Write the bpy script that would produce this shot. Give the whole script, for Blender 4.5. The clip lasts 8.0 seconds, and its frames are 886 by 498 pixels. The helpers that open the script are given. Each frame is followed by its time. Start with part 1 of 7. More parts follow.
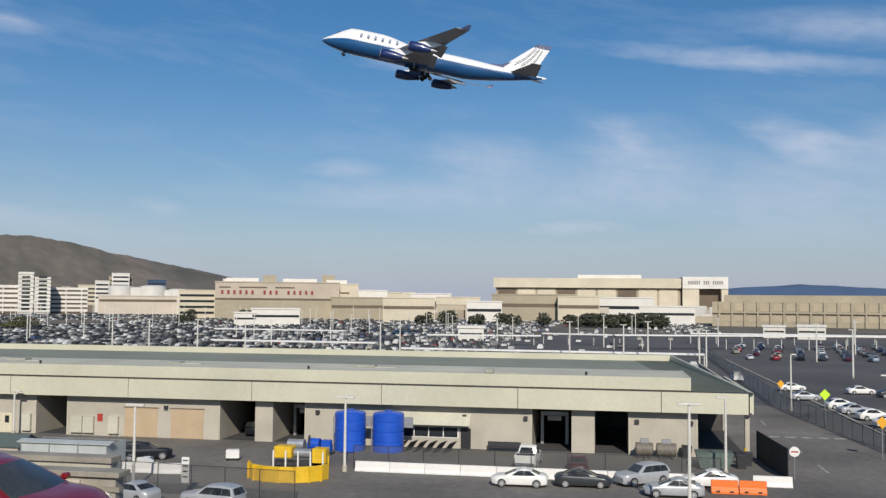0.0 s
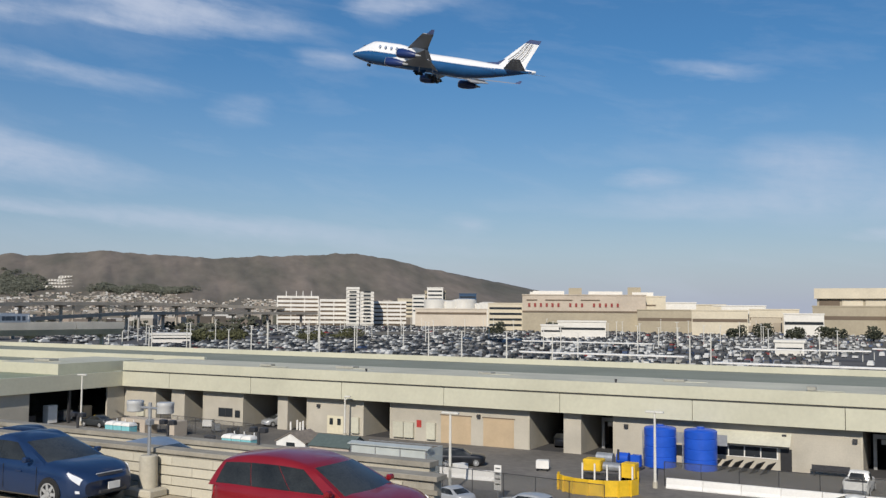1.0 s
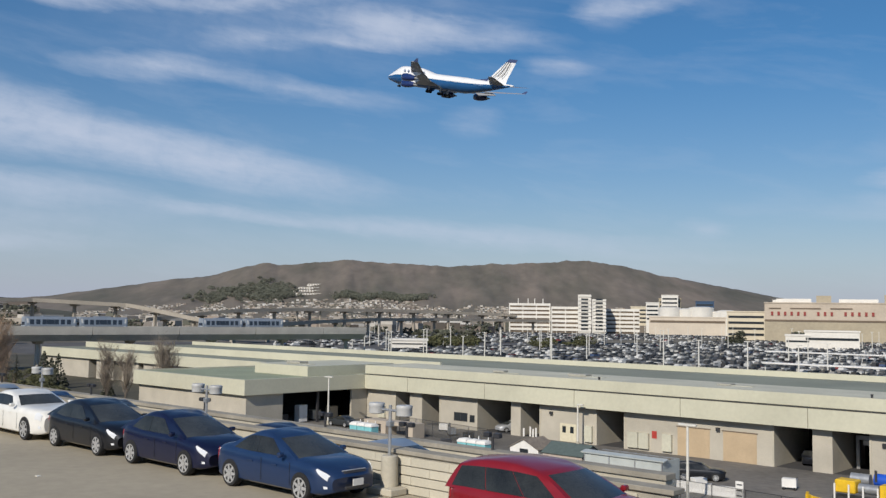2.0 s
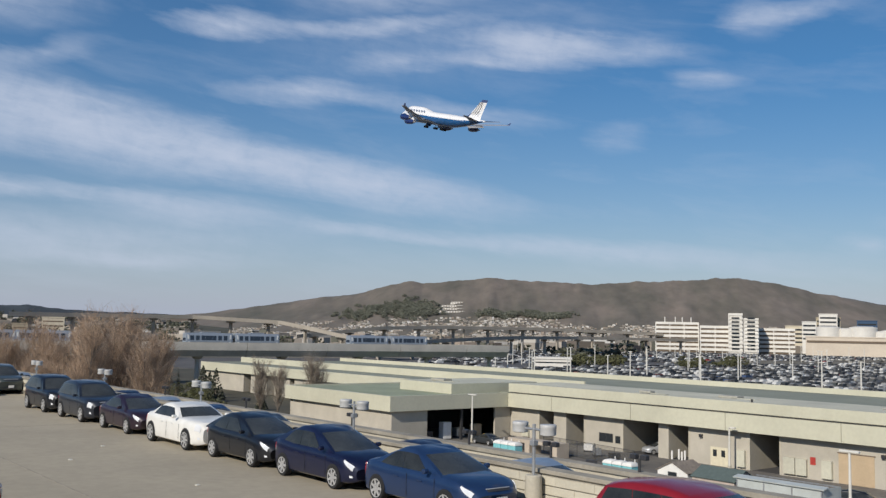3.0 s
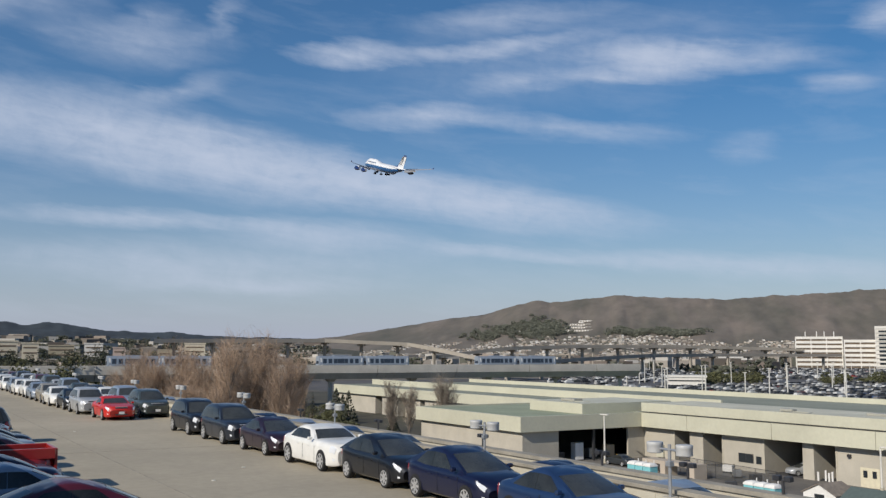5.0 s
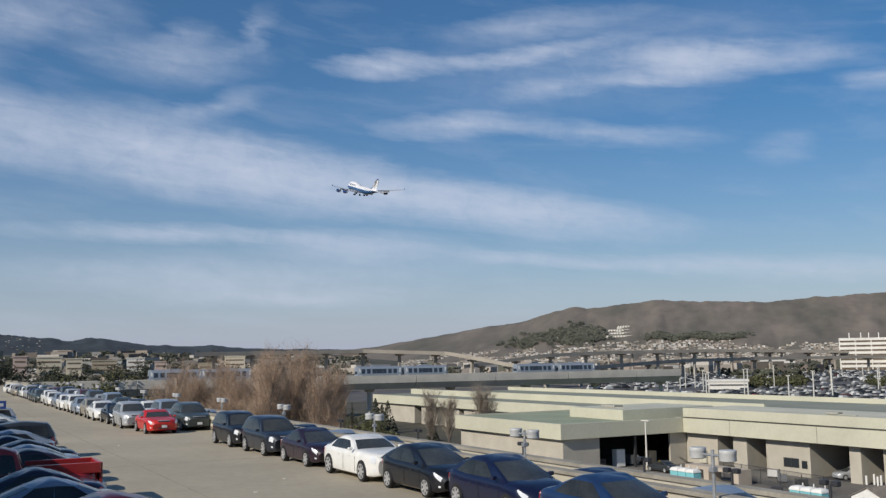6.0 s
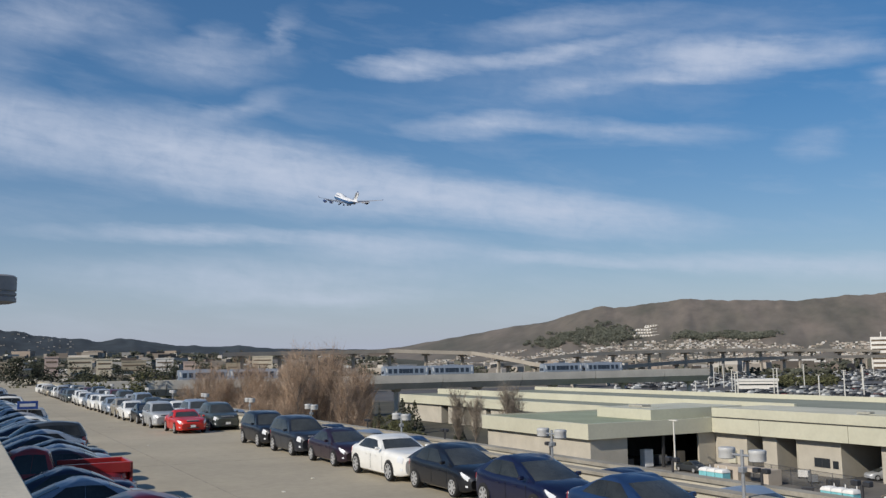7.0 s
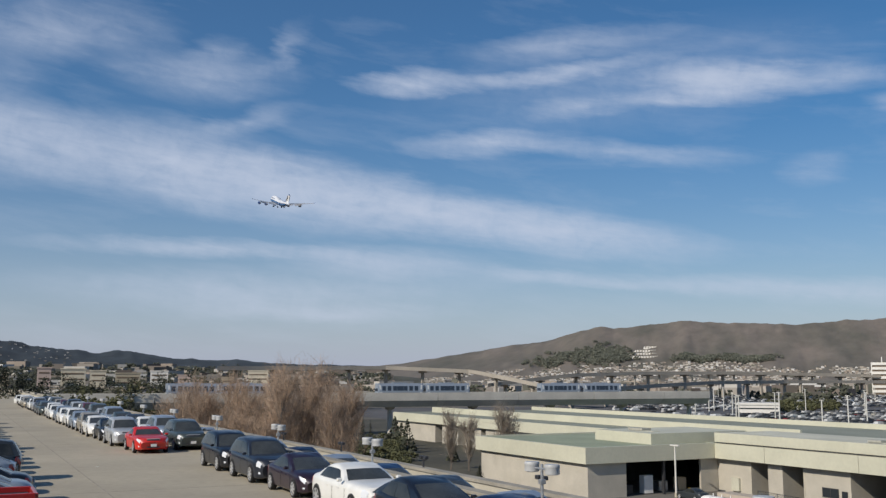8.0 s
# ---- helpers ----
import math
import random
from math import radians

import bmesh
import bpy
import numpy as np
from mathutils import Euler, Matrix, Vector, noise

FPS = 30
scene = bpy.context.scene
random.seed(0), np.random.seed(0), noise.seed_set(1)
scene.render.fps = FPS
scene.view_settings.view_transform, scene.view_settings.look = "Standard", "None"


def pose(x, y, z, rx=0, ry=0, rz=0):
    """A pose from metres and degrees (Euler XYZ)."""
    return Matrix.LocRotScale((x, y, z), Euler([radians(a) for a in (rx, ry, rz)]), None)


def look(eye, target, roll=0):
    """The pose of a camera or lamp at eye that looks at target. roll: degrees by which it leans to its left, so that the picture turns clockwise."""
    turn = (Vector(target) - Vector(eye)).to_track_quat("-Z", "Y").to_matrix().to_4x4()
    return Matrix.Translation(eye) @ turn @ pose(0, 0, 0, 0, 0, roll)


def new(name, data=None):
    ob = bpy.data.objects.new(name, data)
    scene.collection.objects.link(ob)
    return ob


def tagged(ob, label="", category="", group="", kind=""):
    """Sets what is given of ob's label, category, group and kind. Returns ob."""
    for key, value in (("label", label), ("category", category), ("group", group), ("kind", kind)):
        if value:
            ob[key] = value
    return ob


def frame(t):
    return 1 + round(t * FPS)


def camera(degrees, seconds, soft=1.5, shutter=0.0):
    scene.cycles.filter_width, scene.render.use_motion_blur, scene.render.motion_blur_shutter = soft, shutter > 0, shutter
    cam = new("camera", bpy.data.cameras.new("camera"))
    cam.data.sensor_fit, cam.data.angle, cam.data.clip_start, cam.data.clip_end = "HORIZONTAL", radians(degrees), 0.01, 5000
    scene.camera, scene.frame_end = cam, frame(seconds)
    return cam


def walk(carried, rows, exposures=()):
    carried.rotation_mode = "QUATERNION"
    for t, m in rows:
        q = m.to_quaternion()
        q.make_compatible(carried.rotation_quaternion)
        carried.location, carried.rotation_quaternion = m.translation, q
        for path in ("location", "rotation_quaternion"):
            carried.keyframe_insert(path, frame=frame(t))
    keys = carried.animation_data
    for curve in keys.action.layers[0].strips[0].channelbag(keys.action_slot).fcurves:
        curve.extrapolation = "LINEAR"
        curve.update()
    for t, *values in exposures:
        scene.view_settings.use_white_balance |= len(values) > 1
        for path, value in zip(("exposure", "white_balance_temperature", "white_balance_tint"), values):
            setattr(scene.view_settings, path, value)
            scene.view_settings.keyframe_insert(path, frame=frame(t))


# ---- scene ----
cam = camera(50.6, 8.0, soft=1.4)
CAM_Z = 14.4
PATH = [  # seconds, x, y, yaw, pitch, roll
    (0.0, 0, 0, 9.92, 3.22, -0.50), (0.5, 0, 0, 19.47, 3.55, -0.67), (1.0, 0, 0, 28.41, 3.84, -0.43),
    (1.5, 0, 0, 35.96, 3.87, -0.44), (2.0, 0, 0, 42.47, 4.14, -0.82), (3.5, 0, 0, 53.79, 5.55, -1.04),
    (4.0, 0, 0, 55.71, 5.85, -0.79), (4.5, 0, 0, 57.35, 5.99, -0.52), (5.0, 0, 0, 58.95, 6.23, -0.19),
    (6.5, 0, 0, 62.14, 6.89, 1.10), (7.0, 0, 0, 62.87, 6.78, 0.93), (7.5, -1.45, 0.96, 63.20, 6.66, 0.63),
    (8.0, -3.9, 2.8, 62.75, 7.85, -0.10)]
walk(cam, [(t, pose(x, y, CAM_Z, 90 + p, r, w)) for t, x, y, w, p, r in PATH])

# ---- sky and sun ----
SUN_FROM = Vector((0.26, -1.0, 0.0)).normalized()
SUN_UP = radians(32)


def make_world():
    w = bpy.data.worlds.new("sky")
    scene.world = w
    w.use_nodes = True
    nt = w.node_tree
    N, L = nt.nodes, nt.links
    N.clear()

    def math_node(op, a, b=None, c=None, clamp=False):
        n = N.new("ShaderNodeMath")
        n.operation, n.use_clamp = op, clamp
        for k, v in enumerate((a, b, c)):
            if v is None:
                continue
            if isinstance(v, (int, float)):
                n.inputs[k].default_value = v
            else:
                L.new(v, n.inputs[k])
        return n.outputs[0]

    sky = N.new("ShaderNodeTexSky")
    sky.sky_type, sky.sun_disc = "NISHITA", False
    sky.sun_elevation = SUN_UP
    sky.sun_rotation = math.atan2(SUN_FROM.x, SUN_FROM.y)
    sky.altitude, sky.air_density, sky.dust_density, sky.ozone_density = 20, 1.0, 0.25, 3.0
    co = N.new("ShaderNodeTexCoord")
    sep = N.new("ShaderNodeSeparateXYZ")
    L.new(co.outputs["Generated"], sep.inputs[0])
    x, y, z = sep.outputs
    az = math_node("MULTIPLY", math_node("ARCTAN2", math_node("MULTIPLY", x, -1.0), y), 57.2958)
    el = math_node("MULTIPLY", math_node("ARCSINE", z), 57.2958)
    def noise_node(scale, detail, rough, distort, vec):
        n = N.new("ShaderNodeTexNoise")
        n.inputs["Scale"].default_value, n.inputs["Detail"].default_value = scale, detail
        n.inputs["Roughness"].default_value, n.inputs["Distortion"].default_value = rough, distort
        L.new(vec, n.inputs["Vector"])
        return n

    # bearing and height in degrees, ruffled so that the clouds fray along gently falling streaks
    flat = N.new("ShaderNodeCombineXYZ")
    L.new(az, flat.inputs[0]), L.new(el, flat.inputs[1])
    streak = N.new("ShaderNodeCombineXYZ")
    L.new(math_node("MULTIPLY", az, 0.10), streak.inputs[0])
    L.new(math_node("ADD", math_node("MULTIPLY", el, 0.42), math_node("MULTIPLY", az, -0.055)), streak.inputs[1])
    fray = noise_node(1.9, 7, 0.60, 0.2, streak.outputs[0])
    off = N.new("ShaderNodeVectorMath")
    off.operation = "SUBTRACT"
    L.new(fray.outputs["Color"], off.inputs[0])
    off.inputs[1].default_value = (0.5, 0.5, 0.5)
    ruffle = N.new("ShaderNodeVectorMath")
    ruffle.operation = "MULTIPLY_ADD"
    L.new(off.outputs[0], ruffle.inputs[0])
    ruffle.inputs[1].default_value = (4.4, 1.35, 0.0)
    L.new(flat.outputs[0], ruffle.inputs[2])
    grain = noise_node(3.4, 8, 0.62, 0.3, streak.outputs[0])
    puff = noise_node(0.55, 7, 0.60, 0.5, flat.outputs[0])
    # the clouds, bank by bank: bearing, height, half length, half thickness, tilt, density
    BAND = ((79.3, 12.5, 7.2, 2.08, 5, 1.84), (72.1, 11.2, 7.7, 1.80, 6, 1.84), (64.1, 10.2, 8.0, 1.38, 7, 1.84), (55.8, 8.9, 8.1, 1.18, 8, 1.72), (90.3, 13.4, 6.3, 2.08, 5, 1.84))
    LOW = ((77.0, 7.6, 7.9, 0.45, 0, 1.3), (66.8, 7.1, 5.1, 0.83, 2, 1.2), (56.1, 6.1, 6.3, 0.35, 7, 0.6), (72.1, 5.3, 12.6, 1.21, -1, 0.7), (69.6, 3.9, 6.7, 0.48, -1, 0.8), (39.1, 4.6, 11.5, 0.48, 4, 0.7), (75.5, 4.6, 9.8, 1.04, 5, 0.5), (44.5, 5.4, 14.4, 0.48, 3, 0.8))
    HIGH = ((51.5, 17.6, 11.0, 2.40, -4, 0.50), (45.8, 17.4, 3.5, 1.04, 5, 2.56), (40.4, 17.0, 4.0, 0.69, 4, 1.08), (48.8, 16.6, 2.6, 0.42, 5, 1.22), (64.9, 17.9, 2.9, 0.69, -1, 2.03), (56.4, 18.3, 6.4, 0.45, -6, 1.35), (59.8, 14.2, 4.2, 0.66, -1, 1.62), (51.6, 13.5, 5.5, 0.55, 5, 0.94), (54.2, 16.3, 2.8, 0.59, -4, 0.94), (35.5, 15.2, 1.9, 0.52, 4, 0.94), (32.6, 18.5, 1.6, 1.04, 8, 0.81), (75.2, 15.1, 3.0, 0.62, -17, 0.68), (77.3, 17.7, 4.5, 1.21, -2, 0.94), (55.4, 20.1, 5.3, 0.69, -4, 0.81))
    WEST = ((87.6, 19.0, 2.8, 1.56, -3, 0.81), (83.5, 20.0, 3.5, 1.38, -1, 0.52), (72.6, 19.6, 1.7, 0.62, -52, 0.52), (76.9, 19.2, 1.6, 0.69, -15, 0.46), (89.1, 16.5, 2.3, 0.87, 4, 0.40))
    EAST = ((40.7, 11.9, 1.7, 0.76, 3, 0.57), (30.5, 18.6, 3.2, 0.48, -3, 1.03), (12.1, 14.2, 2.8, 0.42, 8, 0.92), (-8.4, 14.1, 7.0, 0.48, 8, 1.38), (-13.7, 15.4, 5.6, 0.90, 7, 1.03), (-11.4, 9.1, 2.8, 0.97, 18, 1.72), (-16.0, 9.0, 3.1, 1.38, -8, 0.92))
    SOUTH = ((7.2, 8.6, 3.6, 1.38, 3, 1.08), (-1.6, 8.2, 3.8, 2.42, 4, 1.08), (-10.9, 6.2, 6.8, 2.42, 3, 0.96), (16.4, 8.0, 2.1, 0.45, -1, 0.96), (13.2, 6.5, 5.9, 0.83, -1, 0.72), (1.9, 4.5, 2.4, 0.28, 1, 1.08), (4.4, 6.4, 8.5, 1.38, 1, 0.72), (26.9, 5.4, 1.6, 0.52, 4, 0.72), (-1.0, 9.9, 1.6, 1.04, 20, 0.84))
    cover = None
    for a, e, half, thin, tilt, k in BAND + LOW + HIGH + WEST + EAST + SOUTH:
        put = N.new("ShaderNodeMapping")
        put.vector_type = "TEXTURE"
        put.inputs["Location"].default_value = (a, e, 0)
        put.inputs["Rotation"].default_value = (0, 0, radians(tilt))
        put.inputs["Scale"].default_value = (half * 1.5, thin * 1.5, 1)
        L.new(ruffle.outputs[0], put.inputs[0])
        ball = N.new("ShaderNodeTexGradient")
        ball.gradient_type = "SPHERICAL"
        L.new(put.outputs[0], ball.inputs[0])
        cover = math_node("MULTIPLY_ADD", math_node("POWER", ball.outputs[1], 1.25), k, cover if cover is not None else 0.0)
    texture = math_node("ADD", math_node("MULTIPLY", grain.outputs[0], 0.8), math_node("MULTIPLY", puff.outputs[0], 0.7))
    cover = math_node("MULTIPLY", cover, math_node("MAXIMUM", math_node("SUBTRACT", texture, 0.22), 0.06))
    haze = math_node("MULTIPLY", math_node("SUBTRACT", noise_node(1.0, 6, 0.6, 0.3, streak.outputs[0]).outputs[0], 0.50), 0.7, clamp=True)
    cover = math_node("ADD", math_node("MULTIPLY", cover, 1.25), haze)
    # thin veil that thickens towards the horizon
    thick = math_node("MULTIPLY", math_node("SUBTRACT", 1.0, math_node("POWER", 2.718, math_node("MULTIPLY", cover, -1.0))), 0.92)
    veil = math_node("MULTIPLY", math_node("POWER", 2.718, math_node("MULTIPLY", math_node("ABSOLUTE", el), -0.13)), 0.88)
    veil = math_node("MINIMUM", math_node("ADD", veil, 0.10), 0.92)
    mix = N.new("ShaderNodeMixRGB")
    L.new(veil, mix.inputs[0])
    deep = N.new("ShaderNodeHueSaturation")
    deep.inputs["Saturation"].default_value, deep.inputs["Value"].default_value = 1.55, 1.0
    L.new(sky.outputs[0], deep.inputs["Color"])
    L.new(deep.outputs[0], mix.inputs[1])
    mix.inputs[2].default_value = (4.7, 5.25, 6.85, 1)
    bg = N.new("ShaderNodeBackground")
    bg.inputs[1].default_value = 0.08
    clouds = N.new("ShaderNodeMixRGB")
    L.new(thick, clouds.inputs[0])
    L.new(mix.outputs[0], clouds.inputs[1])
    clouds.inputs[2].default_value = (6.9, 7.65, 9.3, 1)
    L.new(clouds.outputs[0], bg.inputs[0])
    out = N.new("ShaderNodeOutputWorld")
    L.new(bg.outputs[0], out.inputs[0])


make_world()
sun = new("sun", bpy.data.lights.new("sun", "SUN"))
sun.data.energy, sun.data.angle, sun.data.color = 4.1, radians(0.53), (1.0, 0.93, 0.82)
sun.matrix_basis = look((SUN_FROM.x * 200, SUN_FROM.y * 200, 200 * math.tan(SUN_UP)), (0, 0, 0))
scene.view_settings.exposure = 0.0


# ---- materials ----
MATS = {}


def mat(name, color, rough=0.6, metal=0.0, var=0.12, scale=3.0, fine=40.0, bump=0.0, coat=0.0, island=0.0, rnd=0.0, spec=0.5,
        stretch=(1, 1, 1), second=None):
    """A procedural surface: base colour with large stains and fine grain, relief, gloss."""
    if name in MATS:
        return MATS[name]
    m = bpy.data.materials.new(name)
    m.use_nodes = True
    nt = m.node_tree
    N, L = nt.nodes, nt.links
    b = N["Principled BSDF"]
    b.inputs["Roughness"].default_value, b.inputs["Metallic"].default_value = rough, metal
    b.inputs["Coat Weight"].default_value, b.inputs["Coat Roughness"].default_value = coat, 0.06
    b.inputs["Specular IOR Level"].default_value = spec
    co = N.new("ShaderNodeTexCoord")
    mp = N.new("ShaderNodeMapping")
    mp.inputs["Scale"].default_value = stretch
    L.new(co.outputs["Object"], mp.inputs[0])

    def noise_node(sc, detail):
        n = N.new("ShaderNodeTexNoise")
        n.inputs["Scale"].default_value, n.inputs["Detail"].default_value, n.inputs["Roughness"].default_value = sc, detail, 0.6
        L.new(mp.outputs[0], n.inputs["Vector"])
        return n.outputs[0]

    big, small = noise_node(scale, 5), noise_node(fine, 4)
    ramp = N.new("ShaderNodeMixRGB")
    dark = second or tuple(c * (1 - 2.2 * var) for c in color)
    light = tuple(min(1.0, c * (1 + 1.2 * var)) for c in color)
    ramp.inputs[1].default_value, ramp.inputs[2].default_value = (*dark, 1), (*light, 1)
    rng = N.new("ShaderNodeMapRange")
    rng.inputs[1].default_value, rng.inputs[2].default_value = 0.3, 0.7
    L.new(big, rng.inputs[0])
    L.new(rng.outputs[0], ramp.inputs[0])
    mul = N.new("ShaderNodeMixRGB")
    mul.blend_type = "MULTIPLY"
    mul.inputs[0].default_value = min(1.0, var * 3)
    L.new(ramp.outputs[0], mul.inputs[1])
    grain = N.new("ShaderNodeMapRange")
    grain.inputs[1].default_value, grain.inputs[2].default_value, grain.inputs[3].default_value, grain.inputs[4].default_value = 0.3, 0.7, 0.6, 1.15
    L.new(small, grain.inputs[0])
    L.new(grain.outputs[0], mul.inputs[2])
    col = mul.outputs[0]
    if island or rnd:
        hsv = N.new("ShaderNodeHueSaturation")
        L.new(col, hsv.inputs["Color"])
        g = N.new("ShaderNodeNewGeometry" if island else "ShaderNodeObjectInfo")
        r = N.new("ShaderNodeMapRange")
        k = island or rnd
        r.inputs[3].default_value, r.inputs[4].default_value = 1 - k, 1 + k
        L.new(g.outputs["Random Per Island" if island else "Random"], r.inputs[0])
        L.new(r.outputs[0], hsv.inputs["Value"])
        col = hsv.outputs[0]
    L.new(col, b.inputs["Base Color"])
    rr = N.new("ShaderNodeMapRange")
    rr.inputs[3].default_value, rr.inputs[4].default_value = max(0.02, rough - 0.1), min(1, rough + 0.12)
    L.new(big, rr.inputs[0])
    L.new(rr.outputs[0], b.inputs["Roughness"])
    if bump:
        bp = N.new("ShaderNodeBump")
        bp.inputs["Strength"].default_value, bp.inputs["Distance"].default_value = bump, 0.02
        L.new(small, bp.inputs["Height"])
        L.new(bp.outputs[0], b.inputs["Normal"])
    MATS[name] = m
    return m


def palette_mat(name, colors, rough=0.35, island=True, coat=0.0):
    """One of a set of colours for each loose piece."""
    m = bpy.data.materials.new(name)
    m.use_nodes = True
    N, L = m.node_tree.nodes, m.node_tree.links
    b = N["Principled BSDF"]
    b.inputs["Roughness"].default_value, b.inputs["Coat Weight"].default_value = rough, coat
    g = N.new("ShaderNodeNewGeometry" if island else "ShaderNodeObjectInfo")
    ramp = N.new("ShaderNodeValToRGB")
    cr = ramp.color_ramp
    cr.interpolation = "CONSTANT"
    for k, c in enumerate(colors):
        e = cr.elements[0] if k == 0 else cr.elements.new(k / len(colors))
        e.position = k / len(colors)
        e.color = (*c, 1)
    L.new(g.outputs["Random Per Island" if island else "Random"], ramp.inputs[0])
    mul = N.new("ShaderNodeMixRGB")
    mul.blend_type, mul.inputs[0].default_value = "MULTIPLY", 0.5
    no = N.new("ShaderNodeTexNoise")
    no.inputs["Scale"].default_value = 1.3
    L.new(ramp.outputs[0], mul.inputs[1])
    L.new(no.outputs[0], mul.inputs[2])
    L.new(mul.outputs[0], b.inputs["Base Color"])
    MATS[name] = m
    return m


def paint(name, color, metal=0.25):
    return mat(name, color, rough=0.36, metal=metal * .5, var=0.05, scale=1.5, fine=120, coat=0.5)


CREAM = mat("cream_painted_metal", (0.56, 0.54, 0.415), 0.55, var=0.05, scale=0.12, fine=2.5)
CREAM_TOP = mat("cream_roof_coating", (0.56, 0.54, 0.43), 0.7, var=0.08, scale=0.15, fine=3)
ROOF_GREY = mat("grey_green_metal_roof", (0.26, 0.275, 0.225), 0.8, spec=0.15, var=0.07, scale=0.1, fine=2)
ROOF_GREEN = mat("green_grey_membrane_roof", (0.30, 0.335, 0.24), 0.85, spec=0.2, var=0.08, scale=0.12, fine=2)
WALL_TAN = mat("tan_block_wall", (0.47, 0.43, 0.355), 0.8, var=0.07, scale=0.3, fine=8, bump=0.2)
TAN_DOOR = mat("tan_roller_door", (0.50, 0.38, 0.245), 0.6, var=0.05, scale=0.5, fine=6)
# interior shade of the open bays put into a dark wall colour
SHADE_IN = mat("bay_shade_tone", (0.095, 0.085, 0.078), 0.9, var=0.15, scale=0.6)
BLACK = mat("black_trim", (0.02, 0.02, 0.022), 0.55, var=0.1)
CONCRETE = mat("pale_concrete", (0.50, 0.46, 0.37), 0.85, var=0.09, scale=0.5, fine=14, bump=0.25)
BLOCK = mat("cream_concrete_block", (0.55, 0.51, 0.41), 0.85, var=0.07, scale=0.6, fine=16, bump=0.25, rnd=0.06)
MORTAR = mat("grey_mortar", (0.39, 0.36, 0.30), 0.9, var=0.12, scale=2)
CAP_DARK = mat("weathered_wall_cap", (0.33, 0.30, 0.245), 0.85, var=0.12, scale=0.8, fine=12)
DECK = mat("worn_concrete_deck", (0.405, 0.355, 0.266), 0.9, var=0.075, scale=0.16, fine=3.2, bump=0.15)
ASPHALT = mat("old_grey_asphalt", (0.190, 0.174, 0.154), 0.9, var=0.22, scale=0.05, fine=1.3, bump=0.1)
LOT_GREY = mat("faded_lot_asphalt", (0.105, 0.10, 0.098), 0.95, var=0.16, scale=0.04, fine=1.0)
ASPHALT_DARK = mat("dark_asphalt", (0.06, 0.058, 0.06), 0.9, var=0.14, scale=0.05, fine=1.2)
GROUND = mat("bayside_ground", (0.17, 0.15, 0.115), 0.95, var=0.2, scale=0.006, fine=0.06)
WHITE = mat("white_paint", (0.78, 0.76, 0.72), 0.55, var=0.06, scale=0.8, fine=10)
WHITE_FAR = mat("white_stucco", (0.72, 0.69, 0.63), 0.7, var=0.06, scale=0.05, fine=0.8)
CREAM_FAR = mat("cream_stucco", (0.62, 0.55, 0.42), 0.75, var=0.07, scale=0.04, fine=0.7)
TAN_FAR = mat("tan_stucco", (0.40, 0.345, 0.25), 0.8, var=0.08, scale=0.04, fine=0.6)
PINKISH = mat("pinkish_panel", (0.50, 0.425, 0.34), 0.8, var=0.08, scale=0.05, fine=0.6)
BROWN_FAR = mat("brown_band", (0.16, 0.12, 0.085), 0.8, var=0.1, scale=0.05)
GLASS_DARK = mat("dark_window_glass", (0.025, 0.03, 0.035), 0.08, var=0.05, spec=0.6)
GALV = mat("galvanised_steel", (0.45, 0.46, 0.47), 0.4, metal=0.6, var=0.08, scale=2, fine=20)
POLE_PALE = mat("pale_painted_pole", (0.66, 0.64, 0.58), 0.5, var=0.06, scale=2)
STEEL_DARK = mat("dark_steel", (0.06, 0.06, 0.065), 0.5, metal=0.4, var=0.1)
YELLOW = mat("safety_yellow", (0.75, 0.47, 0.02), 0.5, var=0.1, scale=1.2, fine=10)
ORANGE = mat("orange_plastic", (0.85, 0.19, 0.03), 0.45, var=0.06, scale=1.2)
BLUE_TANK = mat("blue_polyethylene", (0.015, 0.09, 0.52), 0.38, var=0.06, scale=0.8, fine=8)
TEAL = mat("teal_plastic", (0.22, 0.55, 0.58), 0.45, var=0.08, scale=1.5)
RED_SIGN = mat("red_enamel", (0.42, 0.045, 0.035), 0.55, var=0.08)
RUBBER = mat("tyre_rubber", (0.018, 0.018, 0.019), 0.85, var=0.15, scale=8)
RIM = mat("alloy_rim", (0.56, 0.56, 0.56), 0.35, metal=0.4, var=0.06)
LENS = mat("clear_headlamp", (0.75, 0.77, 0.8), 0.12, var=0.04, coat=0.6)
TAIL = mat("red_tail_lamp", (0.35, 0.015, 0.015), 0.2, var=0.05, coat=0.5)
PLATE = mat("number_plate_white", (0.7, 0.7, 0.68), 0.5, var=0.04)
# opaque pane; sky reflection and cabin glimpses are put into a lighter, mottled colour
CARSCREEN = mat("windscreen_reflection_tone", (0.062, 0.068, 0.068), 0.06, var=0.30, scale=0.7, spec=0.5)
CARGLASS = mat("tinted_car_glass", (0.040, 0.042, 0.040), 0.05, var=0.30, scale=0.8, spec=0.45)


# ---- building tools ----
def box(bm, x0, x1, y0, y1, z0, z1):
    v = [bm.verts.new(p) for p in ((x0, y0, z0), (x1, y0, z0), (x1, y1, z0), (x0, y1, z0), (x0, y0, z1), (x1, y0, z1), (x1, y1, z1), (x0, y1, z1))]
    for f in ((3, 2, 1, 0), (4, 5, 6, 7), (0, 1, 5, 4), (1, 2, 6, 5), (2, 3, 7, 6), (3, 0, 4, 7)):
        bm.faces.new([v[k] for k in f])
    return bm


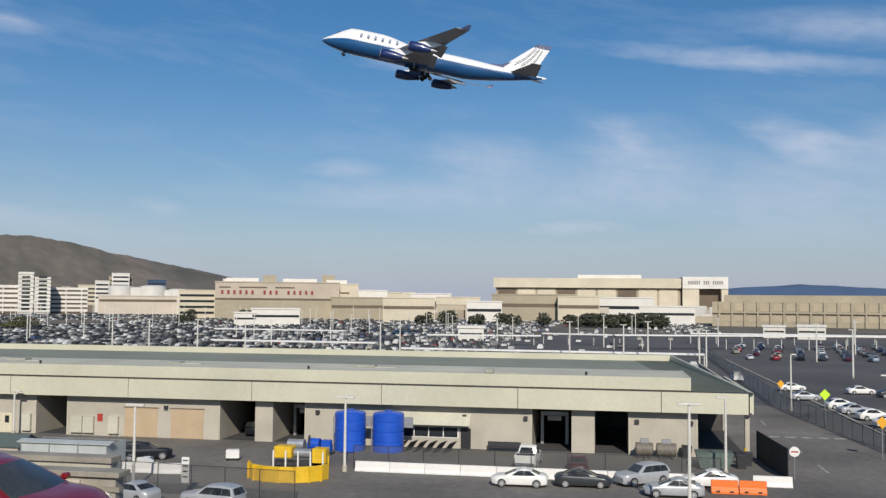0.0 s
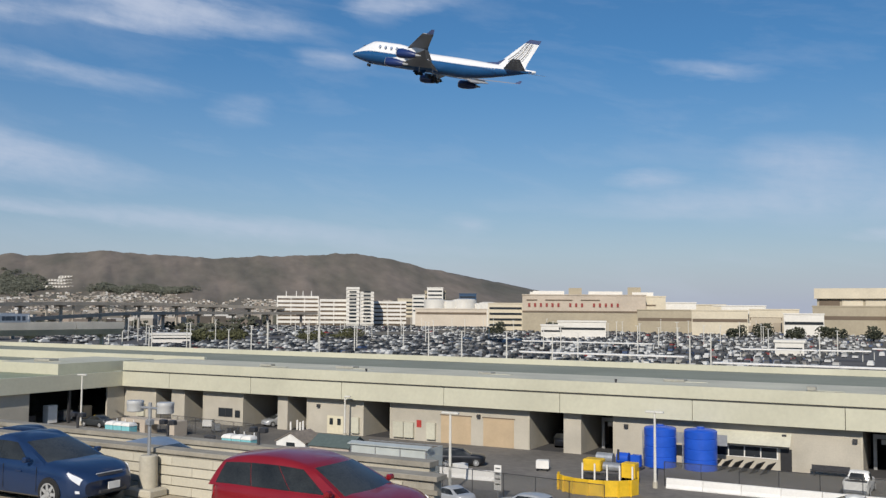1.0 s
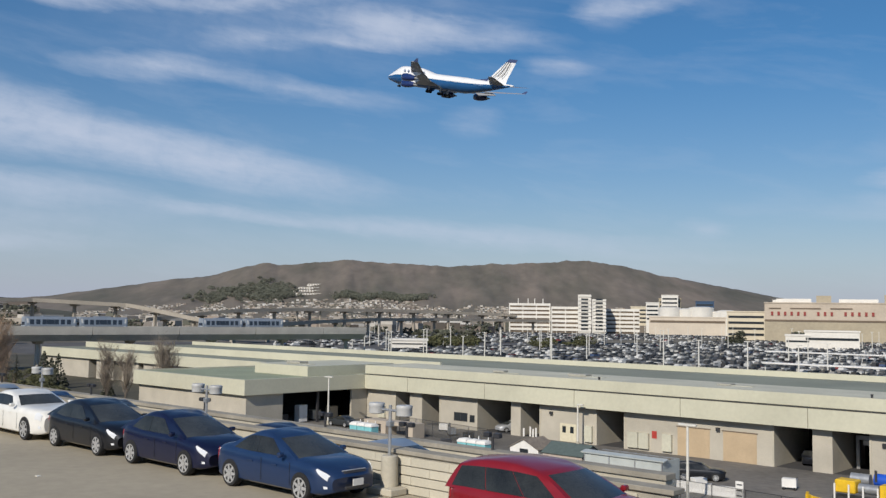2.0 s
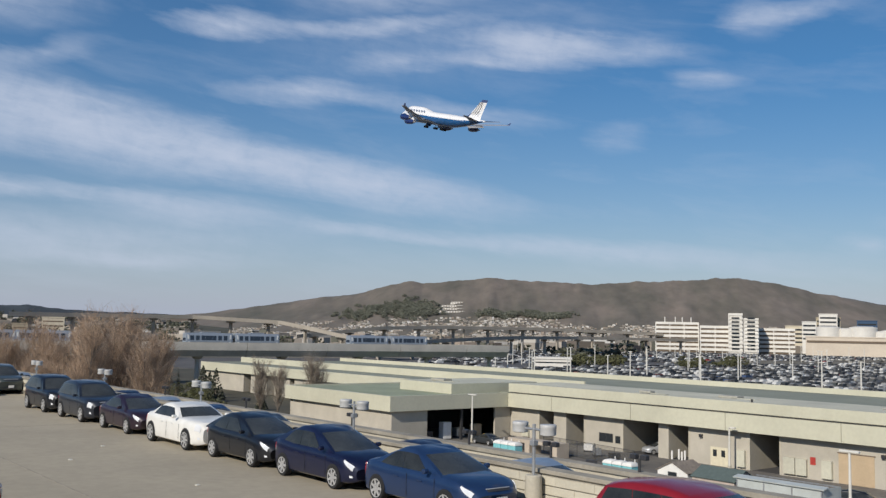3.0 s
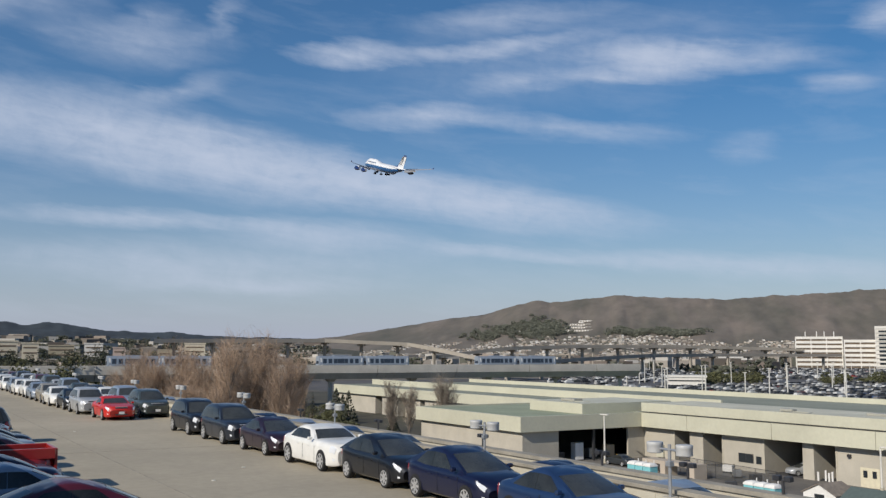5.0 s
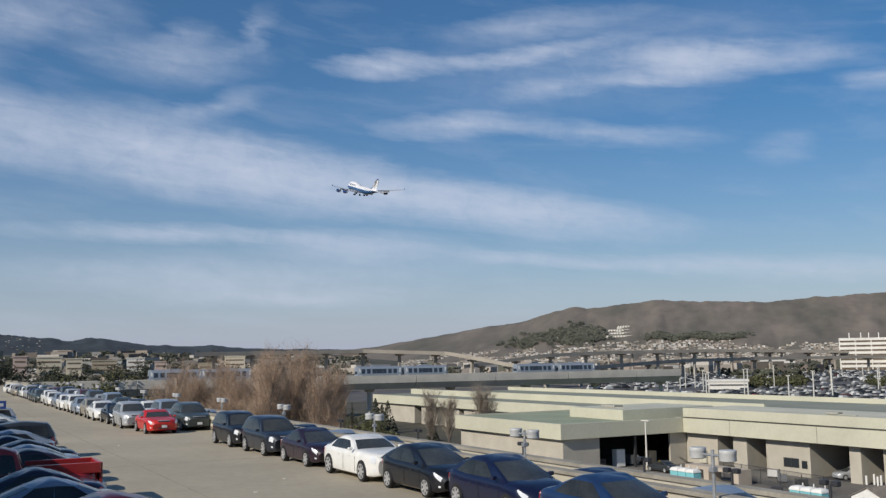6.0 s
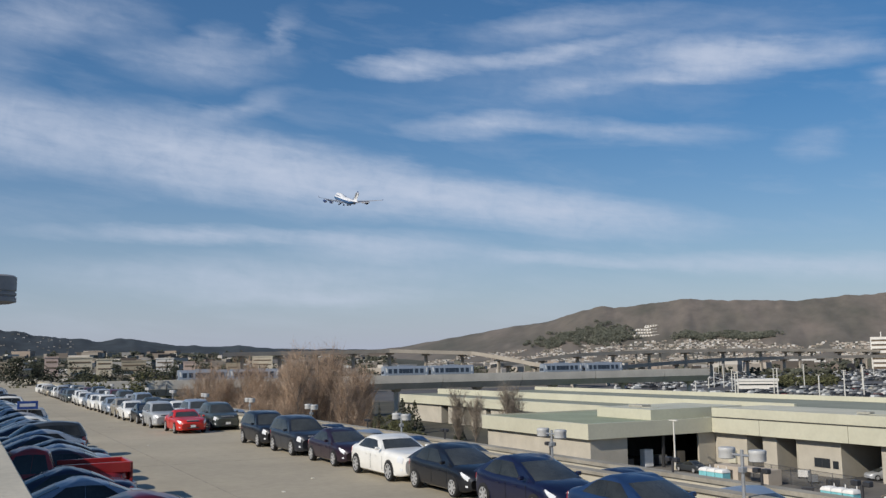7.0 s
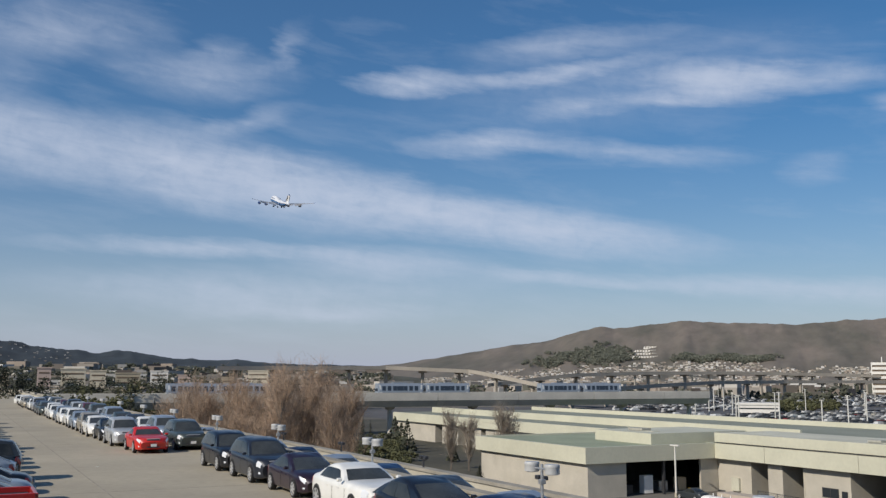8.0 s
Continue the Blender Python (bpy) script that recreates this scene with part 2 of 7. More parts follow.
def cyl(bm, p, q, r0, r1=None, n=10, cap=True):
    r1 = r0 if r1 is None else r1
    p, q = Vector(p), Vector(q)
    d = (q - p).normalized()
    a = d.orthogonal().normalized()
    b = d.cross(a)
    rings = []
    for c, r in ((p, r0), (q, r1)):
        rings.append([bm.verts.new(c + r * (math.cos(2 * math.pi * k / n) * a + math.sin(2 * math.pi * k / n) * b)) for k in range(n)])
    for k in range(n):
        bm.faces.new((rings[0][k], rings[0][(k + 1) % n], rings[1][(k + 1) % n], rings[1][k]))
    if cap:
        bm.faces.new(rings[0][::-1])
        bm.faces.new(rings[1])
    return bm


def loft(bm, rings, cap=True, closed=True):
    """Skin over rings of points, all with the same count."""
    vs = [[bm.verts.new(p) for p in r] for r in rings]
    n = len(vs[0])
    for a, b in zip(vs, vs[1:]):
        for k in range(n if closed else n - 1):
            bm.faces.new((a[k], a[(k + 1) % n], b[(k + 1) % n], b[k]))
    if cap:
        bm.faces.new(vs[0][::-1])
        bm.faces.new(vs[-1])
    return bm


def slab(bm, pts, thick):
    """A thin plate over a quad or polygon, thickened against its normal."""
    pts = [Vector(p) for p in pts]
    n = (pts[1] - pts[0]).cross(pts[2] - pts[0]).normalized()
    a = [bm.verts.new(p) for p in pts]
    b = [bm.verts.new(p - n * thick) for p in pts]
    bm.faces.new(a)
    bm.faces.new(b[::-1])
    for k in range(len(pts)):
        j = (k + 1) % len(pts)
        bm.faces.new((a[j], a[k], b[k], b[j]))
    return bm


def mesh_of(name, bm, material, smooth=False, bevel=0.0):
    if bevel:
        bmesh.ops.bevel(bm, geom=list(bm.edges), offset=bevel, segments=1, affect="EDGES", clamp_overlap=True)
    bmesh.ops.recalc_face_normals(bm, faces=bm.faces)
    me = bpy.data.meshes.new(name)
    bm.to_mesh(me)
    bm.free()
    me.materials.append(material)
    if smooth:
        me.polygons.foreach_set("use_smooth", [True] * len(me.polygons))
        me.set_sharp_from_angle(angle=radians(38))
    return me


def part(name, bm, material, parent=None, label="", smooth=False, bevel=0.0, at=None):
    ob = new(name, mesh_of(name, bm, material, smooth, bevel))
    if parent is not None:
        ob.parent = parent
    if at is not None:
        ob.matrix_basis = at
    return tagged(ob, label)


def share(name, me, parent, at, label=""):
    """A further object on a mesh that exists."""
    ob = new(name, me)
    ob.parent = parent
    ob.matrix_basis = at
    return tagged(ob, label)


def thing(name, label, category, at=None, group="", kind=""):
    ob = new(name)
    ob.empty_display_size = 0.2
    if at is not None:
        ob.matrix_basis = at
    return tagged(ob, label, category, group, kind)


def cube(*a):
    return box(bmesh.new(), *a)


def tube(*a, **k):
    return cyl(bmesh.new(), *a, **k)


# ---- ground, roads and hills ----
def sheet(name, x0, x1, y0, y1, z, material, label="", kind="structure", thick=0.0):
    bm = bmesh.new()
    if thick:
        box(bm, x0, x1, y0, y1, z - thick, z)
    else:
        bm.faces.new([bm.verts.new(p) for p in ((x0, y0, z), (x1, y0, z), (x1, y1, z), (x0, y1, z))])
    return tagged(part(name, bm, material), label, name.split("_")[0], kind=kind)


sheet("ground", -4800, 4800, -2500, 4800, -0.08, GROUND, "flat dry bayside ground reaching the hills")
sheet("road_yard", -260, 60, 20, 140, 0.0, ASPHALT, "worn grey asphalt of the service yard")
sheet("pavement_lot", -420, 30, 140, 430, -0.03, LOT_GREY, "faded asphalt of the long-term car park")
sheet("pavement_lot_east", 30.4, 260, 90, 430, -0.01, LOT_GREY, "faded asphalt of the half-empty car park")


RIDGE_POINT = {}


def ridge(name, keys, dist, depth, base_drop, material, label, seed, rough=0.05, folds=1.0):
    """A range of hills: crest angles along an arc round the place, folded into gullies."""
    bm = bmesh.new()
    az0, az1 = keys[0][0], keys[-1][0]
    na, nd = int(abs(az1 - az0) * 7) + 1, 22
    grid, pts = [], {}
    for i in range(na):
        a = az0 + (az1 - az0) * i / (na - 1)
        el = float(np.interp(a, [k[0] for k in keys], [k[1] for k in keys]))
        row = []
        for j in range(nd):
            f = j / (nd - 1)
            d = dist + depth * f
            top = CAM_Z + (dist + depth) * math.tan(radians(el))
            s = f ** 1.15 * (0.55 + 0.45 * math.sin(f * math.pi / 2))
            z = (top + base_drop) * s - base_drop
            w = Vector((a * 0.9, f * 3.0, seed))
            n = noise.fractal(w, 0.9, 2.1, 6)
            gully = abs(noise.noise(Vector((a * 0.38 + 1.1 * f, f * 1.9 - a * 0.05, seed + 9)))) + 0.35 * abs(noise.noise(Vector((a * 1.1 - 0.9 * f, f * 3.1, seed + 4))))
            z += top * (rough * n * (0.35 + f * 0.3) - folds * 0.30 * (0.5 - gully) * f * (1 - f) * 1.6)
            pts[(i, j)] = Vector((-math.sin(radians(a)) * d, math.cos(radians(a)) * d, z))
            row.append(bm.verts.new(pts[(i, j)]))
        row.append(bm.verts.new((-math.sin(radians(a)) * (dist + depth + 300), math.cos(radians(a)) * (dist + depth + 300), -base_drop)))
        grid.append(row)
    for p, q in zip(grid, grid[1:]):
        for k in range(len(p) - 1):
            bm.faces.new((p[k], p[k + 1], q[k + 1], q[k]))
    def surface(a, f):
        i = min(na - 1, max(0, round((a - az0) / (az1 - az0) * (na - 1))))
        g = f * (nd - 1)
        j = min(nd - 2, int(g))
        return pts[(i, j)].lerp(pts[(i, j + 1)], g - j)

    RIDGE_POINT[name] = surface
    # its own y axis runs away from the place
    turn = pose(0, 0, 0, 0, 0, (az0 + az1) / 2)
    bmesh.ops.transform(bm, matrix=turn.inverted(), verts=bm.verts)
    ob = part(name, bm, material, smooth=True, at=turn)
    return tagged(ob, label, "hill", kind="structure")


HILL = mat("dry_brown_grass_hill", (0.182, 0.148, 0.120), 0.95, var=0.16, scale=0.006, fine=0.03, second=(0.098, 0.094, 0.070), stretch=(1, .3, .6))
HILL_BLUE = mat("distant_wooded_hill", (0.036, 0.047, 0.055), 0.95, var=0.2, scale=0.008, fine=0.03)
# blue distance haze is mixed into this hill colour
HILL_BAY = mat("bay_hills_haze_blue", (0.075, 0.13, 0.23), 0.95, var=0.08, scale=0.003, fine=0.02)
ridge("backdrop_mountain", ((17, 0.0), (20, 0.75), (22.6, 1.35), (26, 2.0), (29.4, 2.65), (31.5, 3.15), (33.7, 3.52), (37, 3.35), (40.5, 3.2), (42.4, 3.08), (45, 3.2),
                            (48.2, 3.38), (51.1, 3.1), (52.4, 2.93), (53.5, 3.1), (56.5, 2.2), (58.6, 1.98), (62, 1.4), (65.3, 0.87), (68, 0.6), (71, 0.1)),
      2300, 1300, 5, HILL, "bare brown grassy mountain ridge with gullies", 3.0, rough=0.05, folds=0.55)
ridge("backdrop_hills_west", ((60, 0.5), (64, 0.68), (68, 0.75), (73, 0.85), (75, 1.1), (76.2, 1.02), (79.5, 1.2), (81, 1.55), (83.2, 1.4), (86.0, 1.75), (88, 2.05), (90, 2.0), (96, 1.9)),
      3000, 1400, 5, HILL_BLUE, "dark blue-green wooded hills on the horizon", 7.0, rough=0.11, folds=0.5)
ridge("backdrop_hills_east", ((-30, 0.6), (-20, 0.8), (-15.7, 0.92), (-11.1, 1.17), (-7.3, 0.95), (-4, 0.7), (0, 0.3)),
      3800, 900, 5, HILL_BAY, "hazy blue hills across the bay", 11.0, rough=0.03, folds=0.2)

ridge("backdrop_rise_west", ((64, 0.0), (67, 0.25), (71, 0.42), (76, 0.50), (81, 0.58), (86, 0.62), (91, 0.66), (98, 0.6)),
      640, 900, 1, mat("dark_olive_town_slope", (0.085, 0.080, 0.050), 0.95, var=0.2, scale=0.02, fine=0.2), "low olive slope under the western town", 5.0, rough=0.03, folds=0.0)


# ---- service building with the drive-through bays ----
FRONT, FZ0, FZ1 = 92.0, 4.2, 6.15
hall = thing("service_building", "long low cream service building with open drive-through bays", "building")

SEGMENTS = ((-99.4, -92.8), (-90.1, -87.8), (-84.6, -78.0), (-72.6, -71.1), (-68.2, -60.1), (-56.5, -39.3), (-35.5, -33.6), (-30.2, -7.2),
            (-3.4, -1.2), (2.0, 8.4), (12.7, 13.1))
for a, b in SEGMENTS:
    part("wall", cube(a, b, FRONT, FRONT + (9 if b - a > 1 else 0.5), 0, FZ0 - 0.02), WALL_TAN, hall)
# back wall, floor and soffit are coloured dark to stand for shade
part("back_wall", cube(-99, 13, 112, 112.4, 0, FZ0), SHADE_IN, hall, "back wall of the bays coloured dark for shade")
part("bay_floor", cube(-99, 13, 92.4, 111.9, 0.0, 0.012), ASPHALT_DARK, hall, "dark asphalt bay floor")
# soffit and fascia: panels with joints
part("soffit", cube(-99.2, 13.2, 91.2, 112, FZ0 - 0.015, FZ0 + 0.12), SHADE_IN, hall, "soffit coloured dark for shade")
x = -98.0
for w in (8.5, 13.5, 13.5, 13.5, 13.5, 13.5, 13.5, 13.5, 7.9):
    part("fascia_panel", cube(x + 0.03, x + w - 0.03, 90.9, 91.35, FZ0, FZ1), CREAM, hall)
    x += w
part("fascia_cap", cube(-98.0, 13.4, 90.86, 91.45, FZ1, FZ1 + 0.05), BLACK, hall, "dark metal flashing on the fascia")
part("fascia_return", cube(13.05, 13.4, 91.36, 112, FZ0, FZ1), CREAM, hall)
# set-back upper storey and roofs
part("upper_wall", cube(-99, 7.8, 91.9, 92.2, FZ1 + 0.06, 7.4), CREAM, hall)
part("upper_roof", cube(-99, 7.8, 92.21, 102.0, 6.9, 7.36), CREAM_TOP, hall, "cream coated flat roof")
part("upper_end_wall", cube(7.5, 7.8, 92.21, 102.0, 6.1, 7.4), CREAM, hall)
bm = bmesh.new()
pts = [(-218, 100.0), (-124.0, 100.0), (-124.0, 92.3), (13.2, 92.3), (9.2, 139.6), (-218, 139.6)]
lo = [bm.verts.new((px, py, 5.9)) for px, py in pts]
hi = [bm.verts.new((px, py, 6.1)) for px, py in pts]
bm.faces.new(lo[::-1]), bm.faces.new(hi)
for k in range(6):
    bm.faces.new((lo[k], lo[(k + 1) % 6], hi[(k + 1) % 6], hi[k]))
part("main_roof", bm, ROOF_GREY, hall, "grey-green standing seam metal roof")
for k in range(12):
    f = (k + 0.5) / 12
    a, b = (7.9 + 5.2 * f, 92.4), (7.9 + 5.2 * f - 4.0, 139.4)
    bm = bmesh.new()
    slab(bm, ((a[0], a[1], 6.19), (a[0] + 0.09, a[1], 6.19), (b[0] + 0.09, b[1], 6.19), (b[0], b[1], 6.19)), 0.1)
    part("roof_seam", bm, ROOF_GREY, hall)
part("rear_parapet", cube(-218, 9.2, 139.6, 140.0, 0, 6.95), CREAM, hall)
bm = bmesh.new()
slab(bm, ((13.1, 91.5, 6.2), (13.4, 91.5, 6.2), (9.3, 139.6, 6.95), (9.0, 139.6, 6.95)), 0.6)
part("side_parapet", bm, CREAM, hall)
part("side_wall", cube(12.9, 13.15, 112, 139.6, 0, 5.9), WALL_TAN, hall)
# annex in front, with its own fascia and green roof
part("annex_wall", cube(-124.5, -98.6, 71.2, 71.5, 0, FZ0), WALL_TAN, hall)
part("annex_side_wall", cube(-98.9, -98.6, 71.5, 77.0, 0, FZ0), WALL_TAN, hall)
part("annex_side_wall", cube(-98.9, -98.6, 89.0, 91.9, 0, FZ0), WALL_TAN, hall)
# inner annex walls take the same painted shade
part("annex_back_wall", cube(-124.5, -124.2, 71.5, 99, 0, FZ0), SHADE_IN, hall)
part("annex_inner_wall", cube(-112.4, -112.2, 71.5, 99, 0, FZ0), SHADE_IN, hall)
part("annex_roof", cube(-124.6, -98.5, 71.0, 99, FZ0 + 0.05, 5.95), ROOF_GREEN, hall, "green-grey annex roof")
part("annex_fascia_front", cube(-125, -98.0, 70.5, 70.99, FZ0, FZ1), CREAM, hall)
part("annex_fascia_side", cube(-98.49, -98.0, 71.0, 90.89, FZ0, FZ1), CREAM, hall)
part("annex_fascia_west", cube(-125, -124.61, 71.0, 99, FZ0, FZ1), CREAM, hall)
part("roof_block", cube(-113, -101, 83.0, 99.5, 5.96, 7.35), CREAM, hall, "cream raised block on the annex roof")
part("post", cube(-98.85, -98.55, 82.8, 83.1, 0, FZ0), STEEL_DARK, hall)
# west wing
WY = 99.5
for a, b in ((-218, -197), (-193.5, -191.5), (-188, -186), (-182.5, -176), (-174, -125)):
    part("wall", cube(a, b, WY + 0.8, WY + 5, 0, FZ0), WALL_TAN, hall)
part("fascia_panel", cube(-218.5, -125.01, WY, WY + 0.4, FZ0, FZ1), CREAM, hall)
# shade under the west wing is in the colour too
part("west_soffit", cube(-218.4, -125, WY + 0.41, WY + 12, FZ0, 5.85), SHADE_IN, hall)
part("west_back_wall", cube(-218, -125, WY + 12, WY + 12.3, 0, 5.85), SHADE_IN, hall)
part("west_upper_wall", cube(-214, -99.3, 108, 108.4, 6.1, 7.35), CREAM, hall)


# ---- roof parking deck and the upper deck ----
DECK_Z = 10.2
deck = tagged(part("floor_deck", cube(-330, -7.4, -40, 16.1, DECK_Z - 0.5, DECK_Z), DECK), "sun-bleached concrete roof parking deck", "floor", kind="structure")
lane = tagged(part("floor_lane", cube(-330, -10.6, 16.45, 19.3, 9.3, 9.7), DECK), "concrete floor of the sunken lane", "floor", kind="structure")
JOINT = mat("dark_deck_joint", (0.33, 0.295, 0.235), 0.95, var=0.15, scale=1.5)
for k in range(8):
    part("deck_joint", cube(-14.0 - 27.3 * k, -13.96 - 27.3 * k, 0.6, 16.0, DECK_Z - 0.01, DECK_Z + 0.004), JOINT, deck)
for y in (8.0,):
    part("deck_joint", cube(-200, -9, y, y + 0.05, DECK_Z - 0.01, DECK_Z + 0.0045), JOINT, deck)
LITTER = mat("pale_litter", (0.7, 0.68, 0.6), 0.7)
for x, y in ((-30.5, 9.6), (-33.4, 11.6), (-24.0, 10.9), (-52, 9.0), (-18.5, 12.2)):
    tagged(part("litter", cube(x, x + .14, y, y + .10, DECK_Z, DECK_Z + .02), LITTER), "scrap of pale paper on the deck", "litter")
# edge wall: courses of block with dark joints, a weathered cap
edge = tagged(part("wall_deck_edge", cube(-330, -8.9, 16.14, 16.44, 8.6, 11.12), MORTAR), "block parapet wall at the edge of the deck", "wall", kind="structure")
part("wall_cap", cube(-330, -8.8, 16.06, 16.5, 11.12, 11.22), CAP_DARK, edge, "weathered dark wall cap", bevel=0.01)
part("wall_band", cube(-330, -8.8, 16.095, 16.14, 10.86, 10.95), CAP_DARK, edge, "dark recessed band under the cap")
BLOCK_ME = mesh_of("block", box(bmesh.new(), 0.003, 1.216, -.055, 0, 0.012, 0.205), BLOCK, bevel=0.008)
for c in range(4):
    z = 10.2 + 0.218 * c
    for k in range(42):
        x = -10.2 - 1.22 * k - (0.61 if c % 2 else 0)
        share("block", BLOCK_ME, edge, pose(x, 16.14, z))
bm = bmesh.new()
for c in range(4):
    for k in range(90):
        x = -61.5 - 2.44 * k - (1.2 if c % 2 else 0)
        box(bm, x + .01, x + 2.42, 16.085, 16.14, 10.212 + .218 * c, 10.405 + .218 * c)
tagged(part("block_far", bm, BLOCK, edge), "pale concrete blocks", kind="stuff")
outer = tagged(part("wall_outer", cube(-330, -10.8, 19.35, 19.65, 0, 10.78), CONCRETE), "pale concrete outer wall of the sunken lane", "wall", kind="structure")
part("wall_cap", cube(-330, -10.75, 19.28, 19.72, 10.78, 10.9), CAP_DARK, outer, "weathered wall cap")
part("wall_band", cube(-330, -10.78, 19.31, 19.35, 10.3, 10.38), CAP_DARK, outer)
tagged(part("wall_deck_end", cube(-7.7, -7.4, -40, 16.05, 0, DECK_Z - 0.52), CONCRETE), "concrete end wall of the parking deck", "wall", kind="structure")
tagged(part("wall_lane_end", cube(-10.9, -10.6, 16.5, 19.3, 0, 9.29), CONCRETE), "concrete end wall of the lane", "wall", kind="structure")
tagged(part("wall_deck_side", cube(-330, -9.2, 15.8, 16.1, 0, 9.6), CONCRETE), "concrete side of the parking structure", "wall", kind="structure")
# upper deck, with the parapet at which the camera stands
UP_Z = 12.75
tagged(part("floor_upper_deck", cube(-330, 12, -60, 0.1, UP_Z - 0.5, UP_Z), DECK), "concrete floor of the upper deck", "floor", kind="structure")
up = tagged(part("wall_upper_parapet", cube(-330, -2.0, 0.10, 0.45, 12.25, 13.44), CONCRETE), "rough tan concrete parapet of the upper deck", "wall", kind="structure")
part("wall_cap", cube(-330, -2.0, 0.06, 0.49, 13.44, 13.52), CONCRETE, up, bevel=0.015)
tagged(part("wall_upper_low", cube(-1.95, 12, 0.10, 0.40, 12.25, 13.0), CONCRETE), "low concrete parapet of the upper deck", "wall", kind="structure")

# drum lamps on pedestals along the wall
DRUM = mat("white_enamel_drum", (0.46, 0.46, 0.45), 0.45, var=0.06, scale=3)


def drum_lamp(x, y, z0, ztop, pedestal=True, drum=0.19):
    t = thing("deck_lamp", "twin white drum lamp on a steel post at the deck wall", "lamp", pose(x, y, z0), "deck lamps")
    top = ztop - z0
    if pedestal:
        p = part("pedestal", tube((0, 0, 0), (0, 0, .90), .22, .20, n=16), CONCRETE, t, "round concrete pedestal", bevel=0.02)
        part("footing", cube(-.42, .42, -.36, .20, 0, .18), CONCRETE, p, bevel=0.03)
    part("post", tube((0, 0, 0.85 if pedestal else 0), (0, 0, top - .1), .04, n=10), GALV, t)
    part("crossarm", tube((-.47, 0, top - .22), (.47, 0, top - .22), .03, n=8), GALV, t)
    part("bracket", cube(-.07, .07, -.08, .08, top - .60, top - .48), GALV, t, "grey junction box", bevel=0.01)
    for s in (-1, 1):
        bm = bmesh.new()
        rings = [[(s * .47 + r * math.cos(2 * math.pi * k / 18), r * math.sin(2 * math.pi * k / 18), z) for k in range(18)]
                 for r, z in ((drum * .7, top - .33), (drum, top - .31), (drum, top - .16), (drum * 1.03, top - .15), (drum * 1.03, top - .09), (drum * .96, top - .07))]
        part("drum", loft(bm, rings), DRUM, t, "white drum shade", smooth=True)
    return t


for x in (-16.65, -24.6, -35.7, -46.9, -58.5, -70.6, -82.5, -94.5, -106.5, -118.5, -130.5):
    if x > -20:
        drum_lamp(-16.15, 15.83, DECK_Z, 12.38)
    else:
        drum_lamp(x, 16.32, 11.22, 12.32, pedestal=False)
# one of them stands close by on the upper parapet
near = thing("deck_lamp", "grey drum lamp on the upper parapet with louvre slots", "lamp", pose(-12.1, 0.30, 13.52), "deck lamps")
part("post", tube((0, 0, 0), (0, 0, 1.75), .05, n=12), GALV, near)
rings = [[(-.0 + r * math.cos(2 * math.pi * k / 28), r * math.sin(2 * math.pi * k / 28), z) for k in range(28)]
         for r, z in ((.20, 1.62), (.27, 1.64), (.27, 1.69), (.255, 1.695), (.255, 1.71), (.27, 1.715), (.27, 1.745), (.255, 1.75), (.255, 1.765), (.27, 1.77), (.27, 1.93), (.24, 1.95))]
part("drum", loft(bmesh.new(), rings), mat("grey_enamel_drum", (0.27, 0.27, 0.27), 0.5, var=0.06), near, "grey drum shade with dark slots", smooth=True)
# low twin heads on the outer wall
for x in (-16.0, -19.2, -22.8, -29.5, -38, -47, -56):
    t = thing("wall_lamp", "dark twin-headed lamp on the outer wall", "lamp", pose(x, 19.5, 10.9), "wall lamps")
    part("stem", tube((0, 0, 0), (0, 0, .35), .04, n=8), STEEL_DARK, t)
    for s in (-1, 1):
        part("lamp_head", cube(s * .17 - .10, s * .17 + .10, -.09, .09, .32, .45), STEEL_DARK, t, bevel=0.02)
# small blue and white sign among the cars below the parapet
t = thing("aisle_sign", "small blue and white parking sign on a post", "sign", pose(-64.5, 3.9, DECK_Z))
part("post", tube((0, 0, 0), (0, 0, 2.0), .03, n=8), GALV, t)
p = part("panel", cube(-.03, .03, -.6, .6, 1.6, 2.1), mat("sign_blue", (0.03, 0.08, 0.3), 0.5), t, "blue sign panel", bevel=0.01)
part("lettering_bar", cube(.03, .036, -.45, .45, 1.76, 1.95), WHITE, p, "plain white bar of lettering")
for k in range(24):
    tagged(part("column", cube(-6.9 - 10.5 * k, -6.4 - 10.5 * k, -2.6, -2.1, DECK_Z if k else 0, UP_Z - .5), CONCRETE), "square concrete column under the upper deck", "column", "deck columns", "structure")


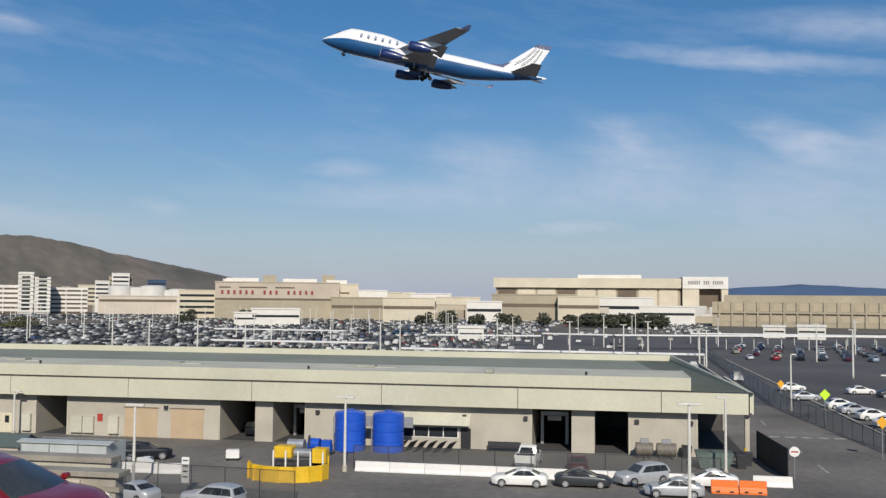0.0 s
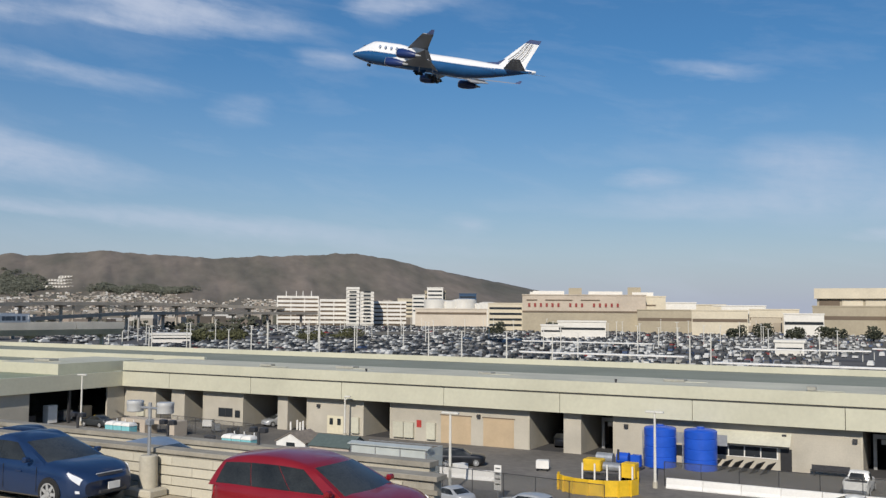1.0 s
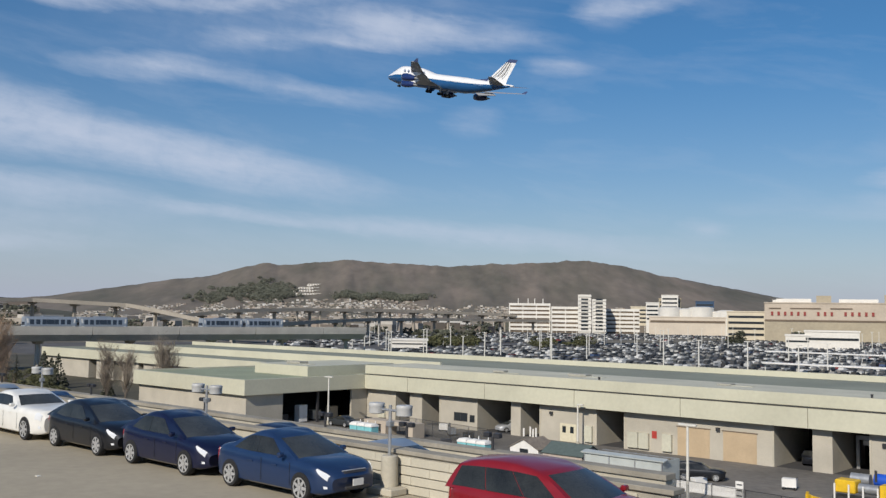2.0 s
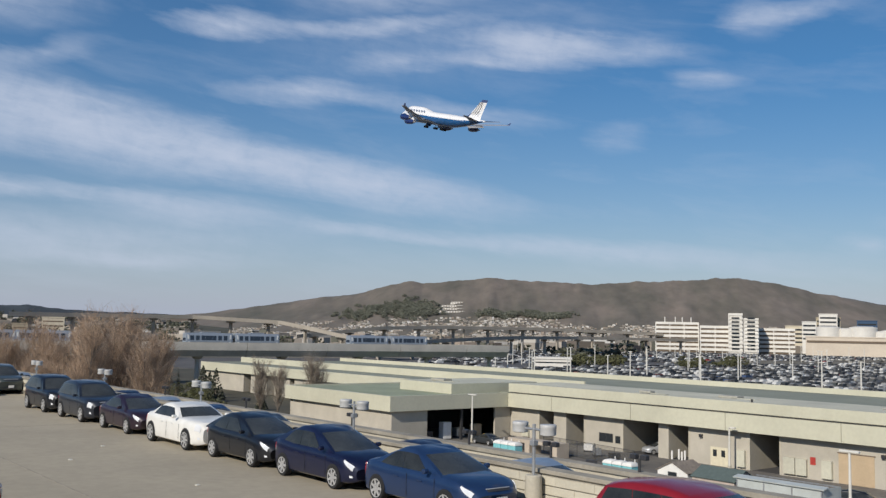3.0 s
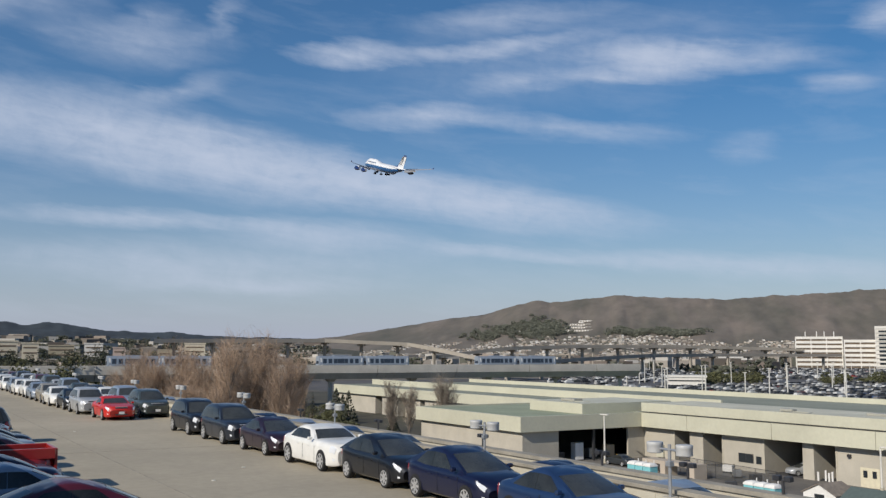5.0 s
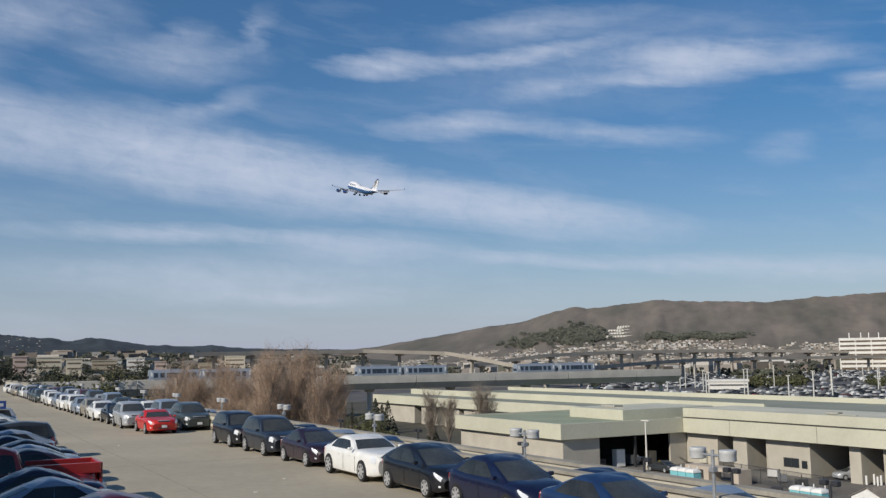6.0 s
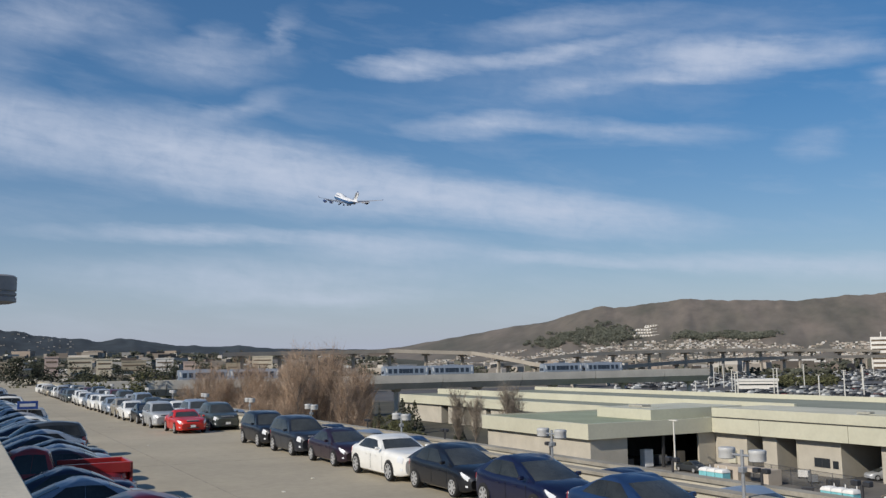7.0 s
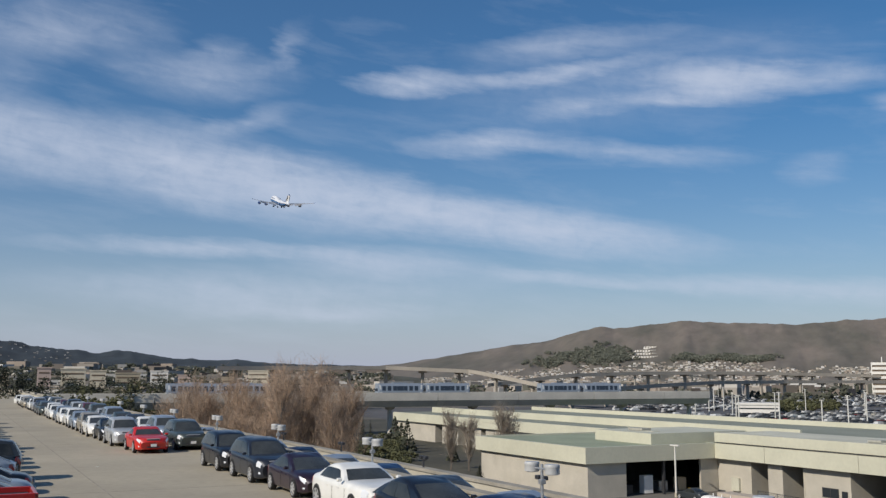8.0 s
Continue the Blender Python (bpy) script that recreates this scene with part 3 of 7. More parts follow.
# ---- cars ----
# type: length, width, height, wheelbase, tyre radius, belt profile (x, z), cabin (rear base, rear roof, front roof, front base), window splits
CAR_TYPES = {
    "sedan": (4.55, 1.76, 1.43, 2.70, 0.315, ((-1, .66), (-.975, .93), (-.70, 1.00), (-.35, .97), (.40, .93), (.72, .87), (.92, .77), (1, .62)),
              (-1.74, -0.80, 0.10, 1.12), (0.12, 0.48, 0.84)),
    "hatchback": (4.46, 1.75, 1.50, 2.70, 0.315, ((-1, .70), (-.98, 1.02), (-.70, 1.06), (-.35, 1.00), (.42, .97), (.74, .89), (.92, .78), (1, .62)),
                  (-2.08, -1.05, 0.10, 1.24), (0.16, 0.47, 0.82)),
    "limo": (5.0, 1.88, 1.48, 3.05, 0.36, ((-1, .74), (-.98, 1.02), (-.70, 1.08), (-.35, 1.06), (.38, 1.04), (.72, 1.01), (.955, .95), (1, .82)),
             (-1.75, -1.15, 0.10, 0.86), (0.10, 0.50, 0.88)),
    "suv": (4.75, 1.85, 1.70, 2.80, 0.36, ((-1, .76), (-.985, 1.08), (-.70, 1.12), (-.35, 1.09), (.40, 1.07), (.70, 1.03), (.94, .95), (1, .78)),
            (-2.22, -1.92, 0.15, 0.98), (0.06, 0.32, 0.60, 0.90)),
    "minivan": (4.35, 1.90, 1.53, 2.75, 0.34, ((-1, .72), (-.985, 1.02), (-.70, 1.03), (-.35, 1.01), (.40, .99), (.74, .91), (.94, .76), (1, .60)),
                (-2.00, -1.78, 0.16, 1.06), (0.05, 0.34, 0.64, 0.90)),
    "coupe": (4.75, 1.87, 1.38, 2.72, 0.34, ((-1, .70), (-.98, .96), (-.70, .99), (-.35, .96), (.34, .94), (.72, .91), (.95, .82), (1, .66)),
              (-1.50, -0.80, 0.02, 0.70), (0.20, 0.55, 0.86)),
    "pickup": (5.6, 1.95, 1.82, 3.5, 0.38, ((-1, .78), (-.99, 1.06), (-.70, 1.08), (-.35, 1.10), (.36, 1.10), (.70, 1.10), (.95, 1.03), (1, .84)),
               (-0.55, -0.35, 0.55, 1.10), (0.10, 0.42, 0.88)),
}
CAR_MESH = {}


def car_meshes(kind):
    if kind in CAR_MESH:
        return CAR_MESH[kind]
    L, W, H, wb, R, prof, (c0, r0, r1, c1), splits = CAR_TYPES[kind]
    h, out = W / 2, {}
    us = np.linspace(-1, 1, 41)
    px, pz = [p[0] for p in prof], [p[1] for p in prof]
    zs = np.interp(us, px, pz)
    pad = np.pad(zs, 2, mode="edge")
    soft = (pad[:-4] + 2 * pad[1:-3] + 3 * pad[2:-2] + 2 * pad[3:-1] + pad[4:]) / 9
    zs = np.where(np.abs(us) < 0.95, soft, zs)
    # lower body: rounded sections that draw in at nose and tail, with a shoulder crease and tucked sills
    def half_section(u):
        """Half of the body's outline at u, from the middle of the bonnet down to the sill."""
        e = min(1.0, abs(u))
        zt = float(np.interp(u, us, zs)) - (.05 if e < abs(u) else 0)
        hw = h * (1 - 0.05 * max(0, (e - 0.45) / 0.55) ** 2 - 0.20 * max(0, (e - 0.80) / 0.20) ** 2.4)
        z0 = 0.19 + 0.08 * max(0, (e - 0.84) / 0.16) ** 1.5
        if abs(u) > 1:
            hw, z0 = hw * .94, z0 + .03
        k = min(1.0, (zt - z0) / .70)
        half = [(hw * .30, zt + .035), (hw * .62, zt + .028), (hw * .84, zt + .004), (hw * .935, zt - .045 * k), (hw * .975, zt - .13 * k), (hw * .995, zt - .24 * k),
                (hw, z0 + (zt - z0) * .46), (hw * .985, z0 + .17 * k), (hw * .95, z0 + .05 * k), (hw * .86, z0)]
        # nose and tail bow in plan
        back = (.34 if u > 0 else .22) * max(0.0, (e - .72) / .28) ** 1.3
        sx = 1 if u > 0 else -1
        return [(u * L / 2 - sx * back * (a / h) ** 2.2, a, b) for a, b in half]

    rings = []
    for u in [-1.0, -.975] + np.linspace(-.9, .9, 19).tolist() + [.945, .975, 1.0, 1.012]:
        half = half_section(u)
        rings.append([(x, -a, b) for x, a, b in half] + [(x, a, b) for x, a, b in half[::-1]])

    def on_side(u, j, s):
        half = half_section(u)
        k = min(8, int(j))
        p = Vector(half[k]).lerp(Vector(half[k + 1]), j - k)
        return Vector((p.x, s * p.y, p.z))

    def on_nose(u, y):
        half = half_section(u)
        widths = [0] + [p[1] for p in half[:6]]
        return Vector((float(np.interp(abs(y), widths, [half[0][0] + .01] + [p[0] for p in half[:6]])), y,
                       float(np.interp(abs(y), widths, [half[0][2] + .004] + [p[2] for p in half[:6]]))))

    out["body"] = mesh_of("body", loft(bmesh.new(), rings), BLACK, smooth=True)
    # cabin: a tapered shell, bowed in plan at both ends, from the belt to a crowned roof
    zb = float(np.interp(0, px, pz)) - 0.07
    wb_, wr = h * 0.925, h * 0.735

    def wide(v):
        return wb_ + (wr - wb_) * v ** 1.25

    def high(v):
        return zb + (H - 0.045 - zb) * v

    def side(u, v, s):
        x0, x1 = c0 + (r0 - c0) * v, c1 + (r1 - c1) * v
        return Vector((x0 + (x1 - x0) * u, s * wide(v) * (1 - .07 * v * (2 * u - 1) ** 4), high(v) - .085 * v ** 2 * abs(2 * u - 1) ** 2.4))

    def end(w, v, front):
        x = (c1 + (r1 - c1) * v) if front else (c0 + (r0 - c0) * v)
        bow = (0.17 if front else -0.13) * (1 - w * w) * (1 - .35 * v)
        return Vector((x + bow, w * wide(v) * (1 - .07 * v), high(v) - .085 * v ** 2 + .03 * v ** 2 * (1 - w * w)))

    rings = []
    for v, drop, ins in ((0, 0, 0), (.3, 0, 0), (.6, 0, 0), (.85, 0, 0), (.95, 0, .012), (1.0, .012, .05), (1.0, .035, .12)):
        k = 1 - ins / h
        ring = [side(u, v, -1) for u in np.linspace(0, 1, 8)] + [end(w, v, True) for w in np.linspace(-1, 1, 7)[1:-1]] + \
               [side(u, v, 1) for u in np.linspace(1, 0, 8)] + [end(w, v, False) for w in np.linspace(1, -1, 7)[1:-1]]
        xm = (r0 + r1) / 2
        rings.append([(xm + (p.x - xm) * (1 - ins / max(.6, (r1 - r0) / 2)), p.y * k, p.z + drop) for p in ring])
    bm = loft(bmesh.new(), rings, cap=False)
    bm.verts.ensure_lookup_table()
    top = bm.verts[-26:]
    centre = bm.verts.new(sum((v.co for v in top), Vector()) / 26 + Vector((0, 0, .075)))
    for k in range(26):
        bm.faces.new((top[k], top[(k + 1) % 26], centre))
    out["cabin"] = mesh_of("cabin", bm, BLACK, smooth=True)

    def patch(name, fn, off, nu=5, nv=3, material=None):
        """A curved pane laid a little proud of the shell."""
        bm = bmesh.new()
        lay = []
        for o in (off, off - .03):
            lay.append([[bm.verts.new(fn(a / nu, b / nv) * 1.0 + Vector((0, 0, 0)) + fn(a / nu, b / nv, True) * o) for b in range(nv + 1)] for a in range(nu + 1)])
        for g in lay:
            for a in range(nu):
                for b in range(nv):
                    bm.faces.new((g[a][b], g[a + 1][b], g[a + 1][b + 1], g[a][b + 1]))
        f, k = lay
        rim = [(a, 0) for a in range(nu)] + [(nu, b) for b in range(nv)] + [(a, nv) for a in range(nu, 0, -1)] + [(0, b) for b in range(nv, 0, -1)]
        for p, q in zip(rim, rim[1:] + rim[:1]):
            bm.faces.new((f[p[0]][p[1]], f[q[0]][q[1]], k[q[0]][q[1]], k[p[0]][p[1]]))
        return mesh_of(name, bm, material or (CARSCREEN if name == "windscreen" else CARGLASS), smooth=True)

    sides = []
    for s in (-1, 1):
        for a, b in zip(splits, splits[1:]):
            def fn(u, v, n=False, a=a, b=b, s=s):
                if n:
                    return Vector((0, s * .93, .36))
                return side(a + .003 + (b - a - .006) * u, .09 + .73 * v, s)
            sides.append(patch("side_window", fn, .008, 3, 3))
    out["sides"] = sides
    slope = Vector((H - zb, 0, c1 - r1)).normalized()
    out["windscreen"] = patch("windscreen", lambda u, v, n=False: slope if n else end(-.88 + 1.76 * u, .06 + .86 * v, True), .010, 8, 3)
    slope_r = Vector((-(H - zb), 0, r0 - c0)).normalized()
    out["rear_window"] = patch("rear_window", lambda u, v, n=False: slope_r if n else end(-.84 + 1.68 * u, .16 + .72 * v, False), .010, 8, 3)
    # wheels on one mesh
    key = round(R, 3)
    if key not in CAR_MESH:
        bm = bmesh.new()
        prof_w = ((R * .70, .10), (R * .94, .105), (R, .07), (R, -.07), (R * .94, -.105), (R * .70, -.10))
        loft(bm, [[(rr * math.cos(2 * math.pi * k / 18), y, rr * math.sin(2 * math.pi * k / 18)) for k in range(18)] for rr, y in prof_w])
        ty = mesh_of("tyre", bm, RUBBER, smooth=True)
        bm = bmesh.new()
        for k in range(7):
            a = 2 * math.pi * k / 7
            ca, sa = math.cos(a), math.sin(a)
            q = [(.04, -.045), (R * .71, -.026), (R * .71, .026), (.04, .045)]
            slab(bm, [(x * ca - z * sa, -.108, x * sa + z * ca) for x, z in q], 0.02)
        loft(bm, [[(rr * math.cos(2 * math.pi * k / 14), y, rr * math.sin(2 * math.pi * k / 14)) for k in range(14)] for rr, y in ((R * .74, -.112), (R * .66, -.112), (R * .63, -.07), (R * .3, -.065))], cap=False)
        cyl(bm, (0, -.115, 0), (0, -.06, 0), .06, n=8)
        CAR_MESH[key] = (ty, mesh_of("rim", bm, RIM, smooth=True))
    out["tyre"], out["rim"] = CAR_MESH[key]
    # wheel arches, lamps, grille, plate, mirrors
    bm = bmesh.new()
    q = [(R * 1.08 * math.cos(math.pi * k / 10), 0, R * 1.08 * math.sin(math.pi * k / 10)) for k in range(11)]
    slab(bm, [q[0]] + q[1:], 0.03)
    out["arch"] = mesh_of("wheel_arch", bm, BLACK)
    zf = float(np.interp(.93, [p[0] for p in prof], [p[1] for p in prof]))
    boxy = kind in ("limo", "suv", "pickup")
    u0, v0 = (.90, 2.9) if boxy else (.83, 2.7)
    out["lamp"] = [patch("headlight", lambda u, v, n=False, s=s: Vector((.6, s * .6, .45)) if n else on_side(u0 + (.985 - u0) * u, v0 + (2.2 if boxy else .55 + 1.7 * u) * v, s), .012, 5, 4, LENS) for s in (-1, 1)]
    out["fog"] = [patch("fog_lamp", lambda u, v, n=False, s=s: Vector((.8, s * .6, 0)) if n else on_side(.955 + .03 * u, 6.4 + .6 * v, s), .010, 2, 2, LENS) for s in (-1, 1)]
    out["tail"] = [patch("tail_light", lambda u, v, n=False, s=s: Vector((-.7, s * .7, .1)) if n else on_side(-.995 + .09 * u, 3.1 + 2.0 * v, s), .012, 3, 3, TAIL) for s in (-1, 1)]
    wide_g = h * (.42 if boxy else .38)
    g0, g1 = (.975, 1.0) if boxy else (.968, .992)
    out["grille"] = patch("grille", lambda u, v, n=False: Vector((.85, 0, .5)) if n else on_nose(g0 + (g1 - g0) * v, (2 * u - 1) * wide_g), .010, 8, 2, GALV if kind == "limo" else STEEL_DARK)
    out["trim"] = patch("chrome_trim", lambda u, v, n=False: Vector((.6, 0, .8)) if n else on_nose(g0 - .006 + .007 * v, (2 * u - 1) * wide_g * 1.04), .018, 8, 1, RIM)
    out["intake"] = mesh_of("lower_intake", box(bmesh.new(), -.05, .012, -.36, .36, -.035, .035), STEEL_DARK, bevel=0.015)
    out["plate"] = mesh_of("number_plate", box(bmesh.new(), -.01, .012, -.155, .155, -.075, .075), PLATE)
    out["mirror"] = mesh_of("door_mirror", box(bmesh.new(), -.07, .05, -.09, .08, -.05, .06), BLACK, bevel=0.03)
    out["handle"] = mesh_of("door_handle", box(bmesh.new(), -.10, .10, -.012, .012, -.014, .014), STEEL_DARK)
    out["seam"] = mesh_of("door_seam", box(bmesh.new(), -.005, .005, -.003, .003, -.30, .22), BLACK)
    out["dims"] = (L, W, H, wb, R, zf, zb)
    CAR_MESH[kind] = out
    return out


def painted(ob, material):
    ob.material_slots[0].link = "OBJECT"
    ob.material_slots[0].material = material
    return ob


def car(kind, material, label, at, group="", detail=True, name="car", category="car"):
    m = car_meshes(kind)
    L, W, H, wb, R, zf, zb = m["dims"]
    h = W / 2
    t = thing(name, label, category, at, group)
    ident = Matrix()
    if kind == "pickup":
        painted(share("body", m["body"], t, ident), material)
        part("bed_tray", cube(-2.62, -0.72, -.78, .78, 1.10, 1.15), BLACK, t, "dark open cargo bed")
        for s in (-1, 1):
            painted(share("bed_side", RAIL_MESH, t, pose(-1.72, s * .86, 1.13)), material)
        painted(share("tailgate", GATE_MESH, t, pose(-2.72, 0, 1.02)), material)
        part("rear_bumper", cube(-2.90, -2.70, -.85, .85, .45, .66), GALV, t, "chrome rear bumper", bevel=0.03)
    else:
        painted(share("body", m["body"], t, ident), material)
    painted(share("cabin", m["cabin"], t, ident), material)
    share("windscreen", m["windscreen"], t, ident)
    share("rear_window", m["rear_window"], t, ident)
    for me in m["sides"]:
        share("side_window", me, t, ident)
    for x in (-wb / 2, wb / 2):
        for s in (-1, 1):
            share("wheel_arch", m["arch"], t, pose(x, s * (h + .004), R * 1.02, 0, 0, 0 if s < 0 else 180))
            ty = share("tyre", m["tyre"], t, pose(x, s * (h - .085), R, 0, 0, 0 if s < 0 else 180))
            share("rim", m["rim"], ty, ident)
    if detail:
        for s in (-1, 1):
            k = 0 if s < 0 else 1
            share("headlight", m["lamp"][k], t, ident)
            share("fog_lamp", m["fog"][k], t, ident)
            share("tail_light", m["tail"][k], t, ident)
            painted(share("door_mirror", m["mirror"], t, pose(.72 if kind not in ("minivan", "hatchback") else .86, s * (h + .07), zb + .10)), material)
            for dx in (-.55, .38):
                painted(share("door_handle", m["handle"], t, pose(dx, s * (h + .004), zb - .16)), material)
            for dx in (-.12, .95):
                share("door_seam", m["seam"], t, pose(dx, s * (h + .001), .62))
        share("grille", m["grille"], t, ident)
        share("chrome_trim", m["trim"], t, ident, "bright chrome strip over the grille")
        share("lower_intake", m["intake"], t, pose(L / 2 * 1.012, 0, .36))
        share("number_plate", m["plate"], t, pose(L / 2 * 1.012 + .012, 0, .47))
        share("number_plate", m["plate"], t, pose(-L / 2 - .015, 0, .70))
    return t


RAIL_MESH = mesh_of("bed_side", box(bmesh.new(), -.98, .98, -.06, .06, -.16, .16), BLACK, bevel=0.02)
GATE_MESH = mesh_of("tailgate", box(bmesh.new(), -.05, .05, -.84, .84, -.55, .26), BLACK, bevel=0.02)

P_BLUE, P_NAVY, P_BLACK = paint("metallic_blue", (0.012, 0.033, 0.095)), paint("navy_blue", (0.005, 0.008, 0.036)), paint("gloss_black", (0.008, 0.009, 0.013))
P_WHITE, P_PLUM, P_SLATE = paint("gloss_white", (0.78, 0.77, 0.73), 0.0), paint("dark_plum", (0.022, 0.010, 0.020)), paint("slate_grey", (0.018, 0.022, 0.032))
P_RED, P_SCARLET, P_SILVER = paint("deep_red", (0.23, 0.008, 0.013), 0.15), paint("scarlet", (0.55, 0.02, 0.012), 0.0), paint("silver", (0.45, 0.46, 0.47), 0.5)
P_CHAR, P_PALEBLUE, P_GREYGREEN = paint("charcoal", (0.035, 0.040, 0.045)), paint("pale_blue_grey", (0.26, 0.31, 0.38), 0.4), paint("grey_green", (0.05, 0.065, 0.065))
P_PICKUP = paint("dark_scarlet", (0.34, 0.014, 0.012), 0.0)
P_MAROON, P_BEIGE = paint("maroon", (0.09, 0.010, 0.022)), paint("beige_gold", (0.36, 0.32, 0.25), 0.4)

# the single file along the deck wall, nose to tail; x of the middle between the axles
ROW_Y = 14.55
G1 = "cars parked along the deck wall"
for kind, p, x, lab in (
        ("minivan", P_RED, -10.4, "red minivan with tinted windows parked on the roof deck"),
        ("sedan", P_BLUE, -18.15, "metallic blue compact sedan parked beside the deck wall"),
        ("hatchback", P_NAVY, -22.9, "dark navy blue hybrid hatchback parked on the deck"),
        ("hatchback", P_BLACK, -27.55, "black hybrid hatchback parked on the deck"),
        ("limo", P_WHITE, -32.45, "white full-size sedan with square grille on the deck"),
        ("sedan", P_PLUM, -37.95, "dark plum four-door sedan parked on the deck"),
        ("suv", P_SLATE, -43.35, "slate grey crossover SUV parked on the deck"),
        ("suv", P_BLACK, -48.8, "black SUV with dark windows parked on the deck")):
    car(kind, p, lab, pose(x, ROW_Y, DECK_Z), G1)
KINDS = ("sedan", "suv", "sedan", "hatchback", "suv", "sedan", "minivan", "sedan")
PAINTS = ((P_SILVER, "silver"), (P_CHAR, "charcoal"), (P_WHITE, "white"), (P_PALEBLUE, "pale blue-grey"), (P_GREYGREEN, "grey-green"),
          (P_SILVER, "silver"), (P_BEIGE, "beige"), (P_BLACK, "black"), (P_WHITE, "white"), (P_NAVY, "navy"), (P_MAROON, "maroon"))
car("coupe", P_SCARLET, "bright red convertible coupe with its roof up on the deck", pose(-61.0, 12.85, DECK_Z), G1)
car("suv", P_GREYGREEN, "grey-green SUV parked beside a red coupe", pose(-62.4, 15.35, DECK_Z), G1)
rnd = random.Random(5)
for row_y, x, n in ((12.4, -67.2, 19), (15.3, -69.0, 18)):
    for k in range(n):
        kind = KINDS[rnd.randrange(len(KINDS))]
        p, word = PAINTS[rnd.randrange(len(PAINTS))]
        car(kind, p, f"{word} {kind} parked nose to tail on the deck", pose(x, row_y + rnd.uniform(-.15, .15), DECK_Z), G1, detail=k < 9)
        x -= rnd.uniform(5.0, 5.5)
car("minivan", P_WHITE, "white minivan standing across the far end of the deck", pose(-166, 13.2, DECK_Z, 0, 0, 90), G1, detail=False)

# the row nosed in under the upper deck
G2 = "cars nosed in below the upper deck"
car("pickup", P_PICKUP, "red pickup truck with an empty open bed", pose(-31.3, 2.1, DECK_Z, 0, 0, -90), G2, name="pickup_truck", category="pickup truck")
car("sedan", P_NAVY, "dark blue sedan nosed in below the upper deck", pose(-28.4, 2.4, DECK_Z, 0, 0, -90), G2)
car("hatchback", P_MAROON, "maroon hatchback nosed in below the upper deck", pose(-21.3, 3.1, DECK_Z, 0, 0, -90), G2)
car("sedan", P_PALEBLUE, "pale blue-grey sedan nosed in below the upper deck", pose(-25.6, 2.5, DECK_Z, 0, 0, -90), G2)
car("hatchback", P_PLUM, "dark plum hatchback nosed in below the upper deck", pose(-34.1, 2.6, DECK_Z, 0, 0, -90), G2)
x = -36.9
for k in range(40):
    kind = ("sedan", "sedan", "hatchback", "sedan", "suv")[rnd.randrange(5)]
    p, word = PAINTS[(rnd.randrange(len(PAINTS)) if k > 7 else (3, 7, 9, 3, 1, 9, 7, 0)[k])]
    car(kind, p, f"{word} {kind} nosed in below the upper deck", pose(x, 2.9 + rnd.uniform(-.3, .3), DECK_Z, 0, 0, -90), G2, detail=k < 12)
    x -= 2.62
# the lane one level down behind the wall: only roofs show over it
G3 = "cars in the lower lane behind the deck wall"
x = -12.8
for k in range(16):
    p, word = ((P_BLUE, "blue"), (P_PALEBLUE, "pale blue-grey"), (P_NAVY, "navy"), (P_PALEBLUE, "pale blue-grey"), (P_CHAR, "charcoal"))[k % 5]
    car("sedan", p, f"{word} sedan parked in the sunken lane behind the wall", pose(x, 17.7, 9.70), G3, detail=False)
    x -= 4.95
# the yard below
G4 = "cars parked along the yard barrier"
for kind, p, x, y, hd, lab in (
        ("sedan", P_WHITE, -6.8, 74.6, 182, "white sedan parked at the yard barrier"),
        ("sedan", P_CHAR, -1.9, 75.4, 2, "dark grey sedan parked at the yard barrier"),
        ("suv", P_SILVER, 2.7, 77.4, 215, "silver boxy SUV parked in the yard"),
        ("sedan", P_SILVER, 4.9, 73.0, 181, "silver sedan parked in the yard"),
        ("sedan", P_WHITE, 7.9, 77.3, 182, "white sedan parked behind the orange barriers"),
        ("pickup", P_WHITE, -6.9, 84.0, 88, "white pickup parked behind the barrier"),
        ("sedan", P_MAROON, -2.5, 82.0, 92, "dark maroon car parked behind the barrier"),
        ("sedan", P_SILVER, -33.5, 63.2, 160, "silver sedan parked beside the chain-link fence"),
        ("suv", P_SILVER, -27.0, 62.2, 170, "silver SUV parked beside the chain-link fence"),
        ("suv", P_BLACK, -41.0, 79.5, 30, "black SUV standing in the service yard"),
        ("suv", P_BLACK, -36.9, 97.0, 90, "black SUV inside a wash bay"),
        ("sedan", P_SILVER, -74.8, 95.0, 250, "silver sedan driving out of an open bay"),
        ("sedan", P_CHAR, -93.0, 82.5, 180, "charcoal sedan waiting beside the annex")):
    car(kind, p, lab, pose(x, y, 0, 0, 0, hd), G4, detail=False)
# the half-empty car park east of the fence
G5 = "cars in the eastern car park"
for k, (x, y) in enumerate(((32.0, 139), (32.4, 133), (33.0, 126.5), (33.2, 119.5), (33.6, 113), (34.2, 106.5), (34.5, 100))):
    p, word = ((P_WHITE, "white"), (P_SILVER, "silver"), (P_WHITE, "white"))[k % 3]
    car("sedan" if k % 2 else "hatchback", p, f"{word} car parked behind the chain-link fence", pose(x, y, 0, 0, 0, 15), G5, detail=False)
rnd = random.Random(8)
for x, y, p, word in ((30.5, 166, P_WHITE, "white"), (40.5, 162.5, P_WHITE, "white"), (43.9, 158, P_CHAR, "charcoal"), (29.5, 150, P_SILVER, "silver")):
    car("sedan", p, f"{word} sedan in the eastern car park", pose(x, y, 0, 0, 0, 8), G5, detail=False)
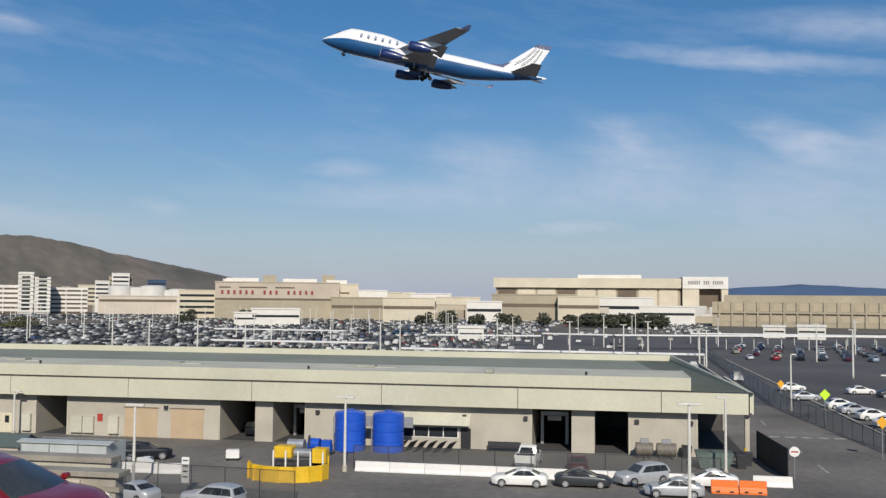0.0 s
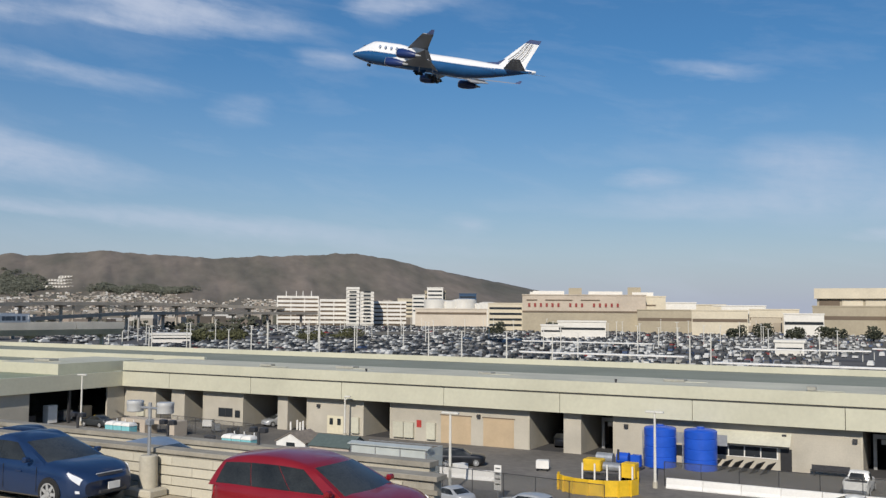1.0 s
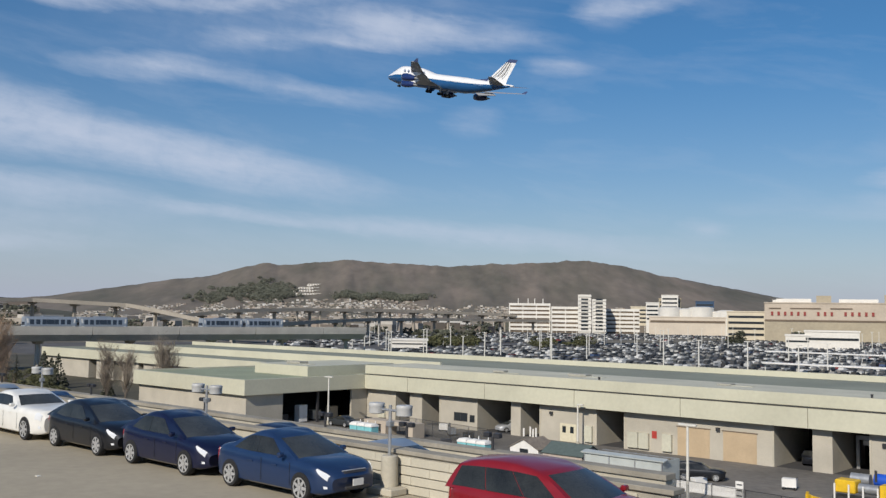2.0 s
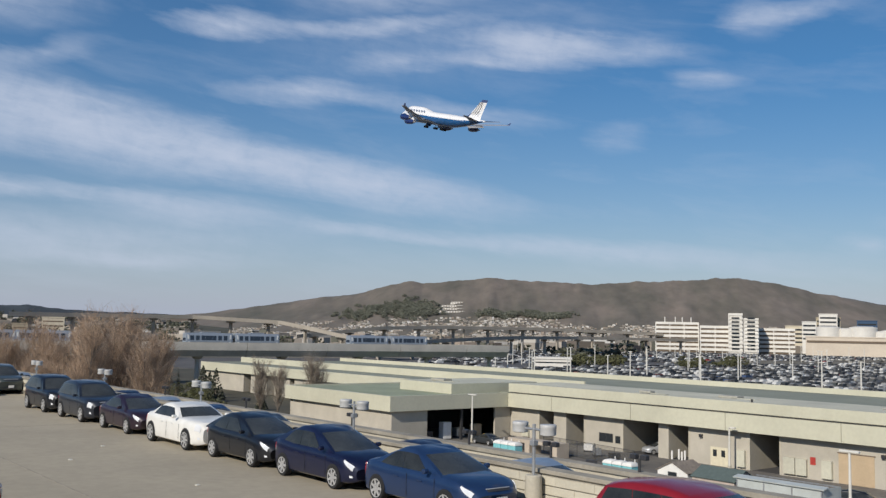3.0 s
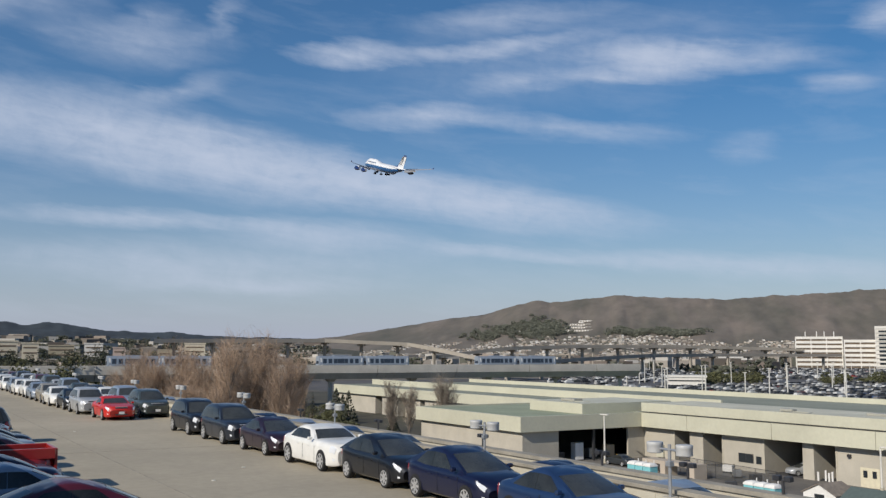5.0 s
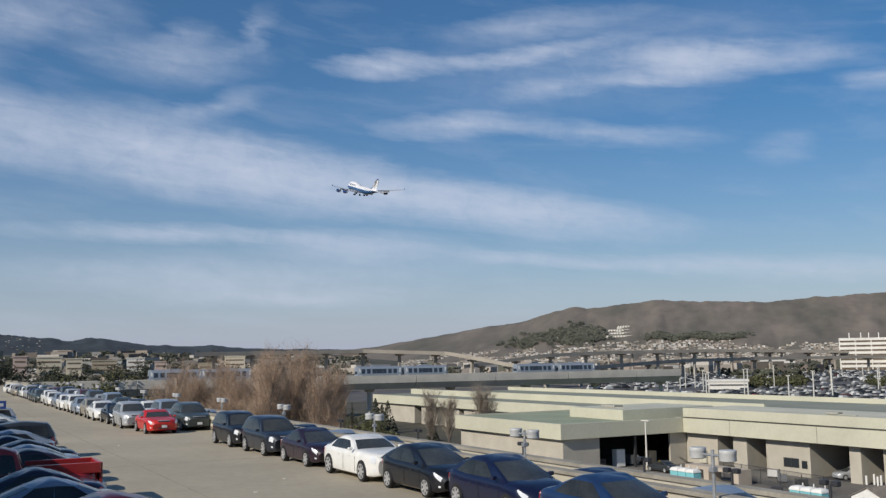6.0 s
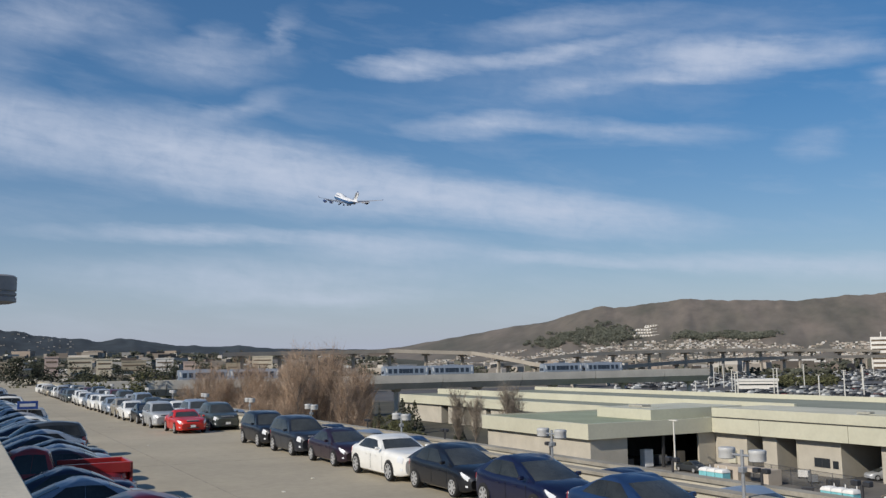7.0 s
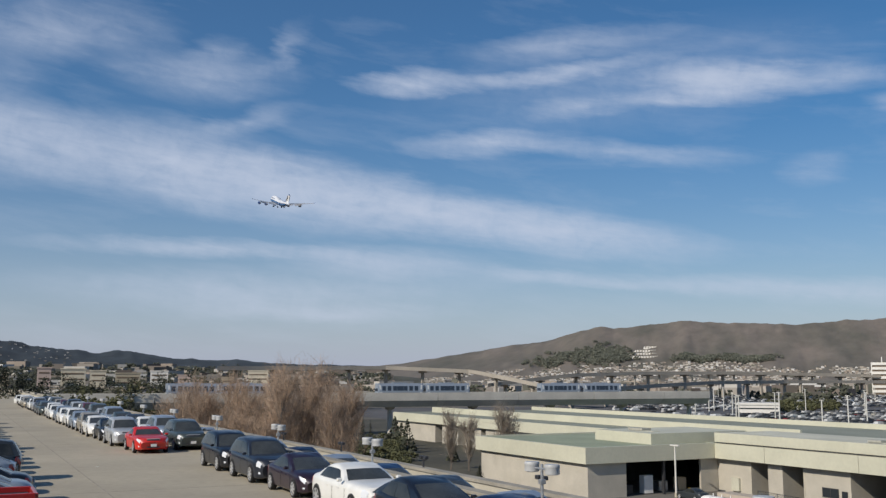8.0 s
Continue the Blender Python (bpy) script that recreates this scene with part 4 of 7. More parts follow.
for row in range(8):
    for k in range(11):
        if rnd.random() < (0.35 if row < 2 else 0.2):
            continue
        p, word = PAINTS[rnd.randrange(len(PAINTS))] if rnd.random() > .12 else (P_RED, "red")
        kind = ("sedan", "suv", "hatchback", "minivan")[rnd.randrange(4)]
        car(kind, p, f"{word} {kind} in the eastern car park", pose(31 + 6.0 * k + row * 2 + rnd.uniform(-.4, .4), 256 + row * 10.5 + rnd.uniform(-1, 1), 0, 0, 0, 90 + 180 * rnd.randrange(2)), G5, detail=False)


# ---- airliner: origin 30 m behind the nose ----
P_BELLY = mat("airliner_blue_belly", (0.012, 0.086, 0.235), 0.3, var=0.05, scale=0.2, fine=3, coat=0.6)
P_AWHITE = mat("airliner_white", (0.80, 0.80, 0.80), 0.32, var=0.03, scale=0.2, fine=3, coat=0.5)
P_AGREY = mat("airliner_wing_grey", (0.36, 0.36, 0.37), 0.45, metal=0.0, var=0.06, scale=0.2, fine=2)
P_NACELLE = mat("airliner_navy_nacelle", (0.012, 0.03, 0.13), 0.3, var=0.05, coat=0.6)
P_LETTER = mat("airliner_letter_blue", (0.30, 0.35, 0.46), 0.4, var=0.04)
P_TIP = mat("airliner_navy_tip", (0.05, 0.07, 0.16), 0.35, var=0.05, coat=0.5)
airliner = thing("airliner", "white and blue four-engined jumbo jet with upper deck climbing", "airplane")


def fus_ring(x, n=28):
    """Half width, bottom and top of the fuselage at x metres behind the nose."""
    s = -x
    r = 3.25
    if s < 9:
        f = max(0.0, s / 9) ** 0.52
        w, lo = r * f, -0.9 + (-3.2 + 0.9) * f
        hi = -0.9 + (3.1 + 0.9) * f
    elif s > 46:
        f = (s - 46) / 23.5
        w = r * (1 - f ** 1.35 * 0.93)
        hi = 3.15 - 0.75 * f
        lo = -3.2 + 4.9 * f ** 1.25
    else:
        w, lo, hi = r, -3.2, 3.15
    # the hump of the upper deck
    hump = 1.75 * max(0.0, min(1.0, (s - 3.2) / 5.0)) ** 0.8 * max(0.0, min(1.0, (29.0 - s) / 9.0))
    return w, lo, hi, hump


def fus_points(x, n=32):
    w, lo, hi, hump = fus_ring(x)
    mid, hh = (lo + hi) / 2, (hi - lo) / 2
    pts = []
    for k in range(n):
        a = 2 * math.pi * k / n
        y, z = w * math.cos(a), mid + hh * math.sin(a)
        if math.sin(a) > 0 and hump:
            z += hump * math.sin(a) ** 1.3
            y *= 1 - 0.10 * hump / 1.75 * math.sin(a)
        pts.append(Vector((x, y, z)))
    return pts


STN = [-0.02, -.4, -1.2, -2.5, -4.2, -6.2, -8.5, -11, -15, -19, -21.5, -24, -26.5, -29, -34, -40, -46, -50, -54, -58, -62, -65.5, -68.2, -69.5]
N_SEG = 32
# the white crown and the blue lower body are painted apart, split above the waist
for name, ks, m, lab in (("upper_fuselage", range(1, 16), P_AWHITE, "white upper fuselage"), ("lower_fuselage", range(15, 34), P_BELLY, "blue lower fuselage")):
    rings = [[fus_points(x)[k % N_SEG] + Vector((30, 0, 0)) for k in ks] for x in STN]
    part(name, loft(bmesh.new(), rings, cap=False, closed=False), m, airliner, lab, smooth=True)


def aerofoil(c, n=7):
    """Points of a section of chord c, front to back and back, as (along, up)."""
    up = [(c * t, c * 0.6 * 0.13 * (math.sqrt(t) * 1.5 - 1.5 * t)) for t in np.linspace(0, 1, n)]
    lo = [(c * t, -c * 0.35 * 0.13 * (math.sqrt(t) * 1.5 - 1.5 * t)) for t in np.linspace(1, 0, n)]
    return up + lo[1:-1]


def wing(sections, material, name, label, parent):
    rings = [[(30 + x - a, y, z + b) for a, b in aerofoil(c)] for x, y, z, c in sections]
    return part(name, loft(bmesh.new(), rings), material, parent, label, smooth=True)


for s in (1, -1):
    w = wing(((-19.5, s * 2.6, -2.0, 15.5), (-27.3, s * 11.5, -1.0, 10.2), (-37.2, s * 22.5, 0.9, 6.6), (-46.6, s * 32.0, 2.9, 3.9)), P_AGREY, "wing", "grey swept wing", airliner)
    wing(((-48.0, s * 32.0, 2.9, 2.4), (-49.8, s * 32.6, 4.2, 1.0)), P_TIP, "winglet", "navy winglet", w)
    part("flap", slab(bmesh.new(), [(30 - 35.2, s * 3.4, -2.5), (30 - 37.4, s * 3.4, -2.9), (30 - 39.6, s * 13.0, -1.5), (30 - 37.6, s * 12.4, -1.2)][::s], 0.2), P_AGREY, w, "extended trailing flap")
    part("flap", slab(bmesh.new(), [(30 - 38.6, s * 14.0, -1.0), (30 - 41.0, s * 14.4, -1.9), (30 - 43.6, s * 21.5, -0.4), (30 - 41.7, s * 21.5, 0.4)][::s], 0.2), P_AGREY, w, "extended trailing flap")
    for ex, ey, ez in ((-22.6, 11.7, -3.5), (-32.6, 21.2, -1.9)):
        prof = ((0, 1.22), (-.25, 1.42), (-1.6, 1.52), (-3.6, 1.38), (-5.2, 1.12), (-6.6, .72))
        rings = [[(30 + ex + dx, s * ey + r * math.cos(2 * math.pi * k / 18), ez + r * math.sin(2 * math.pi * k / 18)) for k in range(18)] for dx, r in prof]
        n = part("engine_nacelle", loft(bmesh.new(), rings, cap=False), P_NACELLE, airliner, "navy blue engine nacelle", smooth=True)
        part("intake_lip", loft(bmesh.new(), [[(30 + ex + dx, s * ey + r * math.cos(2 * math.pi * k / 18), ez + r * math.sin(2 * math.pi * k / 18)) for k in range(18)] for dx, r in ((.01, 1.23), (.08, 1.33), (-.2, 1.42))], cap=False), GALV, n, "bare metal intake lip", smooth=True)
        part("fan", tube((30 + ex - .9, s * ey, ez), (30 + ex - 1.0, s * ey, ez), 1.28, n=18), STEEL_DARK, n)
        part("exhaust_cone", tube((30 + ex - 6.2, s * ey, ez), (30 + ex - 8.4, s * ey, ez), .62, .16, n=12), GALV, n)
        part("pylon", slab(bmesh.new(), [(30 + ex - 1.0, s * ey, ez + 1.3), (30 + ex - 7.0, s * ey, ez + .9), (30 + ex - 9.5, s * ey, ez + 2.3), (30 + ex - 6.0, s * ey, ez + 2.5)], 0.35), P_AWHITE, airliner)
    wing(((-59.5, s * 1.2, 1.6, 8.2), (-66.9, s * 11.0, 3.2, 2.6)), P_AGREY, "tailplane", "grey tailplane", airliner)
    # main gear: two bogies on each side, half drawn up
    for gx, gy in ((-31.5, 5.6), (-34.6, 2.0)):
        st = part("gear_leg", tube((30 + gx, s * gy, -2.4), (30 + gx - .3, s * gy, -4.6), .2), GALV, airliner)
        for dx in (-.75, .75):
            part("tyre", tube((30 + gx - .3 + dx, s * gy - .55, -4.8), (30 + gx - .3 + dx, s * gy + .55, -4.8), .6, n=14), RUBBER, st)
    part("gear_door", slab(bmesh.new(), [(30 - 28.5, s * 3.2, -2.9), (30 - 33.0, s * 3.2, -2.9), (30 - 33.0, s * 4.2, -4.4), (30 - 28.5, s * 4.2, -4.4)][::s], 0.08), P_BELLY, airliner)
# fin
rings = [[(30 + x - a, b, z) for a, b in aerofoil(c)] for x, z, c in ((-56.0, 2.4, 10.6), (-58.0, 4.4, 9.0), (-64.5, 10.7, 5.0))]
fin = part("fin", loft(bmesh.new(), rings), P_AWHITE, airliner, "white swept tail fin", smooth=True)
rings = [[(30 + x - a, b * 1.02, z) for a, b in aerofoil(c)] for x, z, c in ((-64.5, 10.7, 5.03), (-65.9, 12.0, 4.1))]
part("fin_tip", loft(bmesh.new(), rings), P_TIP, fin, "navy fin tip", smooth=True)
part("dorsal_fillet", slab(bmesh.new(), [(30 - 52.2, .12, 3.0), (30 - 59, .12, 2.6), (30 - 59, .12, 5.0), (30 - 56.4, .12, 3.6)], .24), P_TIP, fin, "dark fillet before the fin")
P_GOLD = mat("airliner_stripe_grey_gold", (0.50, 0.48, 0.46), 0.4, var=0.05)
for s in (1, -1):
    for o in (1.7, 3.7, 5.7):
        pts = []
        for k in range(9):
            f = k / 8
            x0, z0 = -58.6 - 6.2 * f - o * (1 - .52 * f) - 1.2 * math.sin(f * 2.4) * (1 - f), 4.6 + 6.0 * f
            pts.append((x0, z0))
        bm = bmesh.new()
        for (xa, za), (xb, zb_) in zip(pts, pts[1:]):
            slab(bm, [(30 + xa, s * .72, za), (30 + xa - .12, s * .72, za), (30 + xb - .12, s * .60, zb_), (30 + xb, s * .60, zb_)][::-s], 0.5)
        part("fin_stripe", bm, P_GOLD, fin, "thin dark curved stripe")
    # cabin lettering as plain bars, and the window line
    for k in range(6):
        bx = -12.4 - 2.3 * k
        w_, lo, hi, hu = fus_ring(bx)
        part("lettering_bar", slab(bmesh.new(), [(30 + bx, s * 3.02, 2.15), (30 + bx - .6, s * 3.02, 2.15), (30 + bx - .6, s * 2.74, 3.0), (30 + bx, s * 2.74, 3.0)][::-s], 0.5), P_LETTER, airliner, "plain blue bar of fuselage lettering")
    pane = mesh_of("cabin_window", slab(bmesh.new(), [(0, s * 3.28, 0.55), (-.3, s * 3.28, 0.55), (-.3, s * 3.27, 0.95), (0, s * 3.27, 0.95)][::-s], 0.06), mat("cabin_window_grey", (0.58, 0.60, 0.64), 0.3, var=0.05))
    for k in range(48):
        share("cabin_window", pane, airliner, pose(20.5 - 1.02 * k, 0, 0))
part("cockpit_window", slab(bmesh.new(), [(30 - 4.35, .8, 2.22), (30 - 4.35, -.8, 2.22), (30 - 5.1, -.75, 2.72), (30 - 5.1, .75, 2.72)], 0.2), GLASS_DARK, airliner)
st = part("nose_gear_leg", tube((30 - 8.2, 0, -2.9), (30 - 7.8, 0, -3.6), .16), GALV, airliner)
for dy in (-.4, .4):
    part("tyre", tube((30 - 7.7, dy - .2, -3.7), (30 - 7.7, dy + .2, -3.7), .5, n=14), RUBBER, st)
part("tail_cone", tube((30 - 69.4, 0, 1.95), (30 - 70.6, 0, 2.1), .5, .25, n=12), P_AWHITE, airliner)


# ---- fittings of the service building ----
def on_front(name, x0, x1, z0, z1, m, depth=0.05, label="", parent=None, y=FRONT):
    return part(name, cube(x0, x1, y - depth, y - 0.001, z0, z1), m, parent or hall, label)


for x0, x1 in ((-49.9, -46.2), (-44.7, -41.1)):
    d = on_front("roller_door", x0, x1, 0.02, 3.0, TAN_DOOR, 0.03, "tan slatted roller door")
    for k in range(14):
        part("slat", cube(x0 + .06, x1 - .06, FRONT - .045, FRONT - .031, .06 + .21 * k, .245 + .21 * k), TAN_DOOR, d)
    part("door_frame", cube(x0 - .12, x1 + .12, FRONT - .06, FRONT - .002, 3.01, 3.12), BROWN_FAR, d)
# long window with four panes, white awning above, dark doorway
w = on_front("window_frame", -20.4, -14.4, 1.0, 2.1, WHITE, 0.04, "white window frame")
for k in range(4):
    part("pane", cube(-20.3 + 1.47 * k, -18.93 + 1.47 * k, FRONT - .055, FRONT - .041, 1.08, 2.02), GLASS_DARK, w, "dark glass pane")
# no opening here: a flat black panel stands for the doorway's shade
on_front("doorway", -14.2, -13.2, 0.02, 2.0, BLACK, 0.04, "black panel standing for a dark doorway")
bm = bmesh.new()
slab(bm, [(-20.8, 90.9, 2.35), (-13.2, 90.9, 2.35), (-13.2, 91.98, 3.45), (-20.8, 91.98, 3.45)], 0.06)
part("awning", bm, CREAM_TOP, hall, "sloping pale awning over the window")
DW = mat("cream_yellow_door", (0.66, 0.60, 0.44), 0.6, var=0.05)
d = on_front("double_door", -65.2, -62.9, .02, 2.1, DW, 0.05, "cream double door with small dark lights")
for x in (-64.85, -63.75):
    part("pane", cube(x, x + .5, FRONT - .065, FRONT - .051, 1.05, 1.8), GLASS_DARK, d)
w = on_front("window_frame", -82.0, -79.7, 1.0, 2.1, STEEL_DARK, 0.04)
for k in range(2):
    part("pane", cube(-81.9 + 1.1 * k, -80.9 + 1.1 * k, FRONT - .055, FRONT - .041, 1.08, 2.02), GLASS_DARK, w)
on_front("small_window", -79.3, -78.5, 1.0, 1.9, GLASS_DARK, 0.04)
for x0, x1, z in ((-55.9, -54.6, 2.0), (-54.5, -53.3, 2.0), (-51.6, -50.5, 2.1), (-61.6, -60.6, 2.1), (-96.0, -94.7, 1.9)):
    on_front("cabinet", x0, x1, .3, z, CREAM_TOP, 0.35, "cream wall cabinet")
s = on_front("wall_sign", -53.0, -52.4, 1.5, 2.3, RED_SIGN, 0.03, "small red notice on the wall")
for x in (-30.6 + 1.6, -8.0, 2.6, -47.0 + 1.6, -66.6, 7.6, -14.0):
    b = on_front("wall_light", x, x + .38, 3.0, 3.35, STEEL_DARK, 0.3, "dark wall-mounted flood lamp")
for a, b in SEGMENTS:
    if b - a > 5:
        for x in (a + .08, b - .08):
            part("corner_guard", cube(x - .09, x + .09, FRONT - .05, FRONT - .002, 0.02, 4.1), CONCRETE, hall)
# a wash portal in two of the bays
for x0, x1 in ((-7.2, -3.4), (-33.6, -30.2)):
    g = part("wash_portal", cube(x0 + .5, x1 - .5, 97, 97.4, 2.9, 3.3), GALV, hall, "grey wash portal inside the bay")
    for x in (x0 + .5, x1 - .8):
        part("portal_leg", cube(x, x + .3, 97, 97.4, 0.02, 2.9), GALV, g)
    part("portal_sign", cube(x0 + 1.2, x1 - 1.2, 96.9, 96.99, 2.4, 2.85), WHITE, g)
# roof clutter
for x, y, z, a, b, h in ((-25.5, 97.5, 7.36, 2.2, 1.4, .25), (-66, 96.5, 7.36, 2.6, 1.4, .28), (-76, 93.6, 7.4, 1.8, .9, .3), (-11.5, 92.6, 7.4, .8, .6, .4), (-108, 86, 7.36, 3.0, 1.6, .35), (-47, 97, 7.36, 1.6, 1.2, .2)):
    part("roof_hatch", cube(x - a / 2, x + a / 2, y, y + b, z, z + h), mat("grey_roof_vent", (0.36, 0.35, 0.30), 0.6, var=0.1), hall, "low grey roof hatch", bevel=0.04)
    part("hatch_flashing", cube(x + a / 2 + .05, x + a / 2 + 2.4, y, y + b * .7, z, z + .05), CREAM_TOP, hall)
for x in (-60, -30, -2):
    part("roof_vent", tube((x, 92.3, 7.4), (x, 92.3, 7.75), .10, .14, n=8), STEEL_DARK, hall)

# ---- yard things ----
for x in (-24.6, -20.8):
    t = thing("water_tank", "tall ribbed blue plastic water tank", "tank", pose(x, 89.0, 0), "blue water tanks")
    rings = [[(r * math.cos(2 * math.pi * k / 28), r * math.sin(2 * math.pi * k / 28), z) for k in range(28)] for r, z in
             ((1.5, 0), (1.5, .9), (1.46, .93), (1.46, .99), (1.5, 1.02), (1.5, 1.85), (1.46, 1.88), (1.46, 1.94), (1.5, 1.97), (1.5, 2.8), (1.46, 2.83), (1.46, 2.89), (1.5, 2.92), (1.5, 3.55), (1.38, 3.66), (.5, 3.8))]
    part("shell", loft(bmesh.new(), rings), BLUE_TANK, t, smooth=True)
    part("lid", tube((0, 0, 3.78), (0, 0, 3.9), .36, n=16), BLUE_TANK, t)
    part("pipe", tube((-1.55, -.4, 0), (-1.55, -.4, 3.3), .06), GALV, t)
    # flat steel plate sticking out on the tank's right
    part("strap", cube(1.0, 2.3, .6, .66, 2.2, 3.2), GALV, t)
t = thing("pump_set", "grey and blue pump and filter set", "machine", pose(-27.6, 86.0, 0))
part("base", cube(-2.6, 2.2, -.7, .7, 0, .15), STEEL_DARK, t)
part("filter_drum", tube((-2.2, 0, .8), (-.6, 0, .8), .5, n=14), GALV, t, smooth=True)
part("filter_drum", tube((-.2, 0, .9), (.9, 0, .9), .55, n=14), BLUE_TANK, t, "blue filter drum", smooth=True)
part("motor", cube(1.1, 2.0, -.4, .4, .2, 1.3), BLUE_TANK, t, bevel=0.05)
part("pipe", tube((-2.4, -.6, .4), (2.0, -.6, .4), .08), GALV, t)
t = thing("spill_basin", "yellow curved spill containment wall round machinery", "barrier", pose(-25.6, 74.2, 0))
for k in range(9):
    a = math.pi * (1.02 + 0.96 * k / 8)
    b = math.pi * (1.02 + 0.96 * (k + 1) / 8)
    p, q = (3.4 * math.cos(a), 2.6 * math.sin(a)), (3.4 * math.cos(b), 2.6 * math.sin(b))
    if k < 8:
        part("barrier_panel", slab(bmesh.new(), [(p[0], p[1], 0), (q[0], q[1], 0), (q[0], q[1], 1.25), (p[0], p[1], 1.25)], 0.12), YELLOW, t, bevel=0.02)
        part("rib", tube((p[0], p[1] - .1, 0), (p[0], p[1] - .1, 1.25), .09, n=6), YELLOW, t)
t = thing("generator", "yellow and grey machine skid behind the yellow barrier", "machine", pose(-26.2, 78.2, 0))
part("housing", cube(-2.0, -.4, -.7, .7, .9, 1.9), YELLOW, t, "yellow machine hood", bevel=0.08)
part("chassis", cube(-2.2, 2.6, -.6, .6, .3, .6), STEEL_DARK, t)
part("tank", tube((-.3, 0, 1.3), (1.2, 0, 1.3), .4, n=14), GALV, t, smooth=True)
part("cabinet", cube(1.4, 2.6, -.6, .6, .3, 1.8), YELLOW, t, bevel=0.05)
for x in (-2.0, -.9, .2, 1.3, 2.4):
    part("post", cube(x, x + .12, -.9, -.78, 0, 1.6), WHITE, t)
part("stack", tube((.9, .2, 1.9), (.9, .2, 2.8), .1), STEEL_DARK, t)
t = thing("rack_row", "row of dark folded bicycle racks against the wall", "rack", pose(-17.6, 89.0, 0))
for k in range(6):
    part("rack", slab(bmesh.new(), [(-2.6 + .95 * k, -.4, 0), (-2.1 + .95 * k, .9, .05), (-1.4 + .95 * k, 1.0, 1.0), (-1.9 + .95 * k, -.2, .9)], .06), STEEL_DARK, t)
t = thing("bench", "dark metal bench by the wall", "bench", pose(-9.8, 90.8, 0))
part("seat", cube(-1.6, 1.6, -.3, .3, .42, .5), STEEL_DARK, t)
part("backrest", cube(-1.6, 1.6, .28, .34, .5, .95), STEEL_DARK, t)
for x in (-1.4, 1.3):
    part("leg", cube(x, x + .1, -.25, .25, 0, .42), STEEL_DARK, t)
for x, lab in ((3.4, 0), (5.4, 1)):
    t = thing("compressor", "round grey-brown compressor tank on feet", "machine", pose(x, 90.3, 0), "compressors")
    part("vessel", tube((-.8 - .1 * lab, 0, .85), (.8 + .1 * lab, 0, .85), .62, n=16), mat("dull_grey_brown", (0.17, 0.15, 0.12), 0.6, var=0.12), t, smooth=True, bevel=0.08)
    part("motor", cube(-.4, .4, -.3, .3, 1.4, 1.8), GALV, t, bevel=0.04)
    for dx in (-.6, .5):
        part("leg", cube(dx, dx + .12, -.4, .4, 0, .5), STEEL_DARK, t)
t = thing("skip", "green-grey steel waste skip", "skip", pose(9.2, 86.0, 0))
part("bin", loft(bmesh.new(), [[(sx * a, sy * .9, z) for sx, sy in ((-1, -1), (1, -1), (1, 1), (-1, 1))] for a, z in ((1.2, .1), (1.6, 1.5))]), mat("green_grey_steel", (0.10, 0.14, 0.12), 0.6, var=0.15), t)
for k, (x, y) in enumerate(((11.6, 86.5), (12.3, 88.2), (7.3, 91.0))):
    t = thing("bin", "dark plastic bin by the last bay", "bin", pose(x, y, 0), "dark bins")
    part("body", loft(bmesh.new(), [[(sx * a, sy * a, z) for sx, sy in ((-1, -1), (1, -1), (1, 1), (-1, 1))] for a, z in ((.35, 0), (.45, 1.1))]), STEEL_DARK, t)
    part("lid", cube(-.47, .47, -.47, .47, 1.1, 1.2), STEEL_DARK, t, bevel=0.03)
# white jersey barriers with a chain-link fence on them
KR = [(-.31, 0), (-.31, .10), (-.15, .33), (-.10, .82), (.10, .82), (.15, .33), (.31, .10), (.31, 0)]
BAR_ME = mesh_of("jersey_barrier", loft(bmesh.new(), [[(x, y, z) for y, z in KR] for x in (-1.49, 1.49)]), WHITE)
for k in range(9):
    tagged(share("jersey_barrier", BAR_ME, None, pose(-19.6 + 3.02 * k, 78.2 - .02 * k, 0)), "white concrete jersey barrier in the yard", "barrier", "white barriers")
tagged(share("jersey_barrier", BAR_ME, None, pose(12.9, 78.6, 0)), "white concrete jersey barrier in the yard", "barrier", "white barriers")
for k in range(2):
    tagged(share("jersey_barrier", BAR_ME, None, pose(-38.4 + 2.6 * k, 73.6, 0, 0, 0, 8)), "white concrete jersey barrier in the yard", "barrier", "white barriers")
for k in range(2):
    t = thing("water_barrier", "bright orange plastic water-filled barrier", "barrier", pose(8.8 + 2.1 * k, 75.0 + .15 * k, 0), "orange barriers")
    part("shell", loft(bmesh.new(), [[(sx * 1.0, y, z) for y, z in ((-.3, 0), (-.3, .2), (-.14, .45), (-.12, 1.0), (.12, 1.0), (.14, .45), (.3, .2), (.3, 0))] for sx in (-1, 1)]), ORANGE, t, bevel=0.02)
    for dx in (-.5, .5):
        part("slot", cube(dx - .14, dx + .14, -.32, .32, .12, .24), BLACK, t)


def link_mat(name="chain_link_wire", grey=.13, dense=.20):
    m = mat(name, (grey, grey, grey * .96), 0.6, metal=0.3, var=0.08)
    N, L = m.node_tree.nodes, m.node_tree.links
    if "gaps" not in N:
        tr, mx = N.new("ShaderNodeBsdfTransparent"), N.new("ShaderNodeMixShader")
        mx.name, mx.inputs[0].default_value = "gaps", dense
        L.new(tr.outputs[0], mx.inputs[1]), L.new(N["Principled BSDF"].outputs[0], mx.inputs[2])
        L.new(mx.outputs[0], N["Material Output"].inputs[0])
    return m


